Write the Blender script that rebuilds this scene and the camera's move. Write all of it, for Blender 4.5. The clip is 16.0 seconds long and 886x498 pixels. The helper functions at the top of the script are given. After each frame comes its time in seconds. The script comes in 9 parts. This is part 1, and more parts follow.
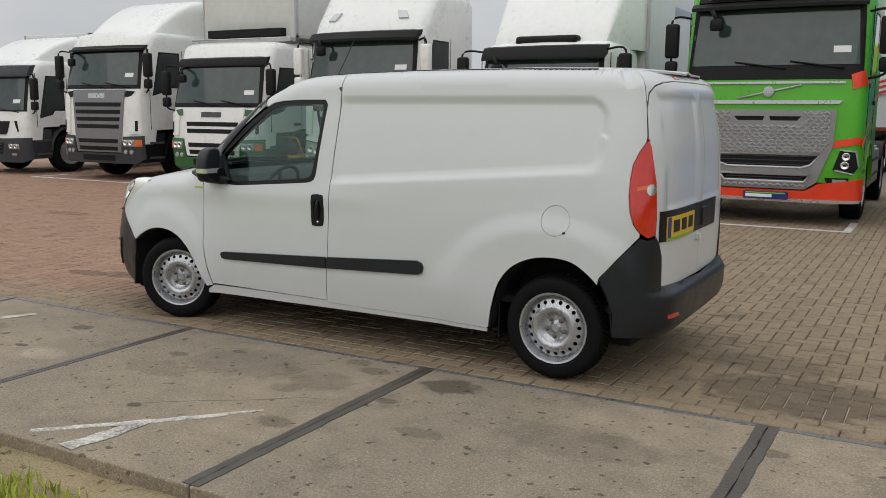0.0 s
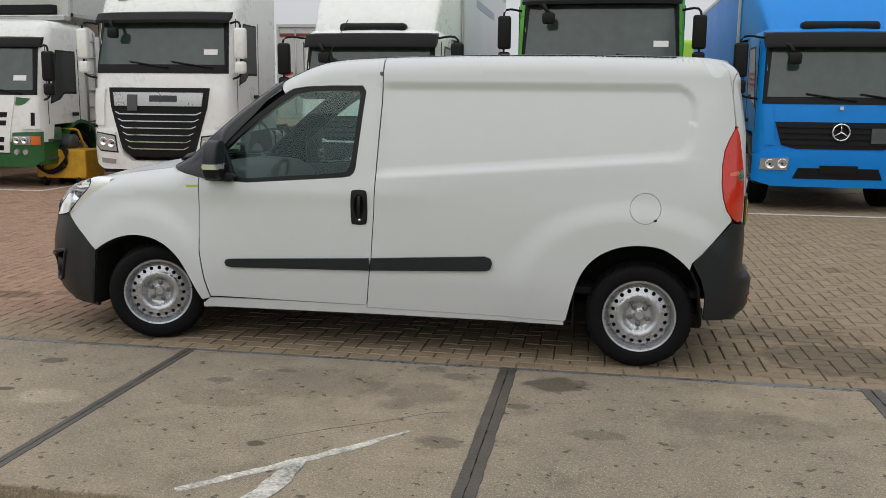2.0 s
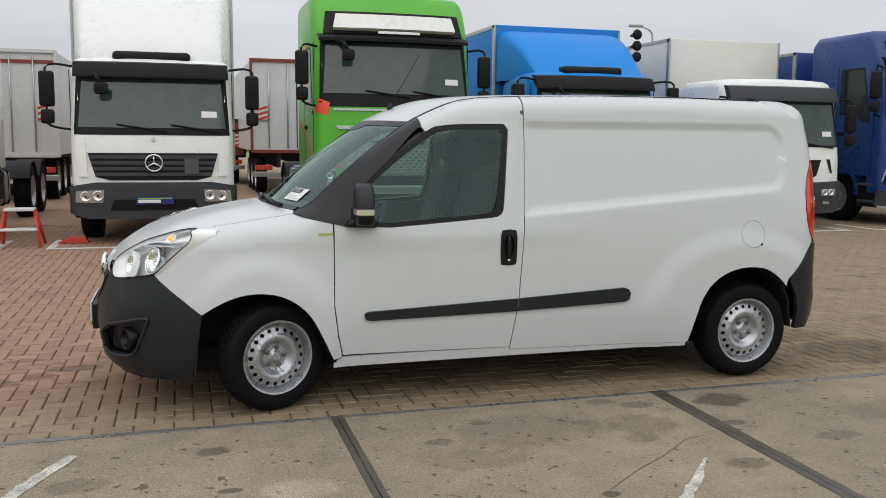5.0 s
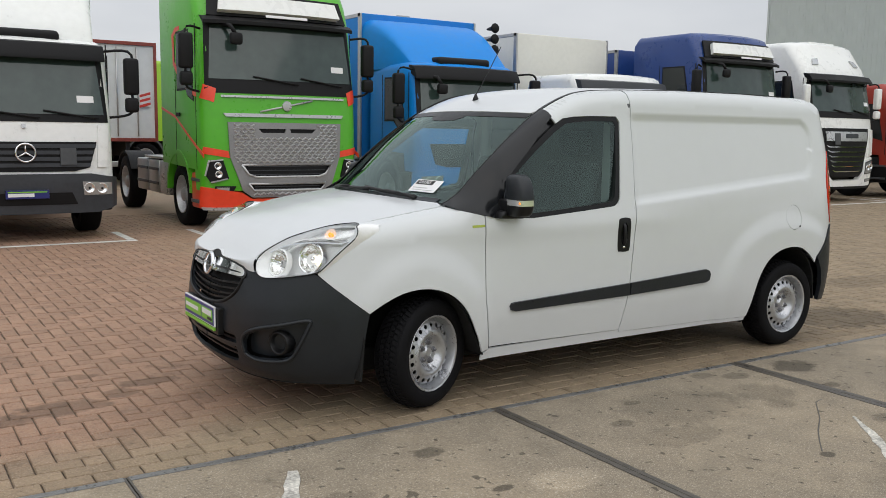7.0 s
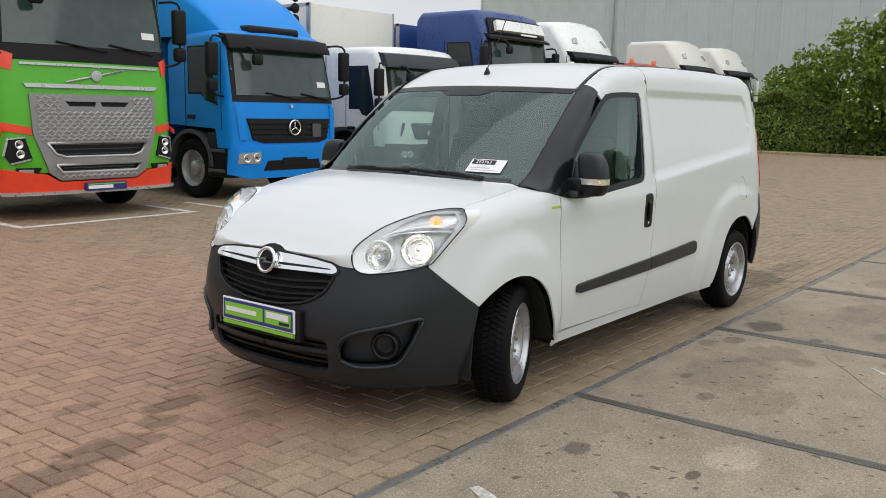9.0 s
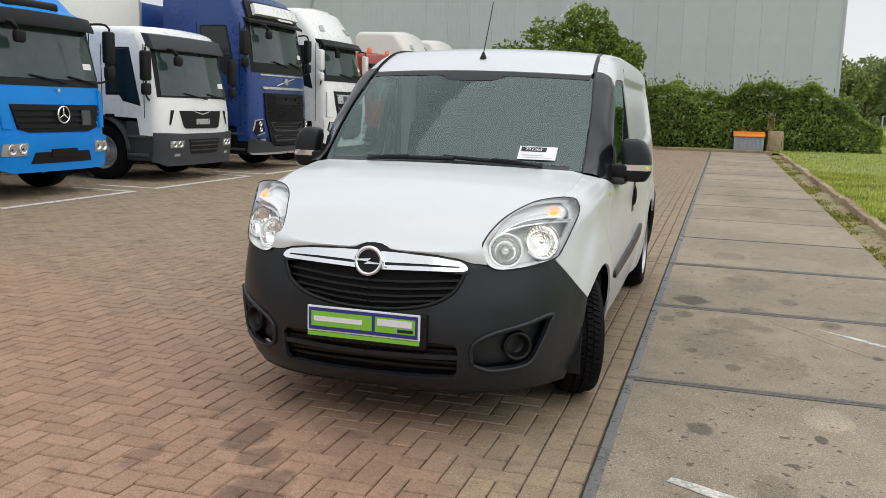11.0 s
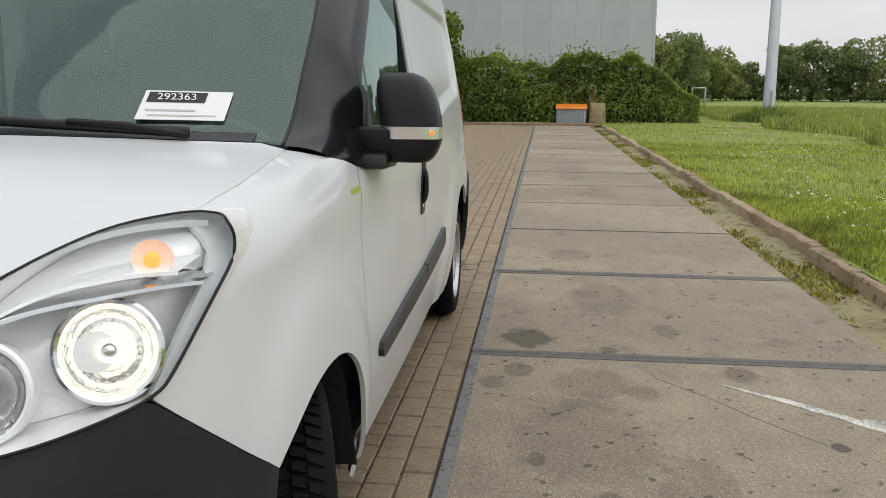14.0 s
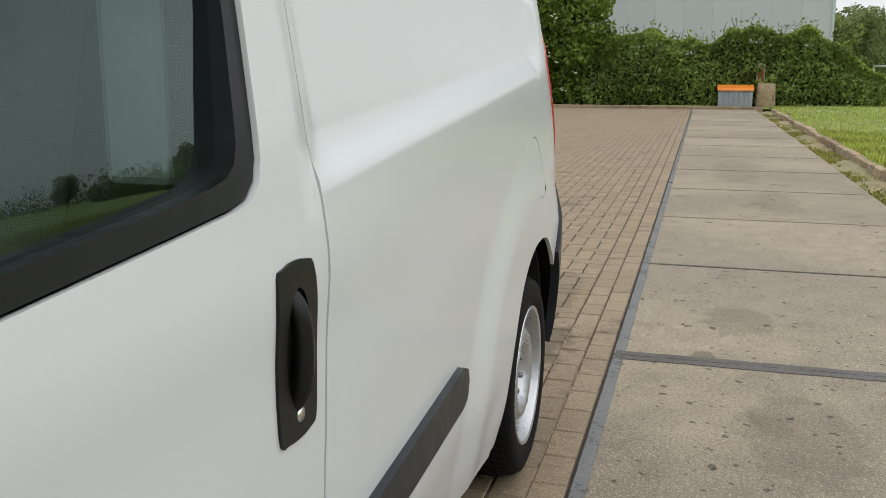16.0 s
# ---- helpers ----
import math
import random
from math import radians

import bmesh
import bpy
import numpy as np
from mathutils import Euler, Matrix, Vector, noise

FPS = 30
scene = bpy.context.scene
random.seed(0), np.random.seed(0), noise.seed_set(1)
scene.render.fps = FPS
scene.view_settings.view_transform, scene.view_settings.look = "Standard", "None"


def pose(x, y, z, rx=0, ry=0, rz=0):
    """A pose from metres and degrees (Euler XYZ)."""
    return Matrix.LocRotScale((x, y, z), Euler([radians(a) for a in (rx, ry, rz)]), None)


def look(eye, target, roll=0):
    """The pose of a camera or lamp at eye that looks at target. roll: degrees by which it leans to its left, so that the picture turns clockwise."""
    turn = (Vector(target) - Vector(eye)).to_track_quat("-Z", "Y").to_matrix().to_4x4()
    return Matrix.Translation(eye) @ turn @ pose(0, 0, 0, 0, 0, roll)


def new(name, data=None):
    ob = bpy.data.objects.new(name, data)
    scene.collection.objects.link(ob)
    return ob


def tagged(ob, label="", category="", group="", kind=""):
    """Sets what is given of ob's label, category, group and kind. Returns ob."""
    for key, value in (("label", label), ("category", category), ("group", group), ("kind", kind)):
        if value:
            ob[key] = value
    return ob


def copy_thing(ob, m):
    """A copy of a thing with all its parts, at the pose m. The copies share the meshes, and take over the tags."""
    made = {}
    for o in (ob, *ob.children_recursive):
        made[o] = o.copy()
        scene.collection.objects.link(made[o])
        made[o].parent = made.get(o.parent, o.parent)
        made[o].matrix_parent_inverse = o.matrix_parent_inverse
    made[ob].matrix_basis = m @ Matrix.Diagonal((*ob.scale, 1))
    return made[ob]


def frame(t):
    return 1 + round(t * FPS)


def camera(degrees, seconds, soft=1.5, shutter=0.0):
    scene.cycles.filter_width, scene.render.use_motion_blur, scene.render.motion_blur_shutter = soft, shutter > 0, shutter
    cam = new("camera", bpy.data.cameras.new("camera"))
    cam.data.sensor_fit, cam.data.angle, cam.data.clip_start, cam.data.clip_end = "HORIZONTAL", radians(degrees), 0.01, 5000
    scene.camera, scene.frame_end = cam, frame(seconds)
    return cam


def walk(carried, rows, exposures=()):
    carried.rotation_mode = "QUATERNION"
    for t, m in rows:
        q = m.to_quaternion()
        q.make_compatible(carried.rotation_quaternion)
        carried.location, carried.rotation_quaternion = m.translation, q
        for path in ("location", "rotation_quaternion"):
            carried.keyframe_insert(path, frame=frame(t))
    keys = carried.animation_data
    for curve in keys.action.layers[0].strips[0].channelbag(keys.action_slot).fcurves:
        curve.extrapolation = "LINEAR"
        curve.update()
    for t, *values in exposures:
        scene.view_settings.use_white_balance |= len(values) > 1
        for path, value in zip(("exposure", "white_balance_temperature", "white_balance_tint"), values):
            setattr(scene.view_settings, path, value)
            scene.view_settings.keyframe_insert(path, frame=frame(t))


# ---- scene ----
cam = camera(52.8, 16.0, 0.85)
PATH = [
    (0, (5.074, -5.69, 1.598), (4.102, -3.97, 1.288), 0.4),
    (0.5, (4.508, -5.839, 1.594), (3.695, -4.039, 1.277), 0.4),
    (1, (3.962, -5.993, 1.593), (3.315, -4.128, 1.269), 0.4),
    (1.5, (3.411, -6.08, 1.549), (2.911, -4.171, 1.226), 0.4),
    (2, (2.842, -6.166, 1.563), (2.503, -4.222, 1.237), 0.6),
    (2.5, (2.271, -6.186, 1.569), (2.098, -4.22, 1.243), 0.6),
    (3, (1.701, -6.157, 1.579), (1.692, -4.182, 1.262), 0.6),
    (3.5, (1.139, -6.156, 1.615), (1.303, -4.186, 1.309), 0.7),
    (4, (0.58, -6.055, 1.619), (0.896, -4.103, 1.325), 0.7),
    (4.5, (0.05, -5.971, 1.604), (0.493, -4.041, 1.326), 0.7),
    (4.7, (-0.156, -5.957, 1.584), (0.332, -4.035, 1.326), 0.6),
    (6.8, (-2.377, -5.069, 1.528), (-1.358, -3.368, 1.266), 0.8),
    (7, (-2.566, -4.979, 1.553), (-1.493, -3.312, 1.289), 0.9),
    (7.5, (-2.949, -4.61, 1.546), (-1.753, -3.029, 1.279), 1.0),
    (8, (-3.29, -4.209, 1.549), (-1.982, -2.723, 1.268), 1.0),
    (8.5, (-3.57, -3.803, 1.546), (-2.14, -2.438, 1.245), 1.1),
    (9, (-3.839, -3.361, 1.534), (-2.283, -2.144, 1.223), 1.1),
    (9.2, (-3.966, -3.21, 1.527), (-2.362, -2.058, 1.216), 1.1),
    (11.3, (-4.564, -1.203, 1.44), (-2.655, -0.698, 1.123), 1.7),
    (11.5, (-4.494, -1.076, 1.422), (-2.574, -0.616, 1.105), 1.7),
    (12, (-4.168, -0.961, 1.379), (-2.225, -0.607, 1.061), 1.6),
    (12.5, (-3.69, -1.021, 1.349), (-1.735, -0.744, 1.031), 1.3),
    (13, (-3.099, -1.124, 1.318), (-1.139, -0.893, 0.996), 1.1),
    (13.5, (-2.484, -1.264, 1.301), (-0.524, -1.052, 0.964), 1.0),
    (14, (-1.879, -1.349, 1.267), (0.078, -1.135, 0.917), 0.5),
    (14.5, (-1.278, -1.436, 1.271), (0.676, -1.22, 0.901), 0.4),
    (15, (-0.685, -1.457, 1.268), (1.258, -1.167, 0.891), 0.1),
    (15.5, (-0.061, -1.455, 1.256), (1.861, -1.055, 0.87), 0.1),
    (16, (0.49, -1.352, 1.241), (2.376, -0.812, 0.85), 0.1),
]
walk(cam, [(t, look(eye, target, roll)) for t, eye, target, roll in PATH], [(0, -0.12, 6600, 10), (4.5, 0.00, 6500, 10), (7.0, 0.05, 6500, 10), (9.0, 0.20, 6500, 10), (12.0, 0.25, 6550, 10), (13.5, 0.24, 6550, 10), (14.5, -0.02, 6600, 10), (15.0, 0.02, 6600, 10), (16.0, 0.26, 6500, 9)])

# ---- world and sun: a bright overcast sky ----
world = bpy.data.worlds.new("overcast")
scene.world = world
world.use_nodes = True
wn, wl = world.node_tree.nodes, world.node_tree.links
wn.clear()
w_out = wn.new("ShaderNodeOutputWorld")
w_bg = wn.new("ShaderNodeBackground")
w_sky = wn.new("ShaderNodeTexSky")
w_sky.sky_type = "NISHITA"
w_sky.sun_disc = False
w_sky.sun_elevation, w_sky.sun_rotation = radians(52), radians(200)
w_sky.air_density, w_sky.dust_density, w_sky.ozone_density = 1.0, 4.0, 1.0
# the cloud layer: greyish white, soft billows, over the clear sky
w_co = wn.new("ShaderNodeTexCoord")
w_map = wn.new("ShaderNodeMapping")
w_map.inputs["Scale"].default_value = (1.0, 1.0, 3.0)
w_noise = wn.new("ShaderNodeTexNoise")
w_noise.inputs["Scale"].default_value, w_noise.inputs["Detail"].default_value = 1.6, 5.0
w_ramp = wn.new("ShaderNodeValToRGB")
w_ramp.color_ramp.elements[0].position, w_ramp.color_ramp.elements[0].color = 0.3, (6.5, 6.9, 7.5, 1)
w_ramp.color_ramp.elements[1].position, w_ramp.color_ramp.elements[1].color = 0.72, (9.9, 10.1, 10.4, 1)
w_mix = wn.new("ShaderNodeMix")
w_mix.data_type = "RGBA"
w_mix.inputs["Factor"].default_value = 0.93
wl.new(w_co.outputs["Generated"], w_map.inputs["Vector"])
wl.new(w_map.outputs["Vector"], w_noise.inputs["Vector"])
wl.new(w_noise.outputs["Fac"], w_ramp.inputs["Fac"])
wl.new(w_sky.outputs["Color"], w_mix.inputs["A"])
# an overcast sky is dimmer towards the horizon than overhead
w_sep = wn.new("ShaderNodeSeparateXYZ")
w_up = wn.new("ShaderNodeMapRange")
w_up.inputs["To Min"].default_value, w_up.inputs["To Max"].default_value = 0.82, 1.25
w_dim = wn.new("ShaderNodeVectorMath")
w_dim.operation = "SCALE"
wl.new(w_co.outputs["Generated"], w_sep.inputs["Vector"])
wl.new(w_sep.outputs["Z"], w_up.inputs["Value"])
wl.new(w_ramp.outputs["Color"], w_dim.inputs[0])
wl.new(w_up.outputs["Result"], w_dim.inputs["Scale"])
wl.new(w_dim.outputs["Vector"], w_mix.inputs["B"])
wl.new(w_mix.outputs["Result"], w_bg.inputs["Color"])
w_bg.inputs["Strength"].default_value = 0.09
wl.new(w_bg.outputs["Background"], w_out.inputs["Surface"])

sun = new("sun", bpy.data.lights.new("sun", "SUN"))
sun.data.energy, sun.data.angle, sun.data.color = 1.0, radians(100), (1.0, 0.97, 0.92)
sun.matrix_world = look((-3, -9, 20), (0, 0, 0))

# ---- materials ----
MATS = {}


def mat(name, color, rough=0.5, metal=0.0, vary=0.0, scale=8.0, bump=0.0, bscale=60.0, coat=0.0, rnd=0.0, dark=None, spec=0.5, emit=0.0, island=False):
    """A procedural surface: base colour with two scales of variation, roughness, relief and clear coat."""
    if name in MATS:
        return MATS[name]
    m = bpy.data.materials.new(name)
    m.use_nodes = True
    n, l = m.node_tree.nodes, m.node_tree.links
    b = n["Principled BSDF"]
    c = (*color, 1)
    b.inputs["Base Color"].default_value = c
    b.inputs["Roughness"].default_value = rough
    b.inputs["Metallic"].default_value = metal
    b.inputs["Coat Weight"].default_value = coat
    b.inputs["Coat Roughness"].default_value = 0.12
    b.inputs["Specular IOR Level"].default_value = spec
    if emit:
        b.inputs["Emission Color"].default_value = c
        b.inputs["Emission Strength"].default_value = emit
    if vary or rnd:
        co = n.new("ShaderNodeTexCoord")
        n1, n2 = n.new("ShaderNodeTexNoise"), n.new("ShaderNodeTexNoise")
        n1.inputs["Scale"].default_value, n1.inputs["Detail"].default_value = scale, 4
        n2.inputs["Scale"].default_value, n2.inputs["Detail"].default_value = scale * 7.3, 6
        l.new(co.outputs["Object"], n1.inputs["Vector"])
        l.new(co.outputs["Object"], n2.inputs["Vector"])
        add = n.new("ShaderNodeMath")
        add.operation = "ADD"
        l.new(n1.outputs["Fac"], add.inputs[0])
        l.new(n2.outputs["Fac"], add.inputs[1])
        fac = add.outputs[0]
        mr = n.new("ShaderNodeMapRange")
        mr.inputs["From Min"].default_value, mr.inputs["From Max"].default_value = 0.7, 1.3
        mr.inputs["To Min"].default_value, mr.inputs["To Max"].default_value = 1 - vary, 1 + vary
        l.new(fac, mr.inputs["Value"])
        val = mr.outputs["Result"]
        if rnd:
            if island:
                gi = n.new("ShaderNodeNewGeometry")
                src = gi.outputs["Random Per Island"]
            else:
                src = n.new("ShaderNodeObjectInfo").outputs["Random"]
            r2 = n.new("ShaderNodeMapRange")
            r2.inputs["To Min"].default_value, r2.inputs["To Max"].default_value = 1 - rnd, 1 + rnd
            l.new(src, r2.inputs["Value"])
            mu = n.new("ShaderNodeMath")
            mu.operation = "MULTIPLY"
            l.new(val, mu.inputs[0])
            l.new(r2.outputs["Result"], mu.inputs[1])
            val = mu.outputs[0]
        sc = n.new("ShaderNodeVectorMath")
        sc.operation = "SCALE"
        sc.inputs[0].default_value = color
        l.new(val, sc.inputs["Scale"])
        l.new(sc.outputs["Vector"], b.inputs["Base Color"])
        rr = n.new("ShaderNodeMapRange")
        rr.inputs["From Min"].default_value, rr.inputs["From Max"].default_value = 0.6, 1.4
        rr.inputs["To Min"].default_value, rr.inputs["To Max"].default_value = max(0.02, rough - 0.08), min(1, rough + 0.1)
        l.new(fac, rr.inputs["Value"])
        if vary >= 0.03:
            l.new(rr.outputs["Result"], b.inputs["Roughness"])
    if bump:
        co2 = n.new("ShaderNodeTexCoord")
        nb = n.new("ShaderNodeTexNoise")
        nb.inputs["Scale"].default_value, nb.inputs["Detail"].default_value = bscale, 5
        l.new(co2.outputs["Object"], nb.inputs["Vector"])
        bu = n.new("ShaderNodeBump")
        bu.inputs["Strength"].default_value, bu.inputs["Distance"].default_value = bump, 0.01
        l.new(nb.outputs["Fac"], bu.inputs["Height"])
        l.new(bu.outputs["Normal"], b.inputs["Normal"])
    MATS[name] = m
    return m


def leafy(name, color, share=0.4, **kw):
    """A leaf or blade: a soft surface that also lets light through."""
    if name in MATS:
        return MATS[name]
    m = mat(name, color, 0.6, spec=0.3, **kw)
    n, l = m.node_tree.nodes, m.node_tree.links
    b, out = n["Principled BSDF"], n["Material Output"]
    tr, mx = n.new("ShaderNodeBsdfTranslucent"), n.new("ShaderNodeMixShader")
    tint = n.new("ShaderNodeVectorMath")
    tint.operation = "MULTIPLY"
    tint.inputs[1].default_value = (1.15, 1.1, 0.6)
    l.new(b.inputs["Base Color"].links[0].from_socket, tint.inputs[0])
    l.new(tint.outputs["Vector"], tr.inputs["Color"])
    mx.inputs["Fac"].default_value = share
    l.new(b.outputs["BSDF"], mx.inputs[1])
    l.new(tr.outputs["BSDF"], mx.inputs[2])
    l.new(mx.outputs["Shader"], out.inputs["Surface"])
    return m


def glass(name, tint, rough=0.0, weight=1.0, graze=0.8, gloss=(0.76, 0.95, 0.90)):
    """Thin tinted glazing: see-through with a mirror-like gloss that grows at grazing angles."""
    if name in MATS:
        return MATS[name]
    m = bpy.data.materials.new(name)
    m.use_nodes = True
    n, l = m.node_tree.nodes, m.node_tree.links
    n.clear()
    out = n.new("ShaderNodeOutputMaterial")
    tr, gl, fr, mx = n.new("ShaderNodeBsdfTransparent"), n.new("ShaderNodeBsdfGlossy"), n.new("ShaderNodeLayerWeight"), n.new("ShaderNodeMixShader")
    tr.inputs["Color"].default_value = (*tint, 1)
    gl.inputs["Roughness"].default_value = max(0.01, rough)
    gl.inputs["Color"].default_value = (*gloss, 1)
    pw, mu = n.new("ShaderNodeMath"), n.new("ShaderNodeMath")
    pw.operation, pw.inputs[1].default_value = "POWER", 3.6
    l.new(fr.outputs["Facing"], pw.inputs[0])
    mu.operation, mu.use_clamp = "MULTIPLY_ADD", True
    mu.inputs[1].default_value, mu.inputs[2].default_value = graze, 0.085 * weight
    l.new(pw.outputs[0], mu.inputs[0])
    l.new(mu.outputs[0], mx.inputs["Fac"])
    l.new(tr.outputs["BSDF"], mx.inputs[1])
    l.new(gl.outputs["BSDF"], mx.inputs[2])
    l.new(mx.outputs["Shader"], out.inputs["Surface"])
    MATS[name] = m
    return m


# ---- mesh helpers ----
def part(name, bm, material, parent=None, label="", smooth=False, at=None):
    """Links a bmesh as one mesh object, under a thing or a part if one is given."""
    me = bpy.data.meshes.new(name)
    bm.to_mesh(me)
    bm.free()
    return part_mesh(name, me, material, parent, label, smooth, at)


def part_mesh(name, me, material, parent=None, label="", smooth=False, at=None):
    if material is not None and not me.materials:
        for one in material if isinstance(material, (list, tuple)) else [material]:
            me.materials.append(one)
    if smooth:
        me.shade_smooth()
        if smooth is not True:
            me.set_sharp_from_angle(angle=radians(smooth))
    if smooth and "skin_normal" in me.attributes:
        # shade with the true surface's normals wherever a face lies in the skin
        sn = np.zeros(len(me.vertices) * 3)
        me.attributes["skin_normal"].data.foreach_get("vector", sn)
        vi, fn_ = np.zeros(len(me.loops), int), np.zeros(len(me.polygons) * 3)
        me.loops.foreach_get("vertex_index", vi)
        me.polygons.foreach_get("normal", fn_)
        tot = np.zeros(len(me.polygons), int)
        me.polygons.foreach_get("loop_total", tot)
        ln, lf = sn.reshape(-1, 3)[vi], np.repeat(fn_.reshape(-1, 3), tot, 0)
        dot = (ln * lf).sum(1)
        ln = np.where(dot[:, None] < 0, -ln, ln)
        ln[np.abs(dot) < 0.85] = 0
        me.normals_split_custom_set(ln.tolist())
    ob = new(name, me)
    if parent is not None:
        ob.parent = parent
    if at is not None:
        ob.matrix_basis = at
    if label:
        tagged(ob, label)
    return ob


def empty(name, m=None, label="", category="", group="", kind=""):
    e = new(name)
    e.empty_display_size = 0.1
    if m is not None:
        e.matrix_basis = m
    return tagged(e, label, category, group, kind)


def box(x0, x1, y0, y1, z0, z1, bevel=0.0, seg=2, bm=None):
    """A box between two corners, with bevelled edges if wanted, added to bm."""
    b2 = bmesh.new()
    bmesh.ops.create_cube(b2, size=1.0)
    for v in b2.verts:
        v.co = ((x0 + x1) / 2 + v.co.x * (x1 - x0), (y0 + y1) / 2 + v.co.y * (y1 - y0), (z0 + z1) / 2 + v.co.z * (z1 - z0))
    if bevel:
        bmesh.ops.bevel(b2, geom=b2.edges[:], offset=bevel, segments=seg, affect="EDGES", profile=0.5)
    return join(bm, b2)


def join(bm, b2):
    if bm is None:
        return b2
    me = bpy.data.meshes.new("tmp")
    b2.to_mesh(me)
    b2.free()
    bm.from_mesh(me)
    bpy.data.meshes.remove(me)
    return bm


def prism(points, axis, a, b, bevel=0.0, bm=None, seg=2):
    """A polygon of (p, q) points drawn out along an axis from a to b. The axis 'y' takes (x, z), 'x' takes (y, z), 'z' takes (x, y)."""
    put = {"y": lambda p, q, d: (p, d, q), "x": lambda p, q, d: (d, p, q), "z": lambda p, q, d: (p, q, d)}[axis]
    b2 = bmesh.new()
    lo = [b2.verts.new(put(p, q, a)) for p, q in points]
    hi = [b2.verts.new(put(p, q, b)) for p, q in points]
    b2.faces.new(lo)
    b2.faces.new(hi[::-1])
    for i in range(len(points)):
        j = (i + 1) % len(points)
        b2.faces.new((lo[j], lo[i], hi[i], hi[j]))
    bmesh.ops.recalc_face_normals(b2, faces=b2.faces[:])
    if bevel:
        bmesh.ops.bevel(b2, geom=b2.edges[:], offset=bevel, segments=seg, affect="EDGES", profile=0.5)
    return join(bm, b2)


def lathe(profile, seg=32, m=None, bm=None, closed=False):
    """A profile of (radius, along) turned about its own y axis."""
    b2 = bmesh.new()
    rings = []
    for r, d in profile:
        if r < 1e-6:
            rings.append([b2.verts.new((0, d, 0))])
        else:
            rings.append([b2.verts.new((r * math.cos(2 * math.pi * k / seg), d, r * math.sin(2 * math.pi * k / seg))) for k in range(seg)])
    pairs = list(zip(rings, rings[1:])) + ([(rings[-1], rings[0])] if closed else [])
    for r0, r1 in pairs:
        for k in range(seg):
            j = (k + 1) % seg
            q = [r0[k % len(r0)], r0[j % len(r0)], r1[j % len(r1)], r1[k % len(r1)]]
            q = list(dict.fromkeys(q))
            if len(q) > 2:
                b2.faces.new(q)
    bmesh.ops.recalc_face_normals(b2, faces=b2.faces[:])
    if m is not None:
        bmesh.ops.transform(b2, matrix=m, verts=b2.verts[:])
    return join(bm, b2)


def tube(points, r, seg=8, bm=None, caps=True, r1=None):
    """A round bar along a line of points."""
    b2 = bmesh.new()
    pts = [Vector(p) for p in points]
    rings = []
    up = Vector((0.31, 0.2, 0.93))
    for i, p in enumerate(pts):
        d = (pts[min(i + 1, len(pts) - 1)] - pts[max(i - 1, 0)]).normalized()
        a = d.cross(up if abs(d.dot(up)) < 0.95 else Vector((1, 0, 0))).normalized()
        c = d.cross(a)
        rad = r if r1 is None else r + (r1 - r) * i / (len(pts) - 1)
        rings.append([b2.verts.new(p + rad * (a * math.cos(2 * math.pi * k / seg) + c * math.sin(2 * math.pi * k / seg))) for k in range(seg)])
    for r0, r1_ in zip(rings, rings[1:]):
        for k in range(seg):
            j = (k + 1) % seg
            b2.faces.new((r0[k], r0[j], r1_[j], r1_[k]))
    if caps:
        b2.faces.new(rings[0][::-1])
        b2.faces.new(rings[-1])
    bmesh.ops.recalc_face_normals(b2, faces=b2.faces[:])
    return join(bm, b2)


def spline(points, n):
    """n points along a Catmull-Rom curve through the given ones."""
    pts = [Vector(p) for p in points]
    out = []
    m = len(pts) - 1
    for k in range(n):
        s = k * m / (n - 1)
        i = min(int(s), m - 1)
        f = s - i
        p0, p1, p2, p3 = pts[max(i - 1, 0)], pts[i], pts[i + 1], pts[min(i + 2, m)]
        out.append(0.5 * (2 * p1 + (p2 - p0) * f + (2 * p0 - 5 * p1 + 4 * p2 - p3) * f * f + (3 * p1 - p0 - 3 * p2 + p3) * f ** 3))
    return out

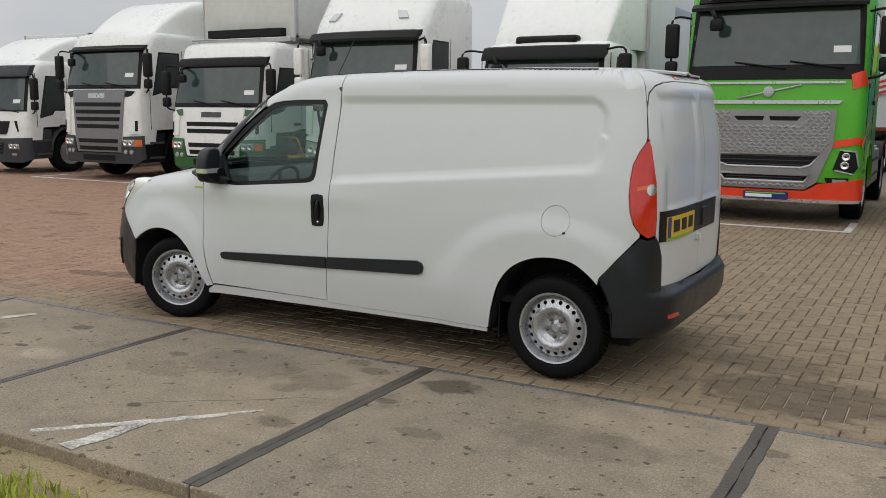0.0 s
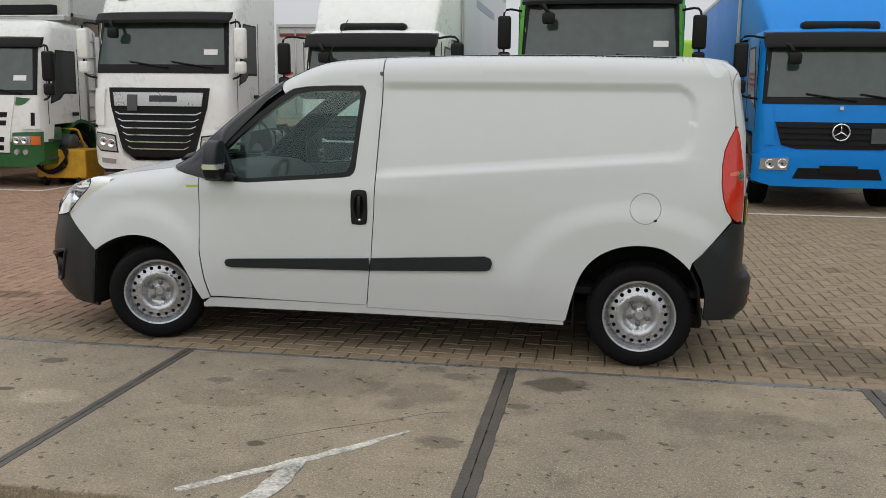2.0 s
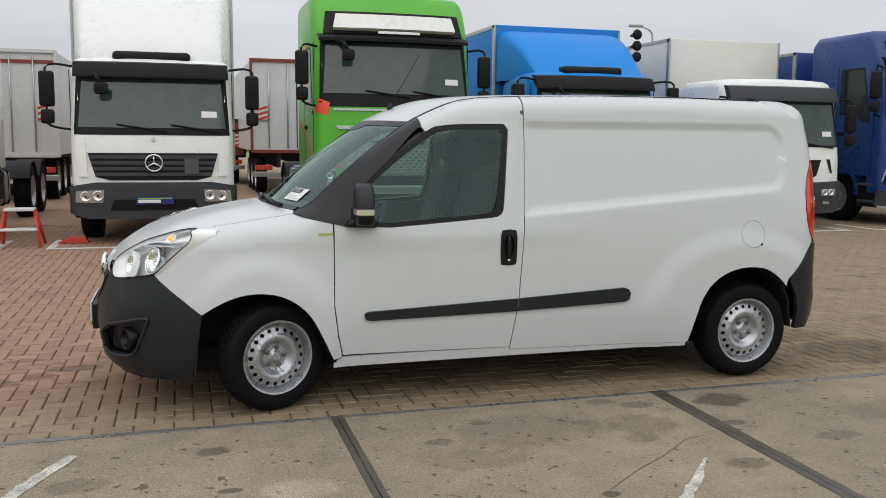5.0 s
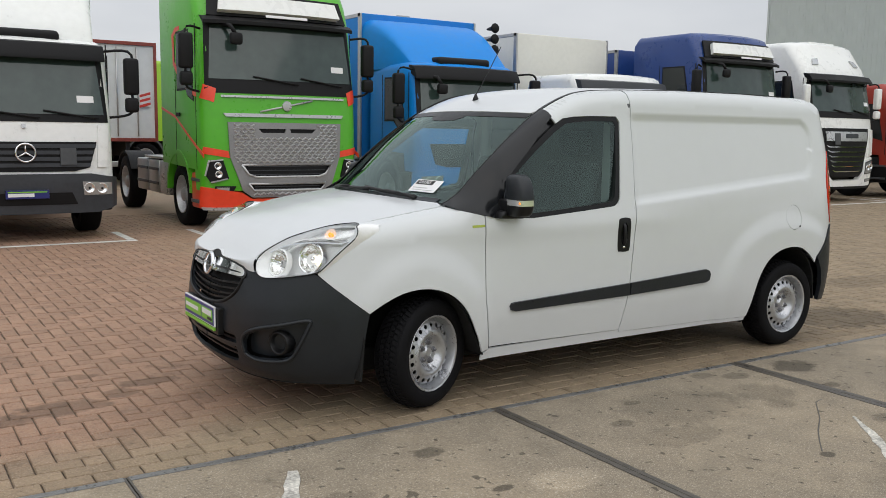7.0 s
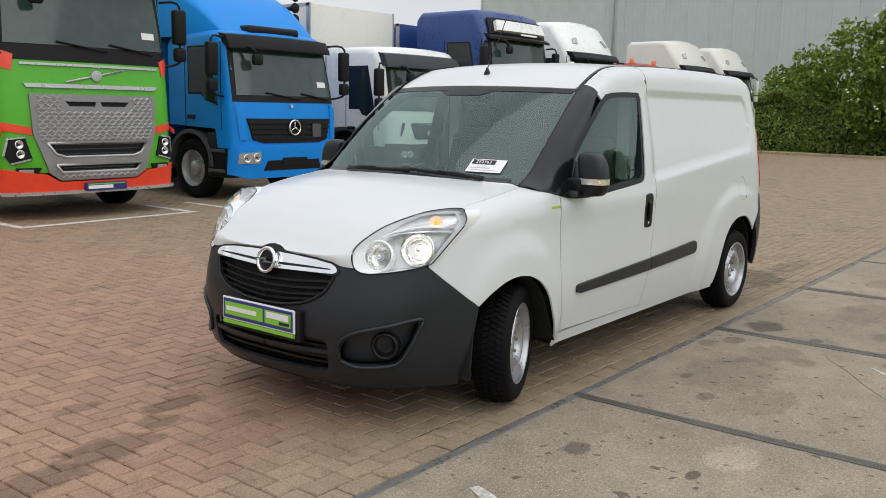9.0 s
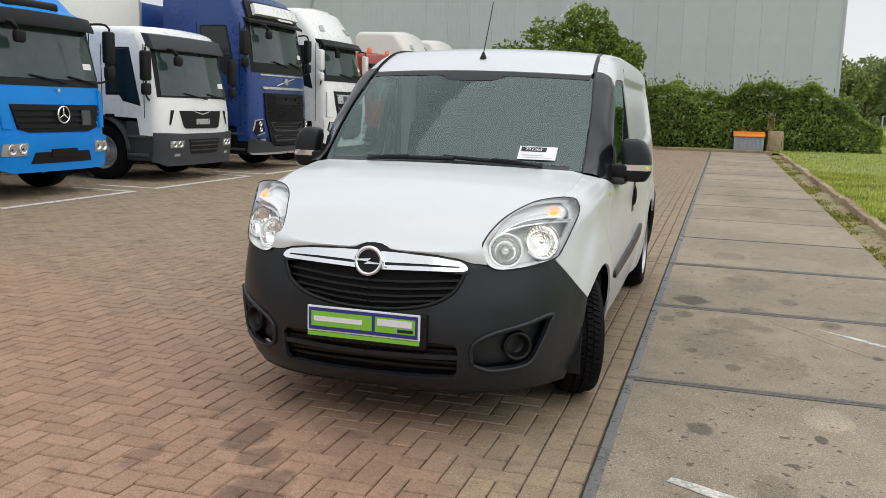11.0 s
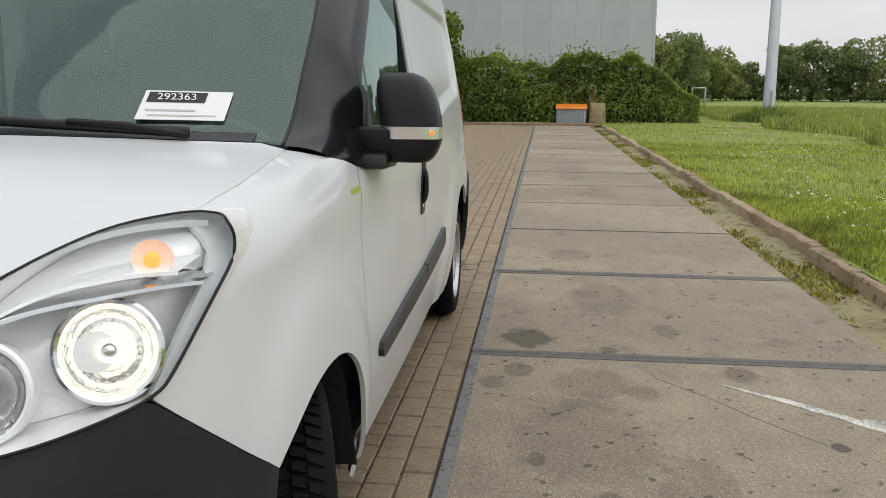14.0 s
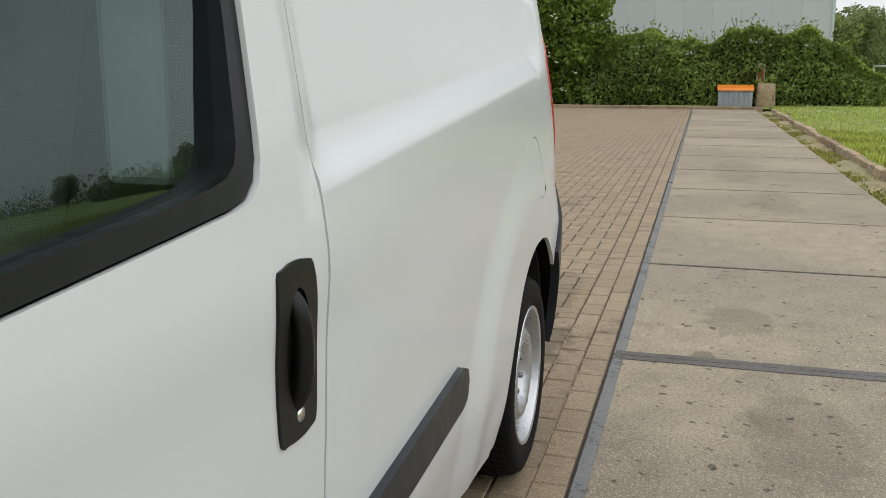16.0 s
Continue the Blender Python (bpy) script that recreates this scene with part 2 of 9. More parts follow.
# ---- ground materials ----
def soiled(name, base, other, split, rough, spots=(), grain=0.25, bump=0.3, island=False, speck=None, rnd=0.0, drops=0.5, rare=0.0, blots=0.66):
    """A weathered ground surface laid out in world metres: two tones in soft patches, grain, and spots (stains, one
    band with shade) as (x, y, rx, ry, strength).
    """
    m = bpy.data.materials.new(name)
    m.use_nodes = True
    n, l = m.node_tree.nodes, m.node_tree.links
    b = n["Principled BSDF"]
    geo = n.new("ShaderNodeNewGeometry")
    pos = geo.outputs["Position"]

    def noise(scale, detail, rough_=0.55, vec=pos):
        t = n.new("ShaderNodeTexNoise")
        t.inputs["Scale"].default_value, t.inputs["Detail"].default_value, t.inputs["Roughness"].default_value = scale, detail, rough_
        l.new(vec, t.inputs["Vector"])
        return t.outputs["Fac"]

    def math_(op, a, c, clamp=False):
        t = n.new("ShaderNodeMath")
        t.operation, t.use_clamp = op, clamp
        for i, v in enumerate((a, c)):
            if isinstance(v, (int, float)):
                t.inputs[i].default_value = v
            else:
                l.new(v, t.inputs[i])
        return t.outputs[0]

    def ramp(v, a, c, lo=0.0, hi=1.0):
        t = n.new("ShaderNodeMapRange")
        t.interpolation_type = "SMOOTHSTEP"
        for k, q in (("From Min", a), ("From Max", c), ("To Min", lo), ("To Max", hi)):
            t.inputs[k].default_value = q
        l.new(v, t.inputs["Value"])
        return t.outputs["Result"]

    def mix(f, a, c):
        t = n.new("ShaderNodeMix")
        t.data_type = "RGBA"
        l.new(f, t.inputs["Factor"])
        for k, v in (("A", a), ("B", c)):
            if isinstance(v, tuple):
                t.inputs[k].default_value = (*v, 1)
            else:
                l.new(v, t.inputs[k])
        return t.outputs["Result"]
    big = noise(0.45, 4)
    if split is None:
        tone = ramp(big, 0.4, 0.6)
    else:
        sep = n.new("ShaderNodeSeparateXYZ")
        l.new(pos, sep.inputs[0])
        xx = math_("ADD", sep.outputs["X"], math_("MULTIPLY", big, 5.0))
        xx = math_("ADD", xx, ramp(sep.outputs["Y"], -0.95, 0.1, 5.0, 0.0))
        tone = ramp(xx, split[0], split[1])
    col = mix(tone, base, other)
    fine = noise(55, 5, 0.7)
    mid = noise(5.5, 5, 0.6)
    val = math_("ADD", math_("MULTIPLY", fine, grain * 2.2), math_("MULTIPLY", mid, grain * 1.4))
    val = math_("ADD", val, 1 - grain * 1.8)
    if rnd:
        src = geo.outputs["Random Per Island"] if island else n.new("ShaderNodeObjectInfo").outputs["Random"]
        val = math_("MULTIPLY", val, ramp(src, 0, 1, 1 - rnd, 1 + rnd))
    # drops and blots
    blot = ramp(noise(2.3, 6, 0.66), 0.55, 0.70, 1.0, blots)
    drop = ramp(noise(8.0, 2.5, 0.5), 0.642 + rare, 0.672 + rare, 1.0, drops)
    drop = math_("MULTIPLY", drop, ramp(noise(17.0, 2.0, 0.45), 0.635 + rare, 0.665 + rare, 1.0, drops))
    val = math_("MULTIPLY", val, math_("MULTIPLY", blot, drop))
    wob = math_("MULTIPLY", noise(11, 4), 0.9)
    for x, y, rx, ry, s in spots:
        mp = n.new("ShaderNodeMapping")
        mp.vector_type = "POINT"
        mp.inputs["Location"].default_value = (-x / rx, -y / ry, 0)
        mp.inputs["Scale"].default_value = (1 / rx, 1 / ry, 0)
        l.new(pos, mp.inputs["Vector"])
        ln = n.new("ShaderNodeVectorMath")
        ln.operation = "LENGTH"
        l.new(mp.outputs["Vector"], ln.inputs[0])
        d = math_("ADD", ln.outputs["Value"], wob)
        val = math_("MULTIPLY", val, ramp(d, 1.15, 1.5, 1 + s, 1.0))
    if speck:
        sp = ramp(noise(130, 2, 0.5), 0.56, 0.66)
        col = mix(math_("MULTIPLY", sp, 0.7), col, speck)
        sp2 = ramp(noise(95, 2, 0.5), 0.60, 0.70)
        col = mix(math_("MULTIPLY", sp2, 0.55), col, tuple(0.35 * q for q in base))
    sc = n.new("ShaderNodeVectorMath")
    sc.operation = "SCALE"
    l.new(col, sc.inputs[0])
    l.new(val, sc.inputs["Scale"])
    l.new(sc.outputs["Vector"], b.inputs["Base Color"])
    l.new(ramp(mid, 0.3, 0.7, rough - 0.08, rough + 0.08), b.inputs["Roughness"])
    b.inputs["Specular IOR Level"].default_value = 0.35
    bu = n.new("ShaderNodeBump")
    bu.inputs["Strength"].default_value, bu.inputs["Distance"].default_value = bump, 0.004
    l.new(math_("ADD", fine, math_("MULTIPLY", mid, 0.6)), bu.inputs["Height"])
    l.new(bu.outputs["Normal"], b.inputs["Normal"])
    return m


OIL = ((2.65, -1.30, 0.20, 0.145, -0.55), (2.88, -2.04, 0.16, 0.07, -0.3), (2.16, -2.28, 0.12, 0.08, -0.35), (2.1, -1.27, 0.12, 0.08, -0.35),
       (0.01, -2.04, 0.2, 0.13, 0.28), (1.3, -1.55, 0.5, 0.3, -0.18), (0.9, -1.9, 0.28, 0.14, -0.2), (-0.35, -1.45, 0.09, 0.07, -0.5),
       (-0.95, -1.75, 0.16, 0.1, -0.25), (1.95, -1.6, 0.22, 0.2, -0.2), (5.1, -1.6, 0.3, 0.2, -0.2), (1.9, -1.15, 0.1, 0.06, -0.3), (9.6, -2.1, 0.9, 0.25, -0.14), (12.4, -1.8, 1.6, 0.3, -0.12), (2.47, -1.71, 0.07, 0.05, -0.4), (0.78, -1.6, 0.09, 0.05, -0.35), (-0.3, -1.98, 0.06, 0.035, -0.6), (1.09, -1.36, 0.07, 0.04, -0.35), (1.84, -1.8, 0.12, 0.08, -0.25), (1.33, -2.46, 0.05, 0.04, -0.6), (3.6, -1.75, 0.5, 0.22, -0.2), (4.45, -1.42, 0.1, 0.06, -0.4))
concrete = soiled("old_concrete", (0.316, 0.258, 0.184), (0.250, 0.209, 0.154), None, 0.82, OIL, 0.5, bump=0.9, speck=(0.50, 0.45, 0.37), rnd=0.03, drops=0.42, rare=0.035, blots=0.78)
# the last, long spot: damp pavers with the van's shade painted in
PAVE_SPOTS = ((4.45, -0.45, 0.62, 0.42, -0.42), (4.2, 0.15, 0.5, 0.25, -0.3), (-1.75, 0.15, 0.3, 0.14, -0.4), (-2.15, 0.05, 0.28, 0.12, -0.4), (-1.2, 0.45, 0.2, 0.1, -0.4),
              (-0.95, -0.25, 0.9, 0.5, -0.12), (-1.55, 0.75, 0.14, 0.08, -0.35), (-1.4, 0.3, 0.12, 0.1, -0.35), (-6.5, 3.2, 0.5, 0.2, -0.3), (6.5, 0.6, 0.8, 0.3, -0.25), (5.4, -0.6, 0.7, 0.15, -0.2), (2.0, -0.8, 3.0, 0.25, -0.1))
RED_PAVER, BROWN_PAVER = (0.338, 0.206, 0.137), (0.275, 0.212, 0.137)
paver_piece = soiled("paver", RED_PAVER, BROWN_PAVER, (1.5, 6.5), 0.78, PAVE_SPOTS, 0.36, bump=0.4, rnd=0.08, drops=0.85, speck=(0.43, 0.34, 0.27))
paver_field = soiled("paver_field", RED_PAVER, BROWN_PAVER, (1.5, 6.5), 0.78, PAVE_SPOTS, 0.36, bump=0.4, island=True, rnd=0.08, drops=0.85, speck=(0.43, 0.34, 0.27))
bedding = soiled("joint_sand", (0.13, 0.098, 0.072), (0.155, 0.122, 0.086), None, 0.95, ((4.5, -0.55, 0.55, 0.35, 3.2), (3.2, -0.9, 1.2, 0.12, 1.5)), 0.3, bump=0.5)
sandy = soiled("sandy_gutter", (0.36, 0.285, 0.17), (0.28, 0.25, 0.14), None, 0.95, (), 0.4, bump=0.9, speck=(0.12, 0.14, 0.05))
joint_seal = mat("grey_joint_seal", (0.085, 0.075, 0.062), 0.42, vary=0.3, scale=5, bump=0.3, bscale=90)
edge_seal = mat("dark_edge_seal", (0.15, 0.148, 0.142), 0.3, vary=0.3, scale=5, bump=0.3, bscale=90)
pale_seal = mat("dusty_joint_fill", (0.19, 0.165, 0.125), 0.8, vary=0.3, scale=5)
crack_dirt = mat("joint_dirt", (0.045, 0.04, 0.035), 0.95, vary=0.3, scale=12)
kerb_stone = soiled("kerb_concrete", (0.30, 0.225, 0.14), (0.40, 0.31, 0.2), None, 0.9, (), 0.45, bump=0.8, rnd=0.12)
lawn = soiled("lawn", (0.20, 0.26, 0.05), (0.25, 0.28, 0.07), None, 0.95, (), 0.5, bump=0.9)
field_green = soiled("field", (0.22, 0.30, 0.07), (0.26, 0.32, 0.09), None, 0.95, (), 0.35, bump=0.4)

# ---- the ground sheet and its strips ----
def sheet(name, x0, x1, y0, y1, z, material, label, category, cell=0.0, lift=None):
    """A flat or gently uneven sheet of ground."""
    bm = bmesh.new()
    nx = max(1, int((x1 - x0) / cell)) if cell else 1
    ny = max(1, int((y1 - y0) / cell)) if cell else 1
    vs = [[bm.verts.new((x0 + (x1 - x0) * i / nx, y0 + (y1 - y0) * j / ny, z + (lift(x0 + (x1 - x0) * i / nx, y0 + (y1 - y0) * j / ny) if lift else 0))) for j in range(ny + 1)] for i in range(nx + 1)]
    for i in range(nx):
        for j in range(ny):
            bm.faces.new((vs[i][j], vs[i + 1][j], vs[i + 1][j + 1], vs[i][j + 1]))
    return tagged(part(name, bm, material), label, category, "", "structure")


sheet("ground", -1500, 1500, -1500, 1500, -0.30, field_green, "flat green farmland reaching the horizon", "ground")
paving = empty("pavement", None, "reddish-brown clay pavers laid in herringbone", "paving", "", "structure")
part("bedding", box(-60, 32.0, -1.025, 60, -0.25, -0.011), bedding, paving)
part("far_pavers", box(-60, 31.9, 11.05, 74, -0.2, -0.004), paver_field, paving)
strip = empty("road", None, "worn grey concrete slab strip with sealed joints", "road", "", "structure")
part("bedding", box(-40, 30.9, -3.05, -1.024, -0.25, -0.006), crack_dirt, strip)
SY0, SY1, JX0, JP = -3.08, -1.036, 0.335, 2.02
slab_mesh = {}
for k in range(-14, 15):
    x0, x1 = JX0 + JP * k, JX0 + JP * (k + 1)
    if "slab" not in slab_mesh:
        me = bpy.data.meshes.new("slab")
        b2 = box(0.005, JP - 0.005, SY0, SY1, -0.24, 0.0, 0.009, 2)
        b2.to_mesh(me)
        b2.free()
        slab_mesh["slab"] = me
    part_mesh("slab", slab_mesh["slab"], concrete, strip, "", False, Matrix.Translation((x0, 0, 0)) @ Matrix.Translation((0, 0, -0.0007 * (k % 3))))

part("slab", box(JX0 + JP * 15 + 0.005, 31.99, SY0, SY1, -0.24, -0.001, 0.009), concrete, strip)


def ribbon(points, z, rnd_w, seed, bm=None, h=0.003, step=0.05):
    """A painted or sealed band along points (x, y, width), with slightly ragged edges."""
    rng = random.Random(seed)
    b2 = bmesh.new()
    rows = []
    for (xa, ya, wa), (xb, yb, wb) in zip(points, points[1:]):
        ln = math.hypot(xb - xa, yb - ya)
        n = max(2, int(ln / step))
        nx, ny = -(yb - ya) / ln, (xb - xa) / ln
        for k in range(n + 1):
            f = k / n
            w = wa + (wb - wa) * f
            p, q = w / 2 * (1 + rng.uniform(-rnd_w, rnd_w)), w / 2 * (1 + rng.uniform(-rnd_w, rnd_w))
            x, y = xa + (xb - xa) * f, ya + (yb - ya) * f
            rows.append((b2.verts.new((x + nx * p, y + ny * p, z)), b2.verts.new((x - nx * q, y - ny * q, z)), b2.verts.new((x + nx * (p + 0.002), y + ny * (p + 0.002), z - h)), b2.verts.new((x - nx * (q + 0.002), y - ny * (q + 0.002), z - h))))
    for a, c in zip(rows, rows[1:]):
        b2.faces.new((a[0], a[1], c[1], c[0]))
        b2.faces.new((a[2], a[0], c[0], c[2]))
        b2.faces.new((a[1], a[3], c[3], c[1]))
    bmesh.ops.recalc_face_normals(b2, faces=b2.faces[:])
    return join(bm, b2)


for k in range(-14, 15):
    x = JX0 + JP * k
    w = 0.03 if k == 0 else 0.045 if k == 1 else 0.05 if k == 2 else 0.008
    for s in (-1, 1):
        part("joint_seal", ribbon([(x + s * (w / 2 + 0.003), SY0 + 0.01, w), (x + s * (w / 2 + 0.004), SY1 - 0.005, w)], 0.0035, 0.16, k * 2 + s), joint_seal if -2 < k < 4 else pale_seal, strip)
for k in range(-14, 15):
    x = JX0 + JP * k
    part("edge_seal", ribbon([(x + 0.01, SY1 - 0.021, 0.044), (x + JP - 0.01, SY1 - 0.021, 0.042)], 0.003, 0.05, k + 90), edge_seal, strip)

worn_white = mat("worn_white_paint", (0.50, 0.48, 0.43), 0.8, vary=0.6, scale=9, bump=0.3, bscale=120)
mark = empty("road_marking", None, "worn white painted arrow lines on the concrete", "road marking", "", "structure")
part("line", ribbon([(1.20, -3.0, 0.035), (1.56, -2.65, 0.055), (1.80, -2.40, 0.042), (1.99, -2.17, 0.015)], 0.004, 0.3, 5), worn_white, mark)
part("line", ribbon([(1.535, -3.06, 0.10), (1.575, -2.82, 0.10), (1.60, -2.63, 0.05)], 0.0055, 0.25, 6), worn_white, mark)
dash = empty("road_marking", None, "short worn white painted dash on the concrete", "road marking", "", "structure")
part("line", ribbon([(-1.02, -1.34, 0.05), (-1.09, -1.5, 0.075), (-1.25, -1.85, 0.06)], 0.004, 0.25, 7), worn_white, dash)

crack = [(1.34, -2.42, 0.004), (1.45, -2.33, 0.0025), (1.61, -2.21, 0.004), (1.8, -2.09, 0.0025), (2.05, -1.89, 0.003), (2.14, -1.87, 0.002)]
part("crack", ribbon(crack, 0.0012, 0.5, 31, h=0.001, step=0.03), joint_seal, strip)

# ---- painted parking bays before the trucks ----
fresh_white = mat("white_line_paint", (0.62, 0.61, 0.57), 0.7, vary=0.3, scale=6, bump=0.2, bscale=90)


def bay(x0, x1, y, gap0=True):
    b = empty("parking_marking", None, "white painted parking bay outline on the pavers", "road marking", "parking bays", "structure")
    part("line", ribbon([(x0, y, 0.11), (x1, y, 0.11)], 0.006, 0.08, int(x0 * 10), step=0.12), fresh_white, b)
    for x in (x0 + 0.05, x1 - 0.05):
        part("line", ribbon([(x, y + 0.06, 0.10), (x, y + 1.1, 0.10)], 0.006, 0.08, int(x * 10) + 1, step=0.12), fresh_white, b)


for x0, x1, y in ((-13.2, -9.6, 7.5), (-9.3, -6.4, 7.5), (-5.9, -2.9, 7.45), (-2.3, 0.45, 7.4), (1.42, 4.0, 7.3), (4.6, 7.35, 7.3), (7.85, 11.0, 7.3), (11.5, 14.6, 7.3), (15.1, 18.3, 7.3), (18.8, 21.8, 7.3), (22.3, 25.4, 7.3)):
    bay(x0, x1, y)

# ---- gutter, kerb and verge ----
rng = random.Random(4)
sheet("gutter", -40, 32.1, -3.72, -3.0, -0.075, sandy, "sandy weedy gutter between concrete and kerb", "gutter", 0.12, lambda x, y: 0.03 * math.sin(x * 1.7) * math.sin(x * 0.61 + 2) + 0.012 * math.sin(x * 9 + y * 14) + (0.035 if y < -3.35 else 0.0))
kerb = empty("kerb", None, "weathered concrete kerb stones beside the verge", "kerb", "", "structure")
KM = {}
for k in range(-35, 31):
    v = k % 3
    if v not in KM:
        me = bpy.data.meshes.new("kerb_stone")
        b2 = box(0.006, 0.994, -3.63 - 0.01 * v, -3.50, -0.25, 0.062 + 0.006 * v, 0.02, 2)
        bmesh.ops.subdivide_edges(b2, edges=[e for e in b2.edges if abs(e.verts[0].co.x - e.verts[1].co.x) > 0.5], cuts=5)
        for q in b2.verts:
            q.co += Vector((0, rng.uniform(-0.007, 0.007), rng.uniform(-0.006, 0.006)))
        b2.to_mesh(me)
        b2.free()
        KM[v] = me
    part_mesh("kerb_stone", KM[v], kerb_stone, kerb, "", 30, Matrix.Translation((k + 0.43, 0.012 * math.sin(k * 2.1), 0.008 * math.sin(k * 1.3))))
end_kerb = empty("kerb", None, "low concrete kerb at the end of the yard", "kerb", "", "structure")
for k in range(0, 40):
    part("kerb_stone", box(32.0, 32.2, -3.3 + k, -2.31 + k, -0.25, 0.10, 0.015), kerb_stone, end_kerb)


def verge_lift(x, y):
    near_kerb = min(1.0, max(0.0, -3.6 - y))
    return near_kerb * (0.02 * math.sin(x * 0.7 + y * 0.4) + 0.015 * math.sin(x * 1.9 - y * 1.3)) + 0.006 * min(12, max(0.0, -3.65 - y))


sheet("verge", -40, 40, -24.0, -3.57, 0.062, lawn, "mown green grass verge with daisies", "lawn", 0.5, verge_lift)
sheet("verge", 32.15, 45, -3.68, 60, 0.05, lawn, "grass strip under the hedge", "lawn", 0.8, lambda x, y: 0.03 * math.sin(x + y * 0.7))
sheet("field", 40, 400, -400, -3.68, 0.02, field_green, "wide green field behind the verge", "field", 20.0, lambda x, y: 0.3 * math.sin(x * 0.02) * math.sin(y * 0.03))
sheet("field", -400, 40, -400, -24.0, 0.02, field_green, "wide green field behind the verge", "field", 20.0, lambda x, y: 0.0)


def blades(name, spots_, h0, h1, w, material, label, category, seed, lean=0.5):
    """Grass as many thin bent blades, one sheet of stuff."""
    rs = np.random.RandomState(seed)
    xy = np.array(spots_)
    n = len(xy)
    hh = rs.uniform(h0, h1, n) * (xy[:, 3] if xy.shape[1] > 3 else 1)
    a, ln = rs.uniform(0, 6.283, n), rs.uniform(0.1, lean, n) * hh
    ww = rs.uniform(0.6, 1.3, n) * w
    b_ = rs.uniform(0, 6.283, n)
    base = xy[:, :3]
    d = np.stack([np.cos(a), np.sin(a), np.zeros(n)], 1)
    s = np.stack([np.cos(b_), np.sin(b_), np.zeros(n)], 1)
    up = np.array([0, 0, 1.0])
    v0, v1 = base - s * ww[:, None], base + s * ww[:, None]
    midp = base + d * (ln * 0.35)[:, None] + up * (hh * 0.6)[:, None]
    v2, v3 = midp + s * (ww * 0.8)[:, None], midp - s * (ww * 0.8)[:, None]
    v4 = base + d * ln[:, None] + up * hh[:, None]
    verts = np.stack([v0, v1, v2, v3, v4], 1).reshape(-1, 3)
    i = np.arange(n)[:, None] * 5
    me = bpy.data.meshes.new(name)
    loops = np.concatenate([i + np.array([[0, 1, 2, 3]]), i + np.array([[3, 2, 4]])], 1).reshape(-1)
    me.vertices.add(len(verts))
    me.vertices.foreach_set("co", verts.reshape(-1))
    me.loops.add(len(loops))
    me.loops.foreach_set("vertex_index", loops)
    me.polygons.add(2 * n)
    st = (np.arange(n)[:, None] * 7 + np.array([[0, 4]])).reshape(-1)
    me.polygons.foreach_set("loop_start", st)
    me.update(calc_edges=True)
    me.validate()
    return tagged(part_mesh(name, me, material), label, category, "", "stuff")


blade_green = leafy("grass_blade", (0.34, 0.385, 0.085), 0.35, vary=0.5, scale=0.7, rnd=0.4, island=True)
blade_long = leafy("long_grass_blade", (0.32, 0.37, 0.11), 0.35, vary=0.3, scale=0.7, rnd=0.4, island=True)
weed_green = leafy("weed_leaf", (0.25, 0.25, 0.06), 0.3, vary=0.35, scale=2.0, rnd=0.45, island=True)
rs = np.random.RandomState(11)


def scatter(n, x0, x1, y0, y1, z, power=1.0):
    """Places, thicker towards y1."""
    x = rs.uniform(x0, x1, n)
    y = y1 - (y1 - y0) * rs.uniform(0, 1, n) ** power
    zz = z + np.array([verge_lift(p, q) for p, q in zip(x, y)])
    return np.stack([x, y, zz], 1)


over = scatter(5000, -4.0, 2.3, -4.2, -3.46, 0.02, 0.9)
over[:, 2] = np.where(over[:, 1] > -3.68, np.where(over[:, 1] > -3.5, -0.04, 0.07), over[:, 2] + 0.04)
blades("grass", over, 0.04, 0.09, 0.007, blade_green, "grass growing over the kerb", "grass", 12)
mown = np.concatenate([scatter(26000, 0.2, 9, -6.5, -3.60, 0.065, 1.3), scatter(26000, 5, 20, -10, -3.60, 0.065, 1.4), scatter(16000, 16, 36, -14, -3.60, 0.065, 1.2)])
blades("grass", mown, 0.03, 0.075, 0.006, blade_green, "short mown grass on the verge", "grass", 1)
tall = scatter(60000, 14, 60, -30, -9.0, 0.04, 1.5)
edge_y = -9.2 - 0.5 * np.sin(tall[:, 0] * 0.6)
tall = tall[tall[:, 1] < edge_y]
blades("long_grass", tall, 0.12, 0.45, 0.02, blade_long, "long uncut grass beyond the verge", "grass", 2)
wx = rs.uniform(-3, 30, 14000)
clump = (np.sin(wx * 3.1) + np.sin(wx * 1.27 + 1) + np.sin(wx * 7.7) * 0.7 + rs.uniform(-0.8, 0.8, 14000)) > np.where(wx < 3, 1.3, -0.5)
wy = -3.1 - 0.4 * rs.uniform(0, 1, 14000) ** 0.8
weeds = np.stack([wx, wy, np.full(14000, -0.07)], 1)[clump]
blades("weeds", weeds, 0.015, 0.05, 0.011, weed_green, "low weeds and moss in the gutter", "weeds", 3, 1.6)

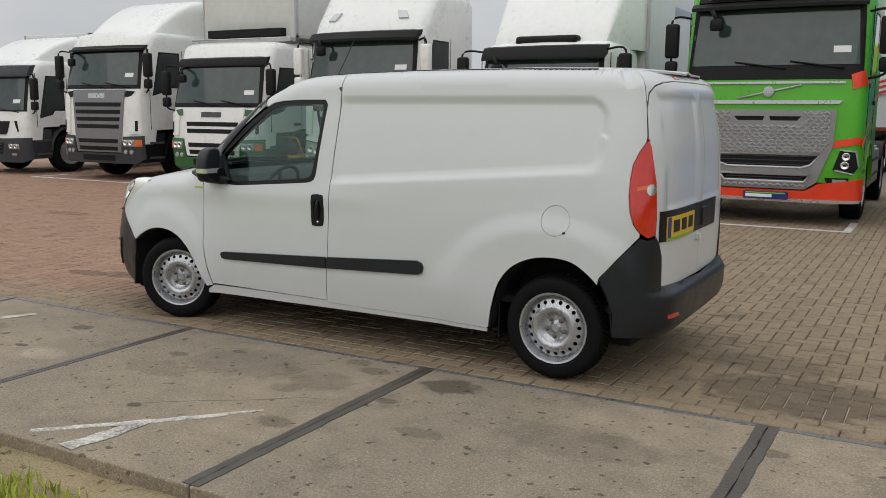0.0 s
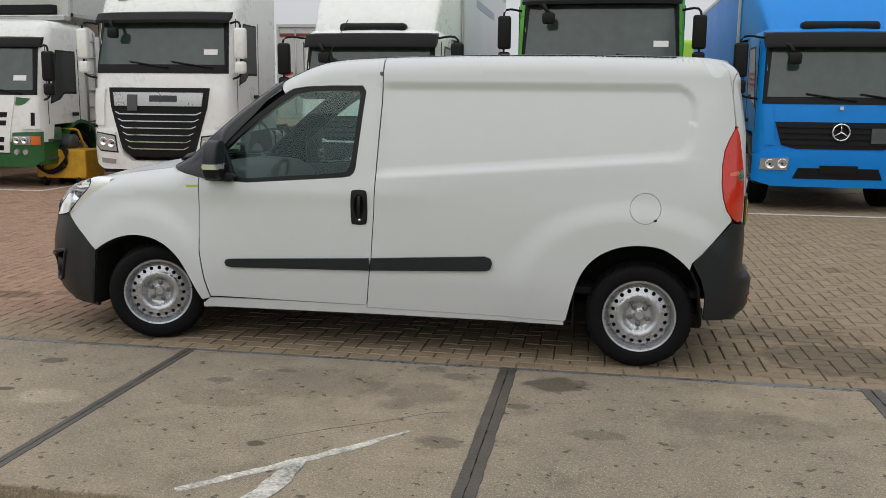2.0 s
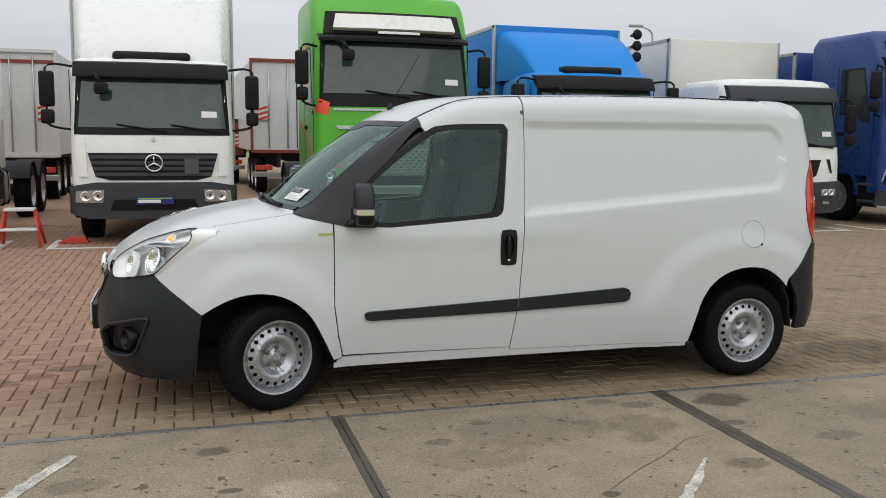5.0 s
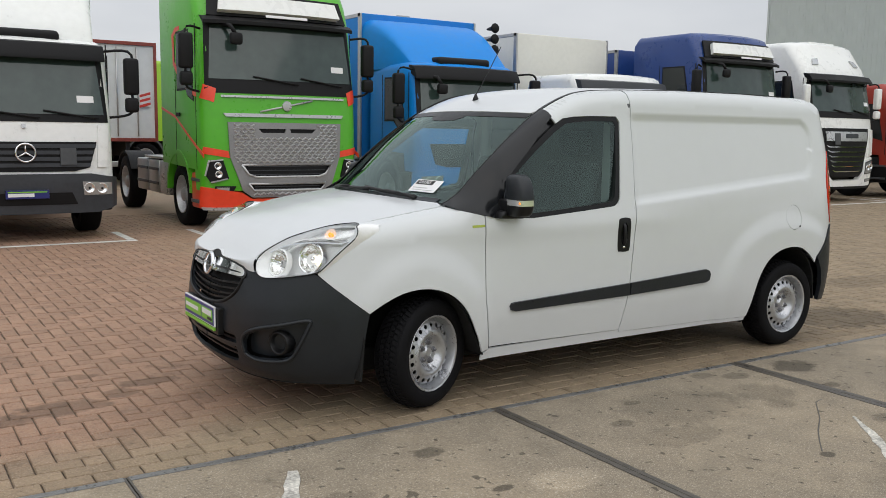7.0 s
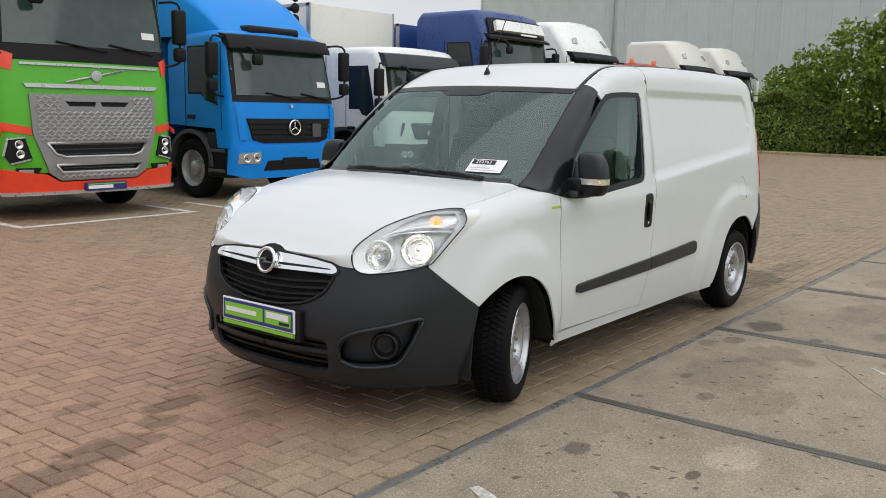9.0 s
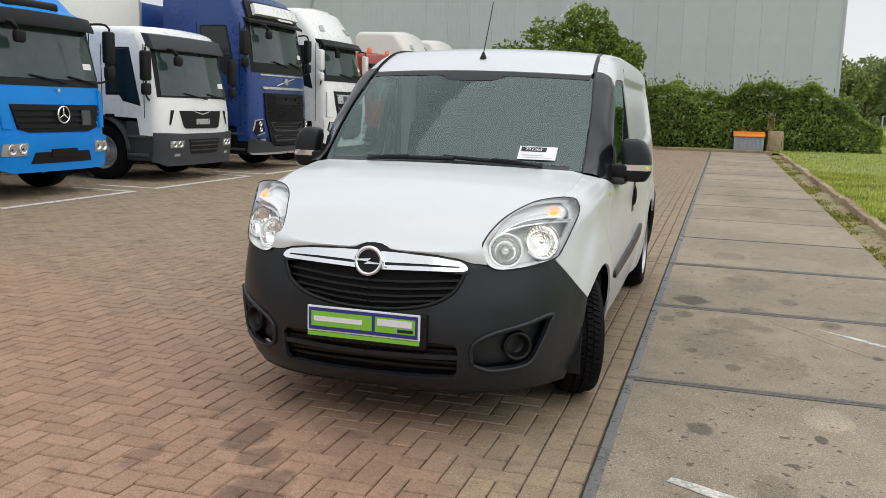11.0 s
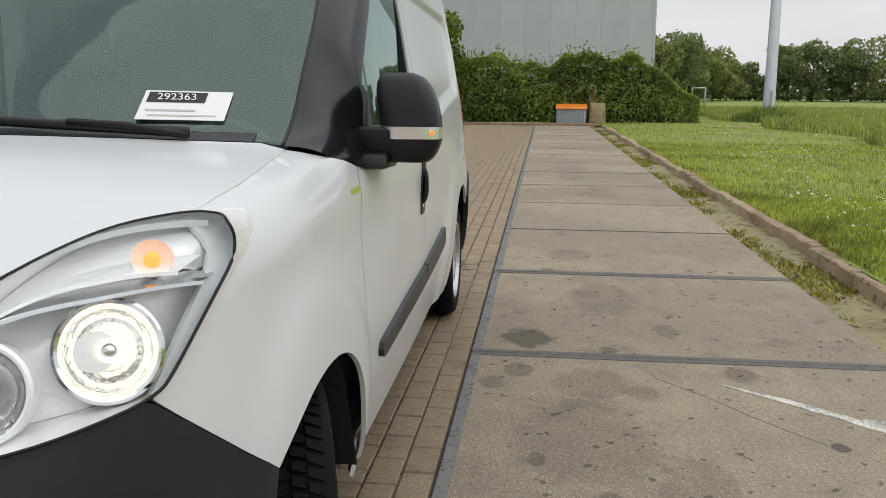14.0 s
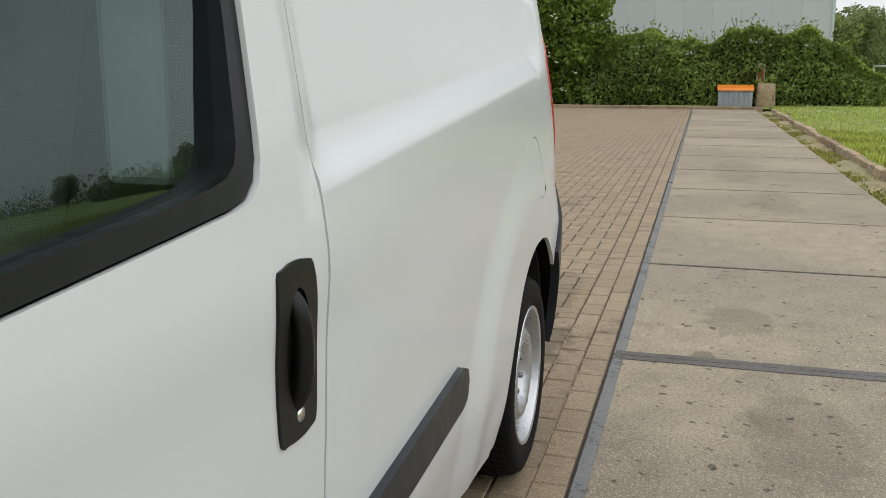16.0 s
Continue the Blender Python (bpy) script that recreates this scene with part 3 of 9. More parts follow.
# daisies
daisy_white = mat("daisy_white", (0.72, 0.72, 0.66), 0.7, vary=0.1, scale=20)
bm = bmesh.new()
for k in range(6500):
    x, y = rng.uniform(3, 34), -3.9 - 7.0 * rng.random() ** 0.8
    if math.sin(x * 0.9 + 1.3 * math.sin(y)) + math.sin(y * 1.7 + x * 0.3) + rng.uniform(-0.9, 0.9) < 0.25:
        continue
    z, r = 0.07 + verge_lift(x, y) + rng.uniform(0.05, 0.085), rng.uniform(0.008, 0.016)
    tx, ty = rng.uniform(-0.4, 0.4), rng.uniform(-0.4, 0.4)
    c = bm.verts.new((x, y, z + 0.004))
    ring = [bm.verts.new((x + r * math.cos(i * 1.0472), y + r * math.sin(i * 1.0472), z + r * (tx * math.cos(i * 1.0472) + ty * math.sin(i * 1.0472)))) for i in range(6)]
    for i in range(6):
        bm.faces.new((c, ring[i], ring[(i + 1) % 6]))
tagged(part("daisies", bm, daisy_white), "small white daisies scattered in the grass", "flowers", "", "stuff")

# ---- the delivery van: its shape ----
from mathutils.geometry import delaunay_2d_cdt

XA, XB, PN, RN = 0.25, 3.28, 3.2, 5.0
UF, UR = 1.35, 0.95
US = XB - XA


def lerp(table, x):
    """Smooth value of a table of (x, value) rows."""
    if x <= table[0][0]:
        return table[0][1]
    for (x0, y0), (x1, y1) in zip(table, table[1:]):
        if x <= x1:
            return y0 + (y1 - y0) * (x - x0) / (x1 - x0)
    return table[-1][1]


def smooth_table(rows, lo, hi, n=400, soft=3):
    xs = np.linspace(lo, hi, n)
    ys = np.interp(xs, [r[0] for r in rows], [r[1] for r in rows])
    k = np.ones(2 * soft + 1) / (2 * soft + 1)
    for _ in range(2):
        ys = np.convolve(np.pad(ys, soft, mode="edge"), k, mode="valid")
    return lambda x: float(np.interp(x, xs, ys))


half_width = smooth_table([(0.15, 0.84), (0.28, 0.868), (0.36, 0.89), (0.55, 0.907), (0.85, 0.912), (1.0, 0.908), (1.12, 0.896), (1.3, 0.868), (1.5, 0.832), (1.65, 0.8), (1.85, 0.77)], 0.1, 1.9, soft=9)
nose_x = smooth_table([(0.15, -0.80), (0.2, -0.88), (0.26, -0.955), (0.34, -0.975), (0.5, -0.99), (0.62, -0.975), (0.8, -0.93), (0.9, -0.89), (1.05, -0.80), (1.2, -0.7)], 0.1, 1.9, soft=5)
tail_x = smooth_table([(0.15, 3.6), (0.3, 3.70), (0.5, 3.715), (0.8, 3.725), (1.1, 3.728), (1.4, 3.72), (1.6, 3.69), (1.75, 3.655), (1.85, 3.61)], 0.1, 1.9, soft=7)
shoulder = smooth_table([(-1.0, 0.80), (-0.9, 0.83), (-0.8, 0.90), (-0.68, 0.965), (-0.5, 1.02), (-0.3, 1.065), (-0.1, 1.098), (0.1, 1.125), (0.19, 1.142), (0.26, 1.2), (0.343, 1.278),
                         (0.45, 1.372), (0.59, 1.487), (0.727, 1.588), (0.82, 1.652), (0.9, 1.696), (0.974, 1.73), (1.05, 1.763), (1.15, 1.795), (1.28, 1.813), (1.52, 1.826), (2.06, 1.84), (2.73, 1.842), (3.4, 1.83), (3.8, 1.815)], -1.1, 3.9, 1000, 5)
round_r = smooth_table([(-1.0, 0.05), (-0.75, 0.07), (-0.4, 0.10), (0.0, 0.13), (0.2, 0.135), (0.5, 0.105), (0.8, 0.095), (1.1, 0.095), (3.3, 0.10), (3.8, 0.10)], -1.1, 3.9, 500, 5)


def sstep(a, b, x):
    """A smooth step from 0 at a to 1 at b, which may lie below a."""
    f = min(1.0, max(0.0, (x - a) / (b - a)))
    return f * f * (3 - 2 * f)


def relief(x, z):
    """Pressed shapes of the side panels: the recessed cargo field and the swellings round the arches."""
    d = 0.0
    low = 1.105 + (x - 1.53) * 0.079 if x < 3.2 else 1.237
    top = 1.672
    rx, rz = (1.50, 3.385), (low, top)
    qx = max(rx[0] - x, x - rx[1])
    cz, hz = (rz[0] + rz[1]) / 2, (rz[1] - rz[0]) / 2
    rr = 0.14
    ex, ez = x - (rx[1] - rr), abs(z - cz) - (hz - rr)
    dist = min(max(ex, ez), 0.0) + math.hypot(max(ex, 0.0), max(ez, 0.0)) - rr
    if x > 1.49 and qx < 0.2:
        edge = 0.06 if z < cz else 0.04
        d -= 0.019 * (1 - sstep(-edge, 0.012, dist)) * sstep(1.48, 1.58, x)
        d += 0.006 * ((1 - sstep(0.0, 0.16, low - z)) if z < low else (1 - sstep(0.0, 0.03, z - low))) * (1 - sstep(3.2, 3.5, x))
    e = math.hypot((x - 3.03) / 0.74, (z - 0.42) / 0.57)
    d += 0.022 * (1 - sstep(0.8, 1.06, e))
    e = math.hypot((x + 0.06) / 0.47, (z - 0.36) / 0.55)
    d += 0.02 * (1 - sstep(0.8, 1.08, e))
    d -= 0.01 * (1 - sstep(0.36, 0.5, z)) * sstep(0.3, 0.5, x) * (1 - sstep(2.5, 2.7, x))
    d += 0.008 * math.exp(-((z - 1.0) / 0.07) ** 2) * sstep(0.0, 0.4, x) * (1 - sstep(1.5, 2.2, x))
    return d


def warp(f, p):
    """Even steps round a rounded corner."""
    f = min(1.0, max(0.0, f))
    return f ** p / (f ** p + (1 - f) ** p)


def unwarp(g, p):
    g = min(1.0, max(0.0, g))
    return 0.0 if g <= 0 else 1.0 if g >= 1 else 1 / (1 + ((1 - g) / g) ** (1 / p))


def shell(u, z):
    """A place of the body's outer skin: u runs round the plan from the nose's middle past the side to the tail's middle."""
    w, side = half_width(z), 1.0
    if u < UF:
        t = warp(u / UF, PN / 2) * math.pi / 2
        a = XA - nose_x(z)
        cs, sn = math.cos(t) ** (2 / PN), math.sin(t) ** (2 / PN)
        x = XA - a * cs
    elif u <= UF + US:
        x, cs, sn = XA + u - UF, 0.0, 1.0
    else:
        t = warp((u - UF - US) / UR, RN / 2) * math.pi / 2
        a = tail_x(z) - XB
        cs, sn = math.sin(t) ** (2 / RN), max(0.0, math.cos(t)) ** (2 / RN)
        x = XB + a * cs
    x0, inset = x, 0.0
    for _ in range(4):
        zt, r = shoulder(x), round_r(x)
        d, inset = zt - z, 0.0
        if d < r:
            k = 1 - max(0.0, d) / r
            inset = r * (1 - math.sqrt(max(0.0, 1 - k * k)))
        if u < UF:
            x = XA - (a - inset) * cs
        elif u > UF + US:
            x = XB + (a - inset) * cs
        else:
            break
    w -= inset
    w -= 0.022 * sstep(1.3, 3.3, x) + 0.026 * (1 - sstep(0.1, 0.9, x)) * sstep(0.6, 0.95, z)
    return Vector((x, -(w + relief(x, z) * min(1, sn * sn * sn)) * sn, z))


def ux(x, z):
    """u of the side's point at x."""
    if XA <= x <= XB:
        return UF + x - XA
    lo, hi = (0.0, UF) if x < XA else (UF + US, UF + US + UR)
    for _ in range(30):
        mid = (lo + hi) / 2
        if shell(mid, z).x < x:
            lo = mid
        else:
            hi = mid
    return (lo + hi) / 2


def uy(y, z):
    """u of the nose's point at the distance y from the middle."""
    return UF * unwarp(math.asin(min(1, (abs(y) / half_width(z)) ** (PN / 2))) / (math.pi / 2), PN / 2)


def uyr(y, z):
    """u of the tail's point at the distance y from the middle."""
    return UF + US + UR * unwarp(math.acos(min(1, (abs(y) / half_width(z)) ** (RN / 2))) / (math.pi / 2), RN / 2)


def top_half(x):
    """Half the width of hood, windscreen and roof at x: where they meet the sides."""
    z, r = shoulder(x), round_r(x)
    w = half_width(z) - r
    if x < XA:
        a = XA - nose_x(z) - r
        c = min(1, max(0, (XA - x) / a))
        return w * max(0.0, 1 - c ** PN) ** (1 / PN)
    if x > XB:
        a = tail_x(z) - XB - r
        c = min(1, max(0, (x - XB) / a))
        return w * max(0.0, 1 - c ** RN) ** (1 / RN)
    return w


bow = smooth_table([(-1.0, 0.0), (-0.9, 0.0), (-0.4, 0.04), (0.0, 0.14), (0.2, 0.16), (0.8, 0.13), (1.1, 0.1), (1.5, 0.0), (3.8, 0.0)], -1.1, 3.9, 500, 9)
crown = smooth_table([(-1.0, 0.0), (-0.88, 0.005), (-0.5, 0.035), (0.0, 0.03), (0.3, 0.01), (0.9, 0.015), (1.4, 0.03), (3.3, 0.03), (3.65, 0.01)], -1.1, 3.9, 500, 9)


def top(x, y):
    """A place of hood, windscreen or roof."""
    h = max(0.70 if x < -0.3 else 0.05, top_half(x))
    q = min(1.0, abs(y) / h)
    f = 1 - q * q
    return Vector((x, y, shoulder(x + bow(x) * f) + crown(x) * f))


def inside(p, poly):
    """Which of the points lie within the polygon."""
    x, y = p[:, 0], p[:, 1]
    out = np.zeros(len(p), bool)
    q = np.asarray(poly)
    for (x0, y0), (x1, y1) in zip(q, np.roll(q, -1, 0)):
        cross = (y0 > y) != (y1 > y)
        with np.errstate(divide="ignore", invalid="ignore"):
            out ^= cross & (x < (x1 - x0) * (y - y0) / (y1 - y0) + x0)
    return out


def dense(poly, step):
    out = []
    for (x0, y0), (x1, y1) in zip(poly, poly[1:] + poly[:1]):
        n = max(1, int(math.ceil(math.hypot(x1 - x0, y1 - y0) / step)))
        out += [(x0 + (x1 - x0) * k / n, y0 + (y1 - y0) * k / n) for k in range(n)]
    return out


def smooth_poly(points, n=6, closed=True):
    """A rounded outline through the given corners."""
    m = len(points)
    out = []
    for i in range(m if closed else m - 1):
        p0, p1, p2, p3 = (Vector((*points[(i + k) % m], 0)) if closed else Vector((*points[min(max(i + k, 0), m - 1)], 0)) for k in (-1, 0, 1, 2))
        for k in range(n):
            f = k / n
            v = 0.5 * (2 * p1 + (p2 - p0) * f + (2 * p0 - 5 * p1 + 4 * p2 - p3) * f * f + (3 * p1 - p0 - 3 * p2 + p3) * f ** 3)
            out.append((v.x, v.y))
    if not closed:
        out.append(tuple(points[-1]))
    return out


def ring(cx, cy, rx, ry=None, n=28, turn=0.0):
    ry = ry or rx
    return [(cx + rx * math.cos(turn + 2 * math.pi * k / n), cy + ry * math.sin(turn + 2 * math.pi * k / n)) for k in range(n)]


def patch(fn, outer, holes=(), step=0.035, extra=(), off=0.0, flange=0.012, flip=False, both=False, mirror=False):
    """A skin: an outline with holes, filled with a fine net and laid on a surface fn(p, q), with returned edges for thickness."""
    loops = [dense(list(outer), step)] + [dense(list(h), step) for h in holes]
    pts, edges = [], []
    for lp in loops:
        s = len(pts)
        pts += lp
        edges += [(s + i, s + (i + 1) % len(lp)) for i in range(len(lp))]
    a = np.array(loops[0])
    lo, hi = a.min(0), a.max(0)
    gx, gy = np.meshgrid(np.arange(lo[0] + step * 0.5, hi[0], step), np.arange(lo[1] + step * 0.5, hi[1], step))
    grid = np.stack([gx.ravel(), gy.ravel()], 1)
    if len(extra):
        grid = np.concatenate([grid, np.asarray(extra)])
    keep = inside(grid, loops[0])
    if len(extra):
        for i, (p, q) in enumerate(grid[: gx.size]):
            if keep[i]:
                x = shell(p, q).x
                keep[i] = shoulder(x) - q > round_r(x) * 1.05
    for h in loops[1:]:
        keep &= ~inside(grid, h)
    border = np.array(pts)
    if len(extra):
        # net points too close to the added rows give way to them
        cells = {}
        for g in grid[gx.size:][keep[gx.size:]]:
            cells.setdefault((int(g[0] // step), int(g[1] // step)), []).append(g)
        for i in range(gx.size):
            if keep[i]:
                a, c = int(grid[i][0] // step), int(grid[i][1] // step)
                near = [g for da in (-1, 0, 1) for dc in (-1, 0, 1) for g in cells.get((a + da, c + dc), ())]
                keep[i] = all((g[0] - grid[i][0]) ** 2 + (g[1] - grid[i][1]) ** 2 > (0.62 * step) ** 2 for g in near)
    grid = grid[keep]
    if len(grid):
        far = np.array([np.min((border[:, 0] - g[0]) ** 2 + (border[:, 1] - g[1]) ** 2) for g in grid])
        grid = grid[far > (0.3 * step) ** 2] if not len(extra) else grid[far > (0.25 * step) ** 2]
    allp = [Vector(p) for p in pts] + [Vector(p) for p in grid]
    vs, es, fs, vo, _, _ = delaunay_2d_cdt(allp, edges, [], 0, 1e-6)
    v2 = np.array([(v.x, v.y) for v in vs])
    tri = np.array([f for f in fs if len(f) == 3])
    mid = v2[tri].mean(1)
    ok = inside(mid, loops[0])
    for h in loops[1:]:
        ok &= ~inside(mid, h)
    tri = tri[ok]
    eps = 0.006

    def place(p, q, o):
        c = fn(p, q)
        n = (fn(p + eps, q) - c).cross(fn(p, q + eps) - c)
        if n.length < 1e-12:
            n = (c - fn(p - eps, q)).cross(c - fn(p, q - eps))
        n = n.normalized() if n.length > 1e-12 else Vector((0, 0, 1))
        return c + (n if not flip else -n) * o, n if not flip else -n

    bm = bmesh.new()
    lay = bm.verts.layers.float_vector.new("skin_normal")
    bv, nor = [], []
    for p, q in v2:
        c, n = place(p, q, off)
        bv.append(bm.verts.new(c))
        bv[-1][lay] = n
        nor.append(n)
    for f in tri:
        a0, b0, c0 = v2[f]
        ccw = (b0[0] - a0[0]) * (c0[1] - a0[1]) - (b0[1] - a0[1]) * (c0[0] - a0[0]) > 0
        order = f if ccw != flip else f[::-1]
        try:
            bm.faces.new([bv[i] for i in order])
        except ValueError:
            pass
    if flange:
        rim = [e for e in bm.edges if len(e.link_faces) == 1]
        idx = {v: i for i, v in enumerate(bv)}
        low = {}
        for e in rim:
            for v in e.verts:
                if v not in low:
                    low[v] = bm.verts.new(v.co - nor[idx[v]] * flange)
        for e in rim:
            lp = e.link_loops[0]
            a1, b1 = lp.vert, lp.link_loop_next.vert
            bm.faces.new((b1, a1, low[a1], low[b1]))
    loose = [v for v in bm.verts if not v.link_faces]
    bmesh.ops.delete(bm, geom=loose, context="VERTS")
    if mirror or both:
        b2 = bm.copy()
        for v in b2.verts:
            v.co.y = -v.co.y
            nv = v[b2.verts.layers.float_vector["skin_normal"]]
            v[b2.verts.layers.float_vector["skin_normal"]] = (nv[0], -nv[1], nv[2])
        bmesh.ops.reverse_faces(b2, faces=b2.faces[:])
        if mirror:
            bm.free()
            return b2
        join(bm, b2)
        bmesh.ops.remove_doubles(bm, verts=[v for v in bm.verts if abs(v.co.y) < 1e-4], dist=2e-4)
    return bm


def side_xz(points):
    """Outline on the skin from (x, z) points of the side."""
    return [(ux(x, z), z) for x, z in points]


def shoulder_rows(x0, x1, step=0.035):
    """Net points close below the shoulder, where the skin turns over."""
    out = []
    n = int((x1 - x0) / step) + 1
    for k in range(n + 1):
        x = x0 + (x1 - x0) * k / n
        zt, r = shoulder(x), round_r(x)
        for a in (12, 26, 40, 54, 68, 80):
            z = zt - r * (1 - math.sin(radians(a)))
            out.append((ux(x, z), z))
    return out


def edge_top(x0, x1, n=24, drop=0.0):
    return [(x0 + (x1 - x0) * k / n, shoulder(x0 + (x1 - x0) * k / n) - drop) for k in range(n + 1)]


# paints and plastics of the van
PAINT = mat("van_white_paint", (0.652, 0.672, 0.682), 0.17, vary=0.012, scale=1.2)
BLACKP = mat("black_grained_plastic", (0.014, 0.017, 0.021), 0.35, vary=0.12, scale=5, bump=0.08, bscale=700, spec=0.42)
SOFTP = mat("black_smooth_plastic", (0.008, 0.008, 0.009), 0.35, spec=0.3, vary=0.1, scale=9)
# near-black that carries the shade of openings, recesses and the underside
DARK = mat("cavity_shade_black", (0.006, 0.006, 0.006), 0.9, vary=0.2, scale=6)
RUBBER = mat("tyre_rubber", (0.006, 0.006, 0.007), 0.7, spec=0.14, vary=0.25, scale=14, bump=0.2, bscale=300)
SILVER = mat("silver_wheel_paint", (0.50, 0.51, 0.53), 0.3, metal=0.75, vary=0.08, scale=12)
STEEL = mat("dull_steel", (0.22, 0.22, 0.23), 0.5, metal=0.8, vary=0.2, scale=20)
CHROME = mat("chrome", (0.82, 0.83, 0.84), 0.08, metal=1.0)
REFL = mat("lamp_reflector", (0.86, 0.86, 0.85), 0.12, metal=1.0, bump=0.25, bscale=40)
CLEAR = glass("clear_lamp_cover", (0.97, 0.98, 0.98), weight=0.5, graze=0.6, gloss=(0.95, 0.97, 0.97))
WINDOW = glass("green_tinted_window", (0.58, 0.72, 0.67), weight=0.95, graze=0.8)
SHIELD = glass("windscreen_glass", (0.70, 0.79, 0.76), weight=1.2, graze=0.5)
REDL = mat("red_lamp_plastic", (0.62, 0.025, 0.010), 0.08, vary=0.12, scale=14, coat=1.0)
AMBER = mat("amber_lamp", (0.85, 0.3, 0.05), 0.3, emit=0.55)
TRIM = mat("interior_trim", (0.05, 0.055, 0.06), 0.7, vary=0.15, scale=8)
CLOTH = mat("grey_seat_cloth", (0.06, 0.065, 0.07), 0.9, vary=0.2, scale=12, bump=0.2, bscale=400)
WHITEP = mat("white_paper", (0.82, 0.82, 0.82), 0.5)
INK = mat("black_ink", (0.01, 0.01, 0.012), 0.5)

van = empty("delivery_van", pose(0, 0, 0), "white panel van with black bumpers parked on brick paving", "van")

ARCH_F = [(-0.385, 0.585), (-0.31, 0.632), (-0.203, 0.679), (-0.084, 0.697), (0.035, 0.681), (0.135, 0.631), (0.218, 0.546), (0.283, 0.425), (0.332, 0.32), (0.36, 0.268)]
ARCH_R = [(2.672, 0.27), (2.706, 0.417), (2.752, 0.556), (2.833, 0.66), (2.949, 0.723), (3.083, 0.745), (3.219, 0.729), (3.324, 0.665), (3.39, 0.60)]
arch_f, arch_r = smooth_poly(ARCH_F, 4, False), smooth_poly(ARCH_R, 4, False)
DOOR_F = [(0.351, 1.075), (0.351, 0.873), (0.349, 0.6), (0.371, 0.43), (0.40, 0.30)]
DOOR_R = [(1.527, 1.826), (1.525, 1.552), (1.508, 1.221), (1.493, 0.884), (1.475, 0.611), (1.436, 0.30)]
GAP = 0.003
# headlamp outline: from its rear tip round below to the inner corner and over the top
LAMP_SIDE = [(-0.40, 1.04), (-0.435, 1.0), (-0.50, 0.945), (-0.60, 0.845), (-0.635, 0.805)]


def lamp_x(y, z):
    """The headlamp's surface: the nose below, leaning back into the hood above."""
    y = abs(y)
    a = XA - nose_x(z)
    xs = XA - a * max(0.0, 1 - min(1.0, y / half_width(z)) ** PN) ** (1 / PN)
    lo, hi = -1.0, 0.3
    for _ in range(24):
        mid = (lo + hi) / 2
        if shoulder(mid) + crown(mid) * 0.4 < z:
            lo = mid
        else:
            hi = mid
    k = 0.05
    h = min(1, max(0, 0.5 + 0.5 * (lo - xs) / k))
    return xs + (lo - xs) * h + k * h * (1 - h)


def lamp_skin(y, z):
    return Vector((lamp_x(y, z), y, z))


LAMP_TOP = [(0.495, 0.832), (0.484, 0.871), (0.505, 0.929), (0.552, 0.987), (0.628, 1.033), (0.712, 1.052), (0.78, 1.056)]
LAMP_LOW = [(0.823, 1.045), (0.835, 0.995), (0.822, 0.934), (0.792, 0.838), (0.772, 0.806), (0.72, 0.788), (0.643, 0.773), (0.563, 0.768), (0.516, 0.790)]
lamp = smooth_poly(LAMP_TOP + LAMP_LOW, 4)
lamp_curve = [(lamp_x(y, z), y) for y, z in smooth_poly(LAMP_TOP, 4, False)]


def lamp_cap(points):
    return [(ux(x, min(z, shoulder(x))), min(z, shoulder(x))) for x, z in points]


def mirror_pair(name, fn, outer, material, parent, holes=(), smooth=40, label="", label_r="", **kw):
    a = part(name, patch(fn, outer, holes, **kw), material, parent, label, smooth)
    b = part(name, patch(fn, outer, holes, mirror=True, **kw), material, parent, label_r or label, smooth)
    return a, b


# white side skins
fender = lamp_cap([(x, z) for x, z in edge_top(-0.405, 0.13, 14)]) + side_xz([(0.19, 1.112), (0.349 - GAP, 1.076)])
fender += side_xz([(x - GAP, z) for x, z in DOOR_F[1:]]) + side_xz([(0.352, 0.29)]) + side_xz(arch_f[::-1][2:])
fender += side_xz([(-0.492, 0.672), (-0.591, 0.757), (-0.628, 0.795)]) + side_xz([(x + 0.006, z) for x, z in LAMP_SIDE[::-1]])
mirror_pair("fender", shell, fender, PAINT, van, extra=shoulder_rows(-0.42, 0.13))

WIN = [(0.50, 1.072), (0.68, 1.066), (1.188, 1.104), (1.29, 1.114), (1.322, 1.120), (1.343, 1.134), (1.353, 1.156), (1.358, 1.19), (1.372, 1.3), (1.398, 1.551), (1.406, 1.612), (1.385, 1.64), (1.2, 1.638), (1.056, 1.630), (0.97, 1.616), (0.88, 1.566), (0.72, 1.452), (0.60, 1.352), (0.50, 1.262)]
win_outer = side_xz(WIN)
door = side_xz([(0.351 + GAP, 1.076), (0.43, 1.064), (0.50, 1.06), (0.68, 1.052), (1.19, 1.09), (1.30, 1.099), (1.338, 1.106), (1.361, 1.122), (1.373, 1.147), (1.378, 1.18), (1.39, 1.3), (1.416, 1.55), (1.424, 1.62), (1.40, 1.655), (1.2, 1.654), (1.05, 1.647), (0.96, 1.634), (0.905, 1.604)])
door += [(ux(x, z), z) for x, z in edge_top(0.86, 1.522, 20)]
door += side_xz([(x - GAP, z) for x, z in DOOR_R[1:]]) + side_xz([(x + GAP, z + 0.012) for x, z in DOOR_F[::-1][:-1]])
HANDLE = smooth_poly([(1.352, 0.835), (1.352, 1.0), (1.375, 1.025), (1.43, 1.025), (1.452, 1.0), (1.452, 0.84), (1.43, 0.815), (1.375, 0.815)], 4)
mirror_pair("front_door_skin", shell, door, PAINT, van, holes=[side_xz(HANDLE)], extra=shoulder_rows(0.86, 1.52))

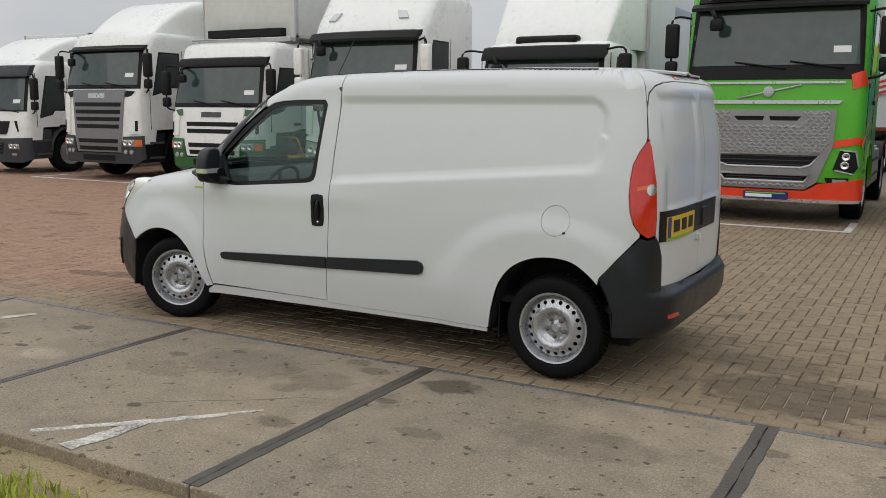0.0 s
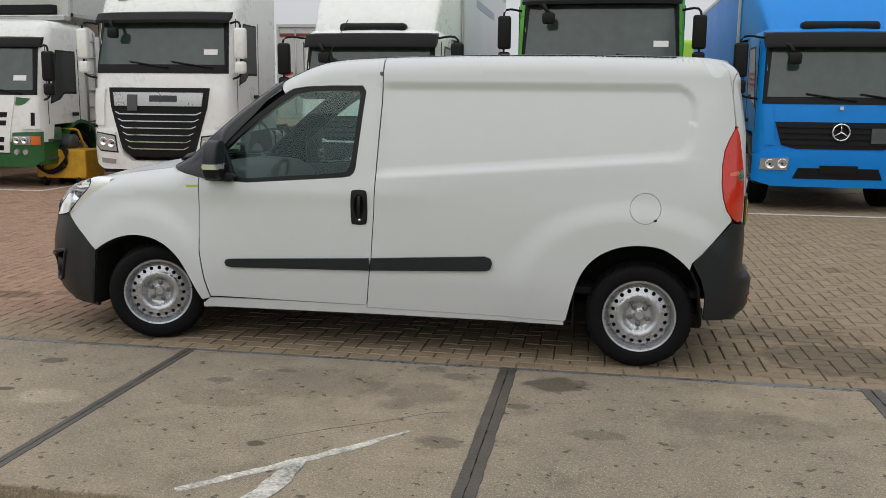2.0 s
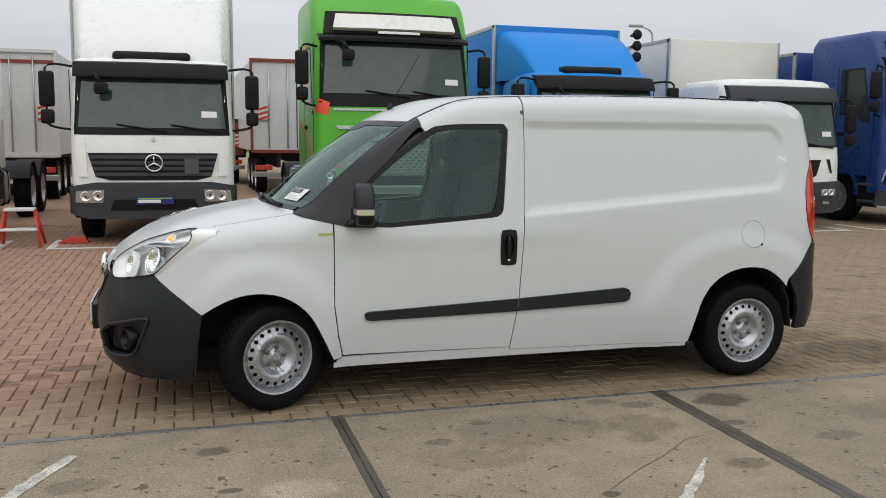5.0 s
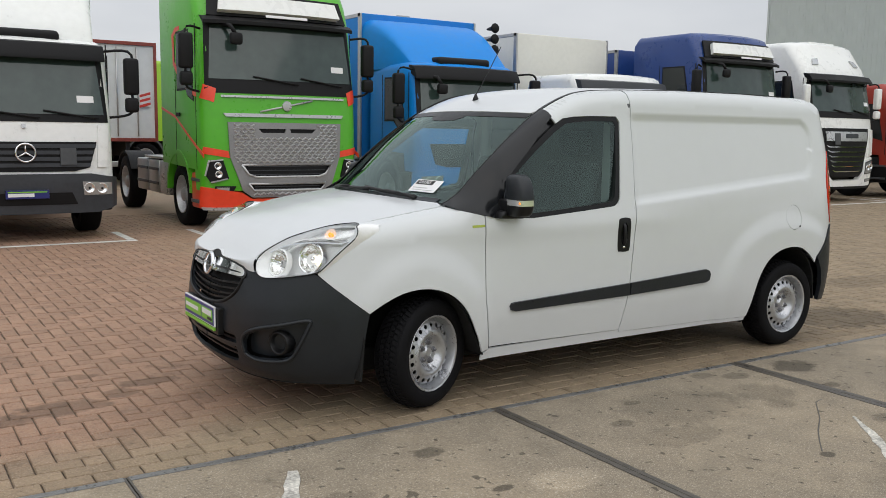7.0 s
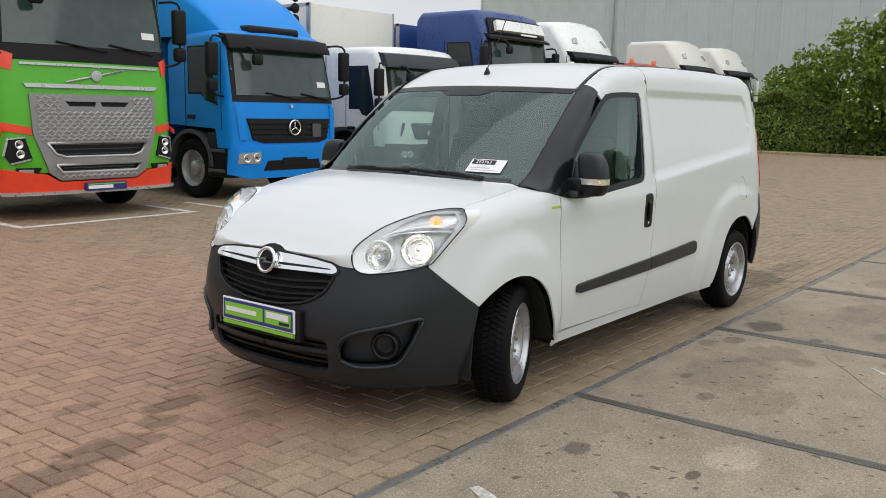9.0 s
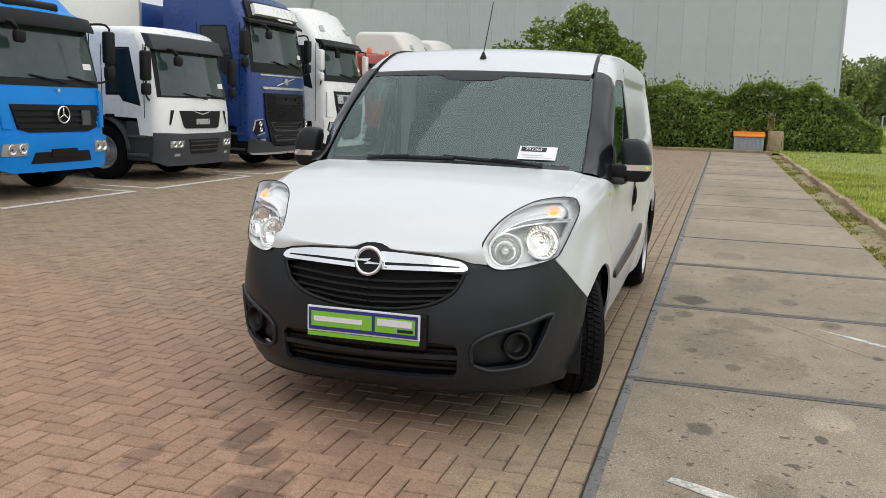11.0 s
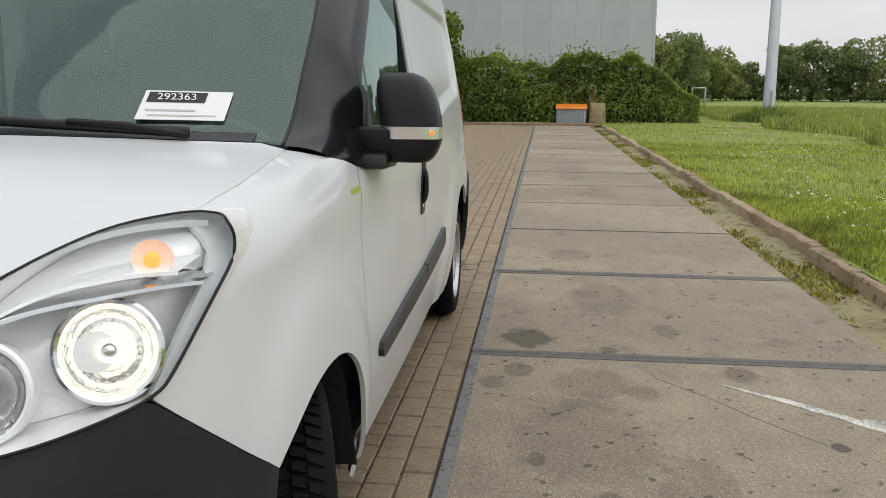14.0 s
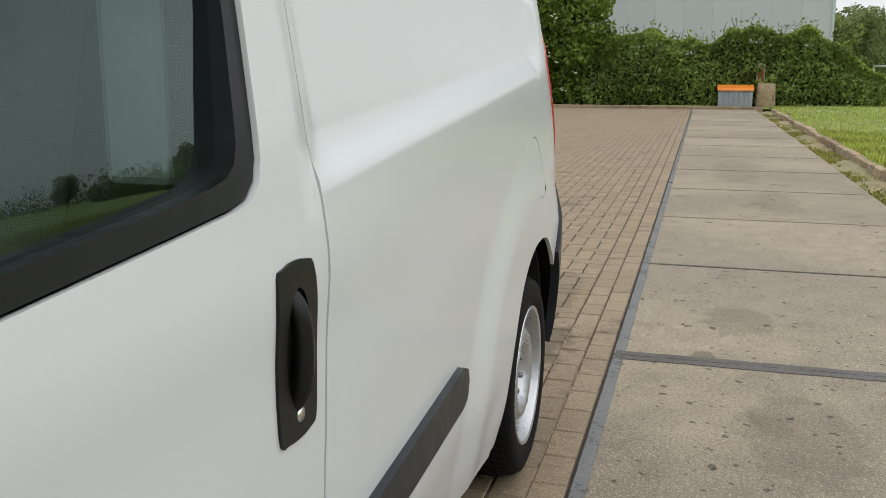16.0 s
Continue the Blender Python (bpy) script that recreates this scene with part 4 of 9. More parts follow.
cargo = [(ux(x, z), z) for x, z in edge_top(1.530, 3.40, 40)]
CU = uyr(0.772, 1.6)
cargo += [(u, shoulder(shell(u, 1.82).x)) for u in np.linspace(ux(3.42, 1.82), CU, 8)]
cargo += [(CU, z) for z in (1.72, 1.6)] + [(uyr(0.80, 1.45), 1.45)]
TAIL = [(3.600, 1.42), (3.572, 1.37), (3.545, 1.30), (3.536, 1.22), (3.536, 1.12), (3.548, 1.03), (3.572, 0.96), (3.604, 0.915)]
cargo += [(ux(x - 0.004, z), z) for x, z in TAIL] + side_xz([(3.60, 0.897), (3.442, 0.709), (3.388, 0.652)])
cargo += side_xz(arch_r[::-1][1:]) + side_xz([(2.66, 0.262), (1.44, 0.285)]) + side_xz([(x + GAP, z) for x, z in DOOR_R[::-1]])[:-1]
mirror_pair("cargo_side_panel", shell, cargo, PAINT, van, holes=[side_xz(ring(3.112, 0.961, 0.090))], extra=list(shoulder_rows(1.53, 3.4)) + [(ux(x, 1.3), (1.105 + (x - 1.53) * 0.079 if x < 3.2 else 1.237) + dz) for x in np.arange(1.56, 3.25, 0.03) for dz in (-0.02, -0.01, 0.002, 0.012, 0.022, 0.032, 0.045, 0.06)], step=0.024)
mirror_pair("fuel_flap", shell, side_xz(ring(3.112, 0.961, 0.0875)), PAINT, van, off=-0.0005, step=0.02)
sill = side_xz([(0.352, 0.262), (0.40, 0.296), (0.9, 0.298), (1.437, 0.296), (1.437, 0.282), (2.66, 0.258), (2.66, 0.235), (1.5, 0.24), (0.352, 0.235)])
mirror_pair("sill", shell, sill, PAINT, van, off=-0.004)

# black pillar trim, window frames and glass
pillar = [(ux(x, z), z) for x, z in edge_top(0.135, 0.86, 26)] + side_xz([(0.902, 1.598), (0.88, 1.58), (0.72, 1.466), (0.60, 1.366), (0.50, 1.276), (0.49, 1.27), (0.488, 1.064), (0.43, 1.07), (0.35, 1.082), (0.19, 1.118)])
mirror_pair("pillar_trim", shell, pillar, mat("gloss_black_pillar", (0.008, 0.009, 0.011), 0.16, spec=0.38), van, off=-0.035, extra=shoulder_rows(0.135, 0.86, 0.02), step=0.025, label="black inner side of the front pillar")
frame_out = side_xz([(0.486, 1.063), (0.68, 1.055), (1.19, 1.093), (1.298, 1.102), (1.336, 1.109), (1.358, 1.125), (1.370, 1.149), (1.375, 1.18), (1.388, 1.3), (1.413, 1.55), (1.421, 1.618), (1.398, 1.652), (1.2, 1.651), (1.05, 1.644), (0.96, 1.631), (0.87, 1.58), (0.72, 1.469), (0.59, 1.365), (0.486, 1.275)])
mirror_pair("window_frame", shell, frame_out, SOFTP, van, holes=[[(u, z) for u, z in side_xz([(0.52, 1.085), (0.68, 1.08), (1.188, 1.118), (1.272, 1.127), (1.304, 1.133), (1.325, 1.146), (1.336, 1.167), (1.341, 1.195), (1.357, 1.3), (1.382, 1.551), (1.39, 1.60), (1.372, 1.625), (1.2, 1.624), (1.056, 1.616), (0.98, 1.602), (0.89, 1.55), (0.735, 1.438), (0.61, 1.334), (0.52, 1.256)])]], off=-0.006, flange=0.045, label="black rubber window surround")
def glass_skin(u, z):
    return shell(u, z) + Vector((0, 0.032 - 0.028 * sstep(1.0, 1.65, z), 0))


for g in mirror_pair("side_window", glass_skin, win_outer, WINDOW, van, off=-0.004, flange=0.0, label="green-tinted door glass"):
    g.visible_shadow = False
# hood, windscreen, roof
hood_side = np.linspace(-0.405, 0.13, 20)


def cowl_x(y):
    return 0.155 - 0.15 * (1 - (abs(y) / 0.72) ** 2)


hood = [(x, -top_half(x)) for x in hood_side] + [(cowl_x(y), y) for y in np.linspace(-0.70, 0.70, 30)] + [(x, top_half(x)) for x in hood_side[::-1]]
hood += [(x - 0.001, y - 0.003) for x, y in lamp_curve[::-1]]
hood += [(-0.872, 0.45), (-0.884, 0.42), (-0.898, 0.36), (-0.906, 0.28), (-0.911, 0.16), (-0.909, 0.11), (-0.885, 0.06), (-0.878, 0.0), (-0.885, -0.06), (-0.909, -0.11), (-0.911, -0.16), (-0.906, -0.28), (-0.898, -0.36), (-0.884, -0.42), (-0.872, -0.45)]
hood += [(x - 0.001, -y + 0.003) for x, y in lamp_curve]
part("hood", patch(top, hood, step=0.03), PAINT, van, "white engine hood", 40)
ws_x = np.linspace(0.165, 0.80, 20)


def head_x(y):
    return 0.835 - 0.13 * (1 - (abs(y) / 0.7) ** 2)


shield = [(x, -top_half(x) + 0.004) for x in ws_x] + [(head_x(y), y) for y in np.linspace(-0.67, 0.67, 24)] + [(x, top_half(x) - 0.004) for x in ws_x[::-1]] + [(cowl_x(y) + 0.012, y) for y in np.linspace(0.70, -0.70, 24)]
ws = part("windscreen", patch(top, shield, step=0.04, off=-0.004, flange=0), SHIELD, van, "green-tinted curved windscreen", True)
ws.visible_shadow = False


def band(a, b):
    return [(x, y) for x, y in a] + [(x, y) for x, y in b[::-1]]


ys = np.linspace(-0.68, 0.68, 24)
part("windscreen_band", patch(top, band([(head_x(y) - 0.045, y * 0.99) for y in ys], [(head_x(y), y) for y in ys]), step=0.03, off=-0.002, flange=0.004), SOFTP, van, "black printed edge of the windscreen", 40)
part("mirror_mount_print", patch(top, [(head_x(0.0) - 0.04, -0.20), (head_x(0.0) - 0.085, -0.13), (head_x(0.0) - 0.095, 0.0), (head_x(0.0) - 0.085, 0.13), (head_x(0.0) - 0.04, 0.20)], step=0.03, off=-0.002, flange=0.002), SOFTP, van, "", 40)
part("cowl", patch(top, band([(cowl_x(y) + 0.002, y) for y in ys], [(cowl_x(y) + 0.040, y) for y in ys]), step=0.03, off=0.0015, flange=0.01), BLACKP, van, "black cowl below the windscreen", 40)
rf_x = np.linspace(0.86, 3.42, 50)
gutter_x = np.linspace(0.86, 3.26, 46)
tail_line = [(3.42 + 0.19 * (1 - abs(k) ** 4), 0.68 * k) for k in np.linspace(-1, 1, 25)]
roof = [(x, -top_half(x) + 0.022) for x in rf_x] + [(x, y * 0.975) for x, y in tail_line] + [(x, top_half(x) - 0.022) for x in rf_x[::-1]] + [(head_x(y) + 0.004, y) for y in np.linspace(0.67, -0.67, 24)]
part("roof", patch(top, roof, step=0.05), PAINT, van, "white sheet roof", 40)
for s in (-1, 1):
    part("roof_gutter_strip", patch(top, [(x, s * (top_half(x) - 0.003)) for x in gutter_x] + [(x, s * (top_half(x) - 0.021)) for x in gutter_x[::-1]], step=0.05, off=0.003, flange=0.012, flip=s > 0), SOFTP, van, "black strip in the roof gutter", 40)

for s in (1, -1):
    # a smooth cover over the pillar, from the glass round to the door's window and down to the fender
    cover = bmesh.new()
    stations = ((0.14, 0.20, 1.108), (0.25, 0.36, 1.074), (0.35, 0.455, 1.062), (0.43, 0.492, 1.14), (0.51, 0.510, 1.26), (0.60, 0.60, 1.362), (0.70, 0.715, 1.472), (0.80, 0.812, 1.578), (0.88, 0.886, 1.640))
    edge_a, edge_b, edge_c = [], [], []
    for xa, xb, zb in stations:
        a = top(xa, -(top_half(xa) - 0.006)) + Vector((0, 0, 0.002))
        b = shell(ux(xb, zb), zb)
        edge_a.append(a)
        edge_b.append(b)
        edge_c.append((Vector(((a.x + b.x) / 2 - 0.01, b.y - 0.008 + 0.14 * (a.z - b.z), a.z * 0.86 + b.z * 0.14 + 0.006))).lerp((a + b) / 2, 0.4))
    rows = []
    for a, b, c in zip(spline(edge_a, 49), spline(edge_b, 49), spline(edge_c, 49)):
        rows.append([cover.verts.new(Vector((q.x - 0.002, s * -(q.y - 0.004), q.z + 0.002))) for q in [a * (1 - t) ** 2 + c * 2 * t * (1 - t) + b * t * t for t in np.linspace(0, 1, 13)]])
    for r0, r1 in zip(rows, rows[1:]):
        for j in range(12):
            cover.faces.new((r0[j], r0[j + 1], r1[j + 1], r1[j]))
    bmesh.ops.recalc_face_normals(cover, faces=cover.faces[:])
    part("pillar_cover", cover, MATS["gloss_black_pillar"], van, "gloss black pillar cover", True)
    part("windscreen_seal", tube([Vector((q.x - 0.002, s * -q.y, q.z + 0.001)) for q in spline(edge_a, 40)], 0.005, 6), SOFTP, van, "", True)

# ---- the van's front ----
def fu(points):
    return [(uy(y, z), z) for y, z in points]


bumper = [(0.0, 0.186)] + fu([(0.3, 0.186), (0.6, 0.192), (0.74, 0.196)]) + side_xz([(-0.62, 0.192), (-0.43, 0.19), (-0.425, 0.3), (-0.405, 0.45), (-0.385, 0.583), (-0.492, 0.668), (-0.591, 0.753), (-0.63, 0.79)])
bumper += fu([(0.77, 0.798), (0.72, 0.784), (0.643, 0.769), (0.563, 0.764), (0.512, 0.786), (0.492, 0.79), (0.45, 0.795), (0.43, 0.795), (0.437, 0.767), (0.425, 0.727), (0.385, 0.667), (0.29, 0.617), (0.15, 0.589)]) + [(0.0, 0.582)]
bumper += [(0.0, 0.455)] + fu([(0.2, 0.452), (0.40, 0.44), (0.415, 0.42), (0.41, 0.31), (0.395, 0.29), (0.2, 0.28)]) + [(0.0, 0.277)]
FOG = [(0.47, 0.36), (0.478, 0.41), (0.50, 0.45), (0.57, 0.485), (0.68, 0.515), (0.765, 0.545), (0.765, 0.52), (0.735, 0.42), (0.70, 0.355), (0.66, 0.335), (0.55, 0.33), (0.49, 0.338)]
bump_ob = part("front_bumper", patch(shell, bumper, [fu(FOG)], both=True, flange=0.02), BLACKP, van, "black grained plastic front bumper", 40)


for s in (1, -1):
    fog_back = patch(shell, smooth_poly(fu(FOG), 3), off=-0.05, flange=0, mirror=s > 0)
    part("fog_lamp_recess", fog_back, BLACKP, bump_ob, "", 40)
    m = Matrix.Translation((-0.775, s * 0.635, 0.425)) @ Euler((0, 0, radians(-90 - s * 28))).to_matrix().to_4x4()
    part("fog_lamp_ring", lathe([(0.066, 0.05), (0.066, -0.03), (0.058, -0.038), (0.05, -0.03), (0.045, 0.0), (0.03, 0.012), (0.0, 0.014)], 28, m), SOFTP, bump_ob, "round blanked fog lamp", True)
    lip = [(0.478, 0.352), (0.472, 0.42), (0.50, 0.462), (0.57, 0.498), (0.68, 0.528), (0.772, 0.556), (0.768, 0.51), (0.738, 0.42), (0.705, 0.352), (0.66, 0.328), (0.55, 0.322), (0.478, 0.352)]
    pts = [shell(uy(y, z), z) + Vector((-0.004, 0, 0)) for y, z in lip]
    part("fog_recess_lip", tube([Vector((p.x, -s * p.y if s > 0 else p.y, p.z)) for p in spline(pts, 48)], 0.010, 8), BLACKP, bump_ob, "", True)

# an added near-black shelf closes the bumper's openings from below
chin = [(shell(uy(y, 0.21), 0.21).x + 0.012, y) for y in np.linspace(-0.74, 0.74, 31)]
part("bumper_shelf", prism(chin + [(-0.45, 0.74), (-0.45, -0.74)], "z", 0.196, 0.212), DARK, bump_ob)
# a near-black sheet behind the bumper's openings, their shade put in its colour
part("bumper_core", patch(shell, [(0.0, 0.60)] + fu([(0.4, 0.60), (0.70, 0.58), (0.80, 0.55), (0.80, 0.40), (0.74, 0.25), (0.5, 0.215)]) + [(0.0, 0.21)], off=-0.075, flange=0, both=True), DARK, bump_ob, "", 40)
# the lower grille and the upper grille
# black backing sheet: the depth behind the slats is painted dark
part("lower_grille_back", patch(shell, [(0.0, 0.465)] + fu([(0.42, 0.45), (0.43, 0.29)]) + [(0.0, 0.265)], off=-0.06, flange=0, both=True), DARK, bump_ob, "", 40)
for z0 in (0.315, 0.345, 0.40, 0.425):
    part("lower_grille_slat", patch(shell, [(0.0, z0 + 0.006)] + fu([(0.41, z0 + 0.006), (0.41, z0 - 0.006)]) + [(0.0, z0 - 0.006)], off=-0.03, flange=0.02, both=True, step=0.03), SOFTP, bump_ob, "", 40)
part("lower_grille_bar", patch(shell, [(0.0, 0.382)] + fu([(0.42, 0.392), (0.42, 0.37)]) + [(0.0, 0.36)], off=-0.004, flange=0.03, both=True, step=0.03), BLACKP, bump_ob, "", 40)
grille = empty("grille", None)
grille.parent = van
# the upper grille's backing, likewise with its shade painted in
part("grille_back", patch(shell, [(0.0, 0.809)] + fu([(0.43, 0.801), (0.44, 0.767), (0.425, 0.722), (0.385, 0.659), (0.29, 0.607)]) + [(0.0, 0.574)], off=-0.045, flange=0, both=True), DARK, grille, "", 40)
for k, (zc, hw) in enumerate(((0.719, 0.415), (0.687, 0.40), (0.655, 0.37), (0.627, 0.31))):
    o = [(0.0, zc - 0.018)] + fu([(hw * 0.4, zc - 0.012), (hw * 0.75, zc), (hw, zc + 0.008), (hw, zc - 0.002), (hw * 0.75, zc - 0.010), (hw * 0.4, zc - 0.022)]) + [(0.0, zc - 0.028)]
    part("grille_slat", patch(shell, o, off=-0.016, flange=0.025, both=True, step=0.02), SOFTP, grille, "", 40)


def grille_skin(p, z):
    """The gently bowed face that carries the chrome bar."""
    z -= 0.033
    return Vector((-0.919 + 0.06 * p * p + 0.55 * p ** 4 + 0.5 * (z - 0.80), -p, z))


chrome = [(0.0, 0.852), (0.15, 0.85), (0.3, 0.843), (0.40, 0.831), (0.425, 0.82), (0.437, 0.808), (0.438, 0.797), (0.42, 0.789), (0.3, 0.786), (0.15, 0.781), (0.0, 0.775)]
slot = [(0.07, 0.808), (0.25, 0.812), (0.40, 0.81), (0.405, 0.805), (0.25, 0.802), (0.07, 0.796)]
part("chrome_bar", patch(grille_skin, chrome, [slot], off=0.006, flange=0.02, both=True, step=0.02), CHROME, grille, "chrome bar across the grille", 40)
rimline = [(0.43, 0.767), (0.42, 0.722), (0.38, 0.662), (0.29, 0.612), (0.15, 0.584), (0.0, 0.576)]
left = [shell(uy(y, z), z) for y, z in rimline]
full = left + [Vector((p.x, -p.y, p.z)) for p in left[-2::-1]]
part("grille_surround", tube(spline(full, 40), 0.009, 8), SOFTP, grille, "", True)
em = Matrix.Translation((-0.952, 0, 0.779)) @ Euler((0, radians(12), 0)).to_matrix().to_4x4() @ Euler((0, 0, radians(-90))).to_matrix().to_4x4()
emblem = part("emblem", lathe([(0.066, 0.012), (0.068, -0.006), (0.062, -0.014), (0.052, -0.012), (0.049, 0.0), (0.049, 0.012)], 40, em, closed=True), CHROME, grille, "round chrome ring emblem", True)
part("emblem_disc", lathe([(0.05, 0.004), (0.0, 0.003)], 32, em), SOFTP, emblem, "", True)
zig = prism([(-0.074, 0.004), (0.014, 0.012), (-0.006, -0.003), (0.074, -0.006), (0.074, -0.010), (-0.018, -0.014), (0.004, 0.0), (-0.074, -0.001)], "y", -0.016, -0.006)
bmesh.ops.transform(zig, matrix=em, verts=zig.verts[:])
part("emblem_bar", zig, CHROME, emblem)
# black rim round the chrome, doubling as painted shade under the hood's lip
part("grille_rim", patch(grille_skin, [(0.0, 0.888), (0.04, 0.884), (0.066, 0.872), (0.085, 0.861), (0.16, 0.859), (0.3, 0.852), (0.40, 0.841), (0.435, 0.827), (0.449, 0.808), (0.449, 0.79), (0.42, 0.78), (0.3, 0.79), (0.0, 0.79)], off=0.001, flange=0.02, both=True, step=0.02), SOFTP, grille, "", 40)

# the hood's front edge turns down to the grille's rim and the bumper
nose_edge = [(0.0, -0.878), (0.06, -0.885), (0.11, -0.909), (0.16, -0.911), (0.28, -0.906), (0.36, -0.898), (0.42, -0.884), (0.45, -0.872), (0.492, lamp_curve[0][0] - 0.001)]
rim_edge = [(0.0, 0.888), (0.04, 0.884), (0.066, 0.872), (0.085, 0.861), (0.16, 0.859), (0.3, 0.852), (0.40, 0.841), (0.43, 0.830), (0.449, 0.825), (0.5, 0.823)]
lip = bmesh.new()
rows = []
for y in np.linspace(-0.497, 0.497, 77):
    ay = abs(y)
    a = top(lerp(nose_edge, ay), y)
    b = grille_skin(y, lerp(rim_edge, ay) + 0.002)
    b = Vector((b.x - 0.004, y * (1 + 0.04 * sstep(0.40, 0.49, ay)), b.z))
    c = Vector((min(a.x, b.x) - 0.006, y, a.z - 0.25 * (a.z - b.z)))
    back = a + Vector((0.03, 0, -0.006))
    rows.append([lip.verts.new(back)] + [lip.verts.new(a * (1 - t) ** 2 + c * 2 * t * (1 - t) + b * t * t) for t in np.linspace(0, 1, 6)] + [lip.verts.new(b + Vector((0.02, 0, 0.002)))])
for r0, r1 in zip(rows, rows[1:]):
    for k in range(7):
        lip.faces.new((r0[k], r1[k], r1[k + 1], r0[k + 1]))
bmesh.ops.recalc_face_normals(lip, faces=lip.faces[:])
part("hood_lip", lip, PAINT, van, "", 50)

# headlamps
HOUSE = mat("lamp_housing_silver", (0.95, 0.95, 0.95), 0.22, metal=0.15, bump=0.6, bscale=18)
BULB_ON = mat("warm_bulb", (1.0, 0.92, 0.80), 0.3, emit=0.9)
BULB_OFF = mat("clear_bulb", (0.6, 0.6, 0.6), 0.1)
LAMP_ON = mat("amber_lamp_bulb", (1.0, 0.36, 0.04), 0.3, emit=0.7)


def lamp_frame(y, z, depth, yaw, pitch, s):
    """A place inside the headlamp, its own -y facing out through the cover."""
    return Matrix.Translation((lamp_x(y, z) + depth, s * y, z)) @ Euler((0, 0, radians(-90 - s * yaw))).to_matrix().to_4x4() @ Euler((radians(-pitch), 0, 0)).to_matrix().to_4x4()


for s in (1, -1):
    def lamp_sheet(off, fl=0.0):
        return patch(lamp_skin, lamp, off=off, flange=fl, mirror=s < 0, step=0.03, flip=False)
    hl = part("headlamp", lamp_sheet(-0.001), CLEAR, van, "clear headlamp with two round reflectors and lit bulbs", True)
    hl.visible_shadow = False

    def lamp_back(y, z):
        return lamp_skin(y, z) + Vector((0.132, (0.66 - y) * 0.05, (0.91 - z) * 0.05))
    part("lamp_housing", patch(lamp_back, lamp, flange=0, mirror=s < 0, step=0.03), HOUSE, hl, "", 60)
    wall = bmesh.new()
    cy, cz = 0.66, 0.91
    w0 = [lamp_skin(y, z) for y, z in lamp]
    w1_ = [lamp_skin(y, z) + Vector((0.134, (cy - y) * 0.045, (cz - z) * 0.045)) for y, z in lamp]
    ra = [wall.verts.new((p.x + 0.001, s * p.y, p.z)) for p in w0]
    rb = [wall.verts.new((p.x, s * p.y, p.z)) for p in w1_]
    for i in range(len(ra)):
        wall.faces.new((ra[i], ra[(i + 1) % len(ra)], rb[(i + 1) % len(ra)], rb[i]))
    part("lamp_wall", wall, HOUSE, hl, "", True)
    seal = [lamp_skin(y, z) for y, z in lamp]
    seal = [Vector((p.x, s * p.y, p.z)) for p in seal]
    part("lamp_seal", tube(seal + [seal[0]], 0.003, 6), SOFTP, hl, "", True)
    for y, z, r, dp, yaw, lit in ((0.572, 0.842, 0.068, 0.058, 18, False), (0.705, 0.874, 0.073, 0.072, 26, True)):
        m = lamp_frame(y, z, dp, yaw, 16, s)
        part("reflector_bowl", lathe([(r, 0.0), (r * 0.88, 0.016), (r * 0.70, 0.030), (r * 0.45, 0.041), (0.014, 0.048)], 26, m), REFL, hl, "", False)
        part("reflector_rim", lathe([(r + 0.009, 0.03), (r + 0.009, -0.004), (r + 0.004, -0.008), (r - 0.001, -0.004), (r - 0.001, 0.004)], 40, m), CHROME if lit else HOUSE, hl, "", 50)
        part("bulb_shield", lathe([(0.011, 0.022), (0.012, 0.008), (0.008, 0.003), (0.0, 0.002)], 16, m), REFL, hl, "", 50)
        part("bulb", lathe([(0.012, 0.046), (0.019, 0.04), (0.019, 0.026), (0.014, 0.021)], 16, m), BULB_ON if lit else BULB_OFF, hl, "lit warm bulb" if lit else "", True)
    # the indicator's bowl above, with its amber bulb, and the side lamp in the tip
    m = lamp_frame(0.738, 1.0, 0.050, 30, 36, s)
    part("indicator_bowl", lathe([(0.034, 0.0), (0.030, 0.012), (0.020, 0.024), (0.008, 0.030)], 14, m), HOUSE, hl, "", False)
    part("indicator_bulb", lathe([(0.0, -0.008), (0.010, -0.005), (0.014, 0.006), (0.012, 0.022), (0.0, 0.028)], 16, m), LAMP_ON, hl, "lit amber indicator bulb", True)
    # stepped bright ledges that part the upper chamber from the reflectors
    for k, dz in enumerate((0.0, 0.020)):
        fin = [(0.515 + 0.025 * k, 0.890 + dz * 1.15), (0.56 + 0.02 * k, 0.922 + dz), (0.62 + 0.01 * k, 0.944 + dz), (0.69, 0.956 + dz), (0.755 - 0.02 * k, 0.960 + dz), (0.805 - 0.03 * k, 0.955 + dz)]
        line = spline([Vector((lamp_x(y, z) + 0.022 + 0.016 * k, s * y, z)) for y, z in fin], 20)
        bar = bmesh.new()
        low_e = [bar.verts.new(p + Vector((0.0, 0, -0.003))) for p in line]
        top_e = [bar.verts.new(p + Vector((0.002, 0, 0.003))) for p in line]
        back_e = [bar.verts.new(p + Vector((0.10, 0, 0.012))) for p in line]
        for q in range(19):
            bar.faces.new((low_e[q], low_e[q + 1], top_e[q + 1], top_e[q]))
            bar.faces.new((top_e[q], top_e[q + 1], back_e[q + 1], back_e[q]))
        part("lamp_ledge", bar, (CHROME, HOUSE)[k], hl, "", 40)

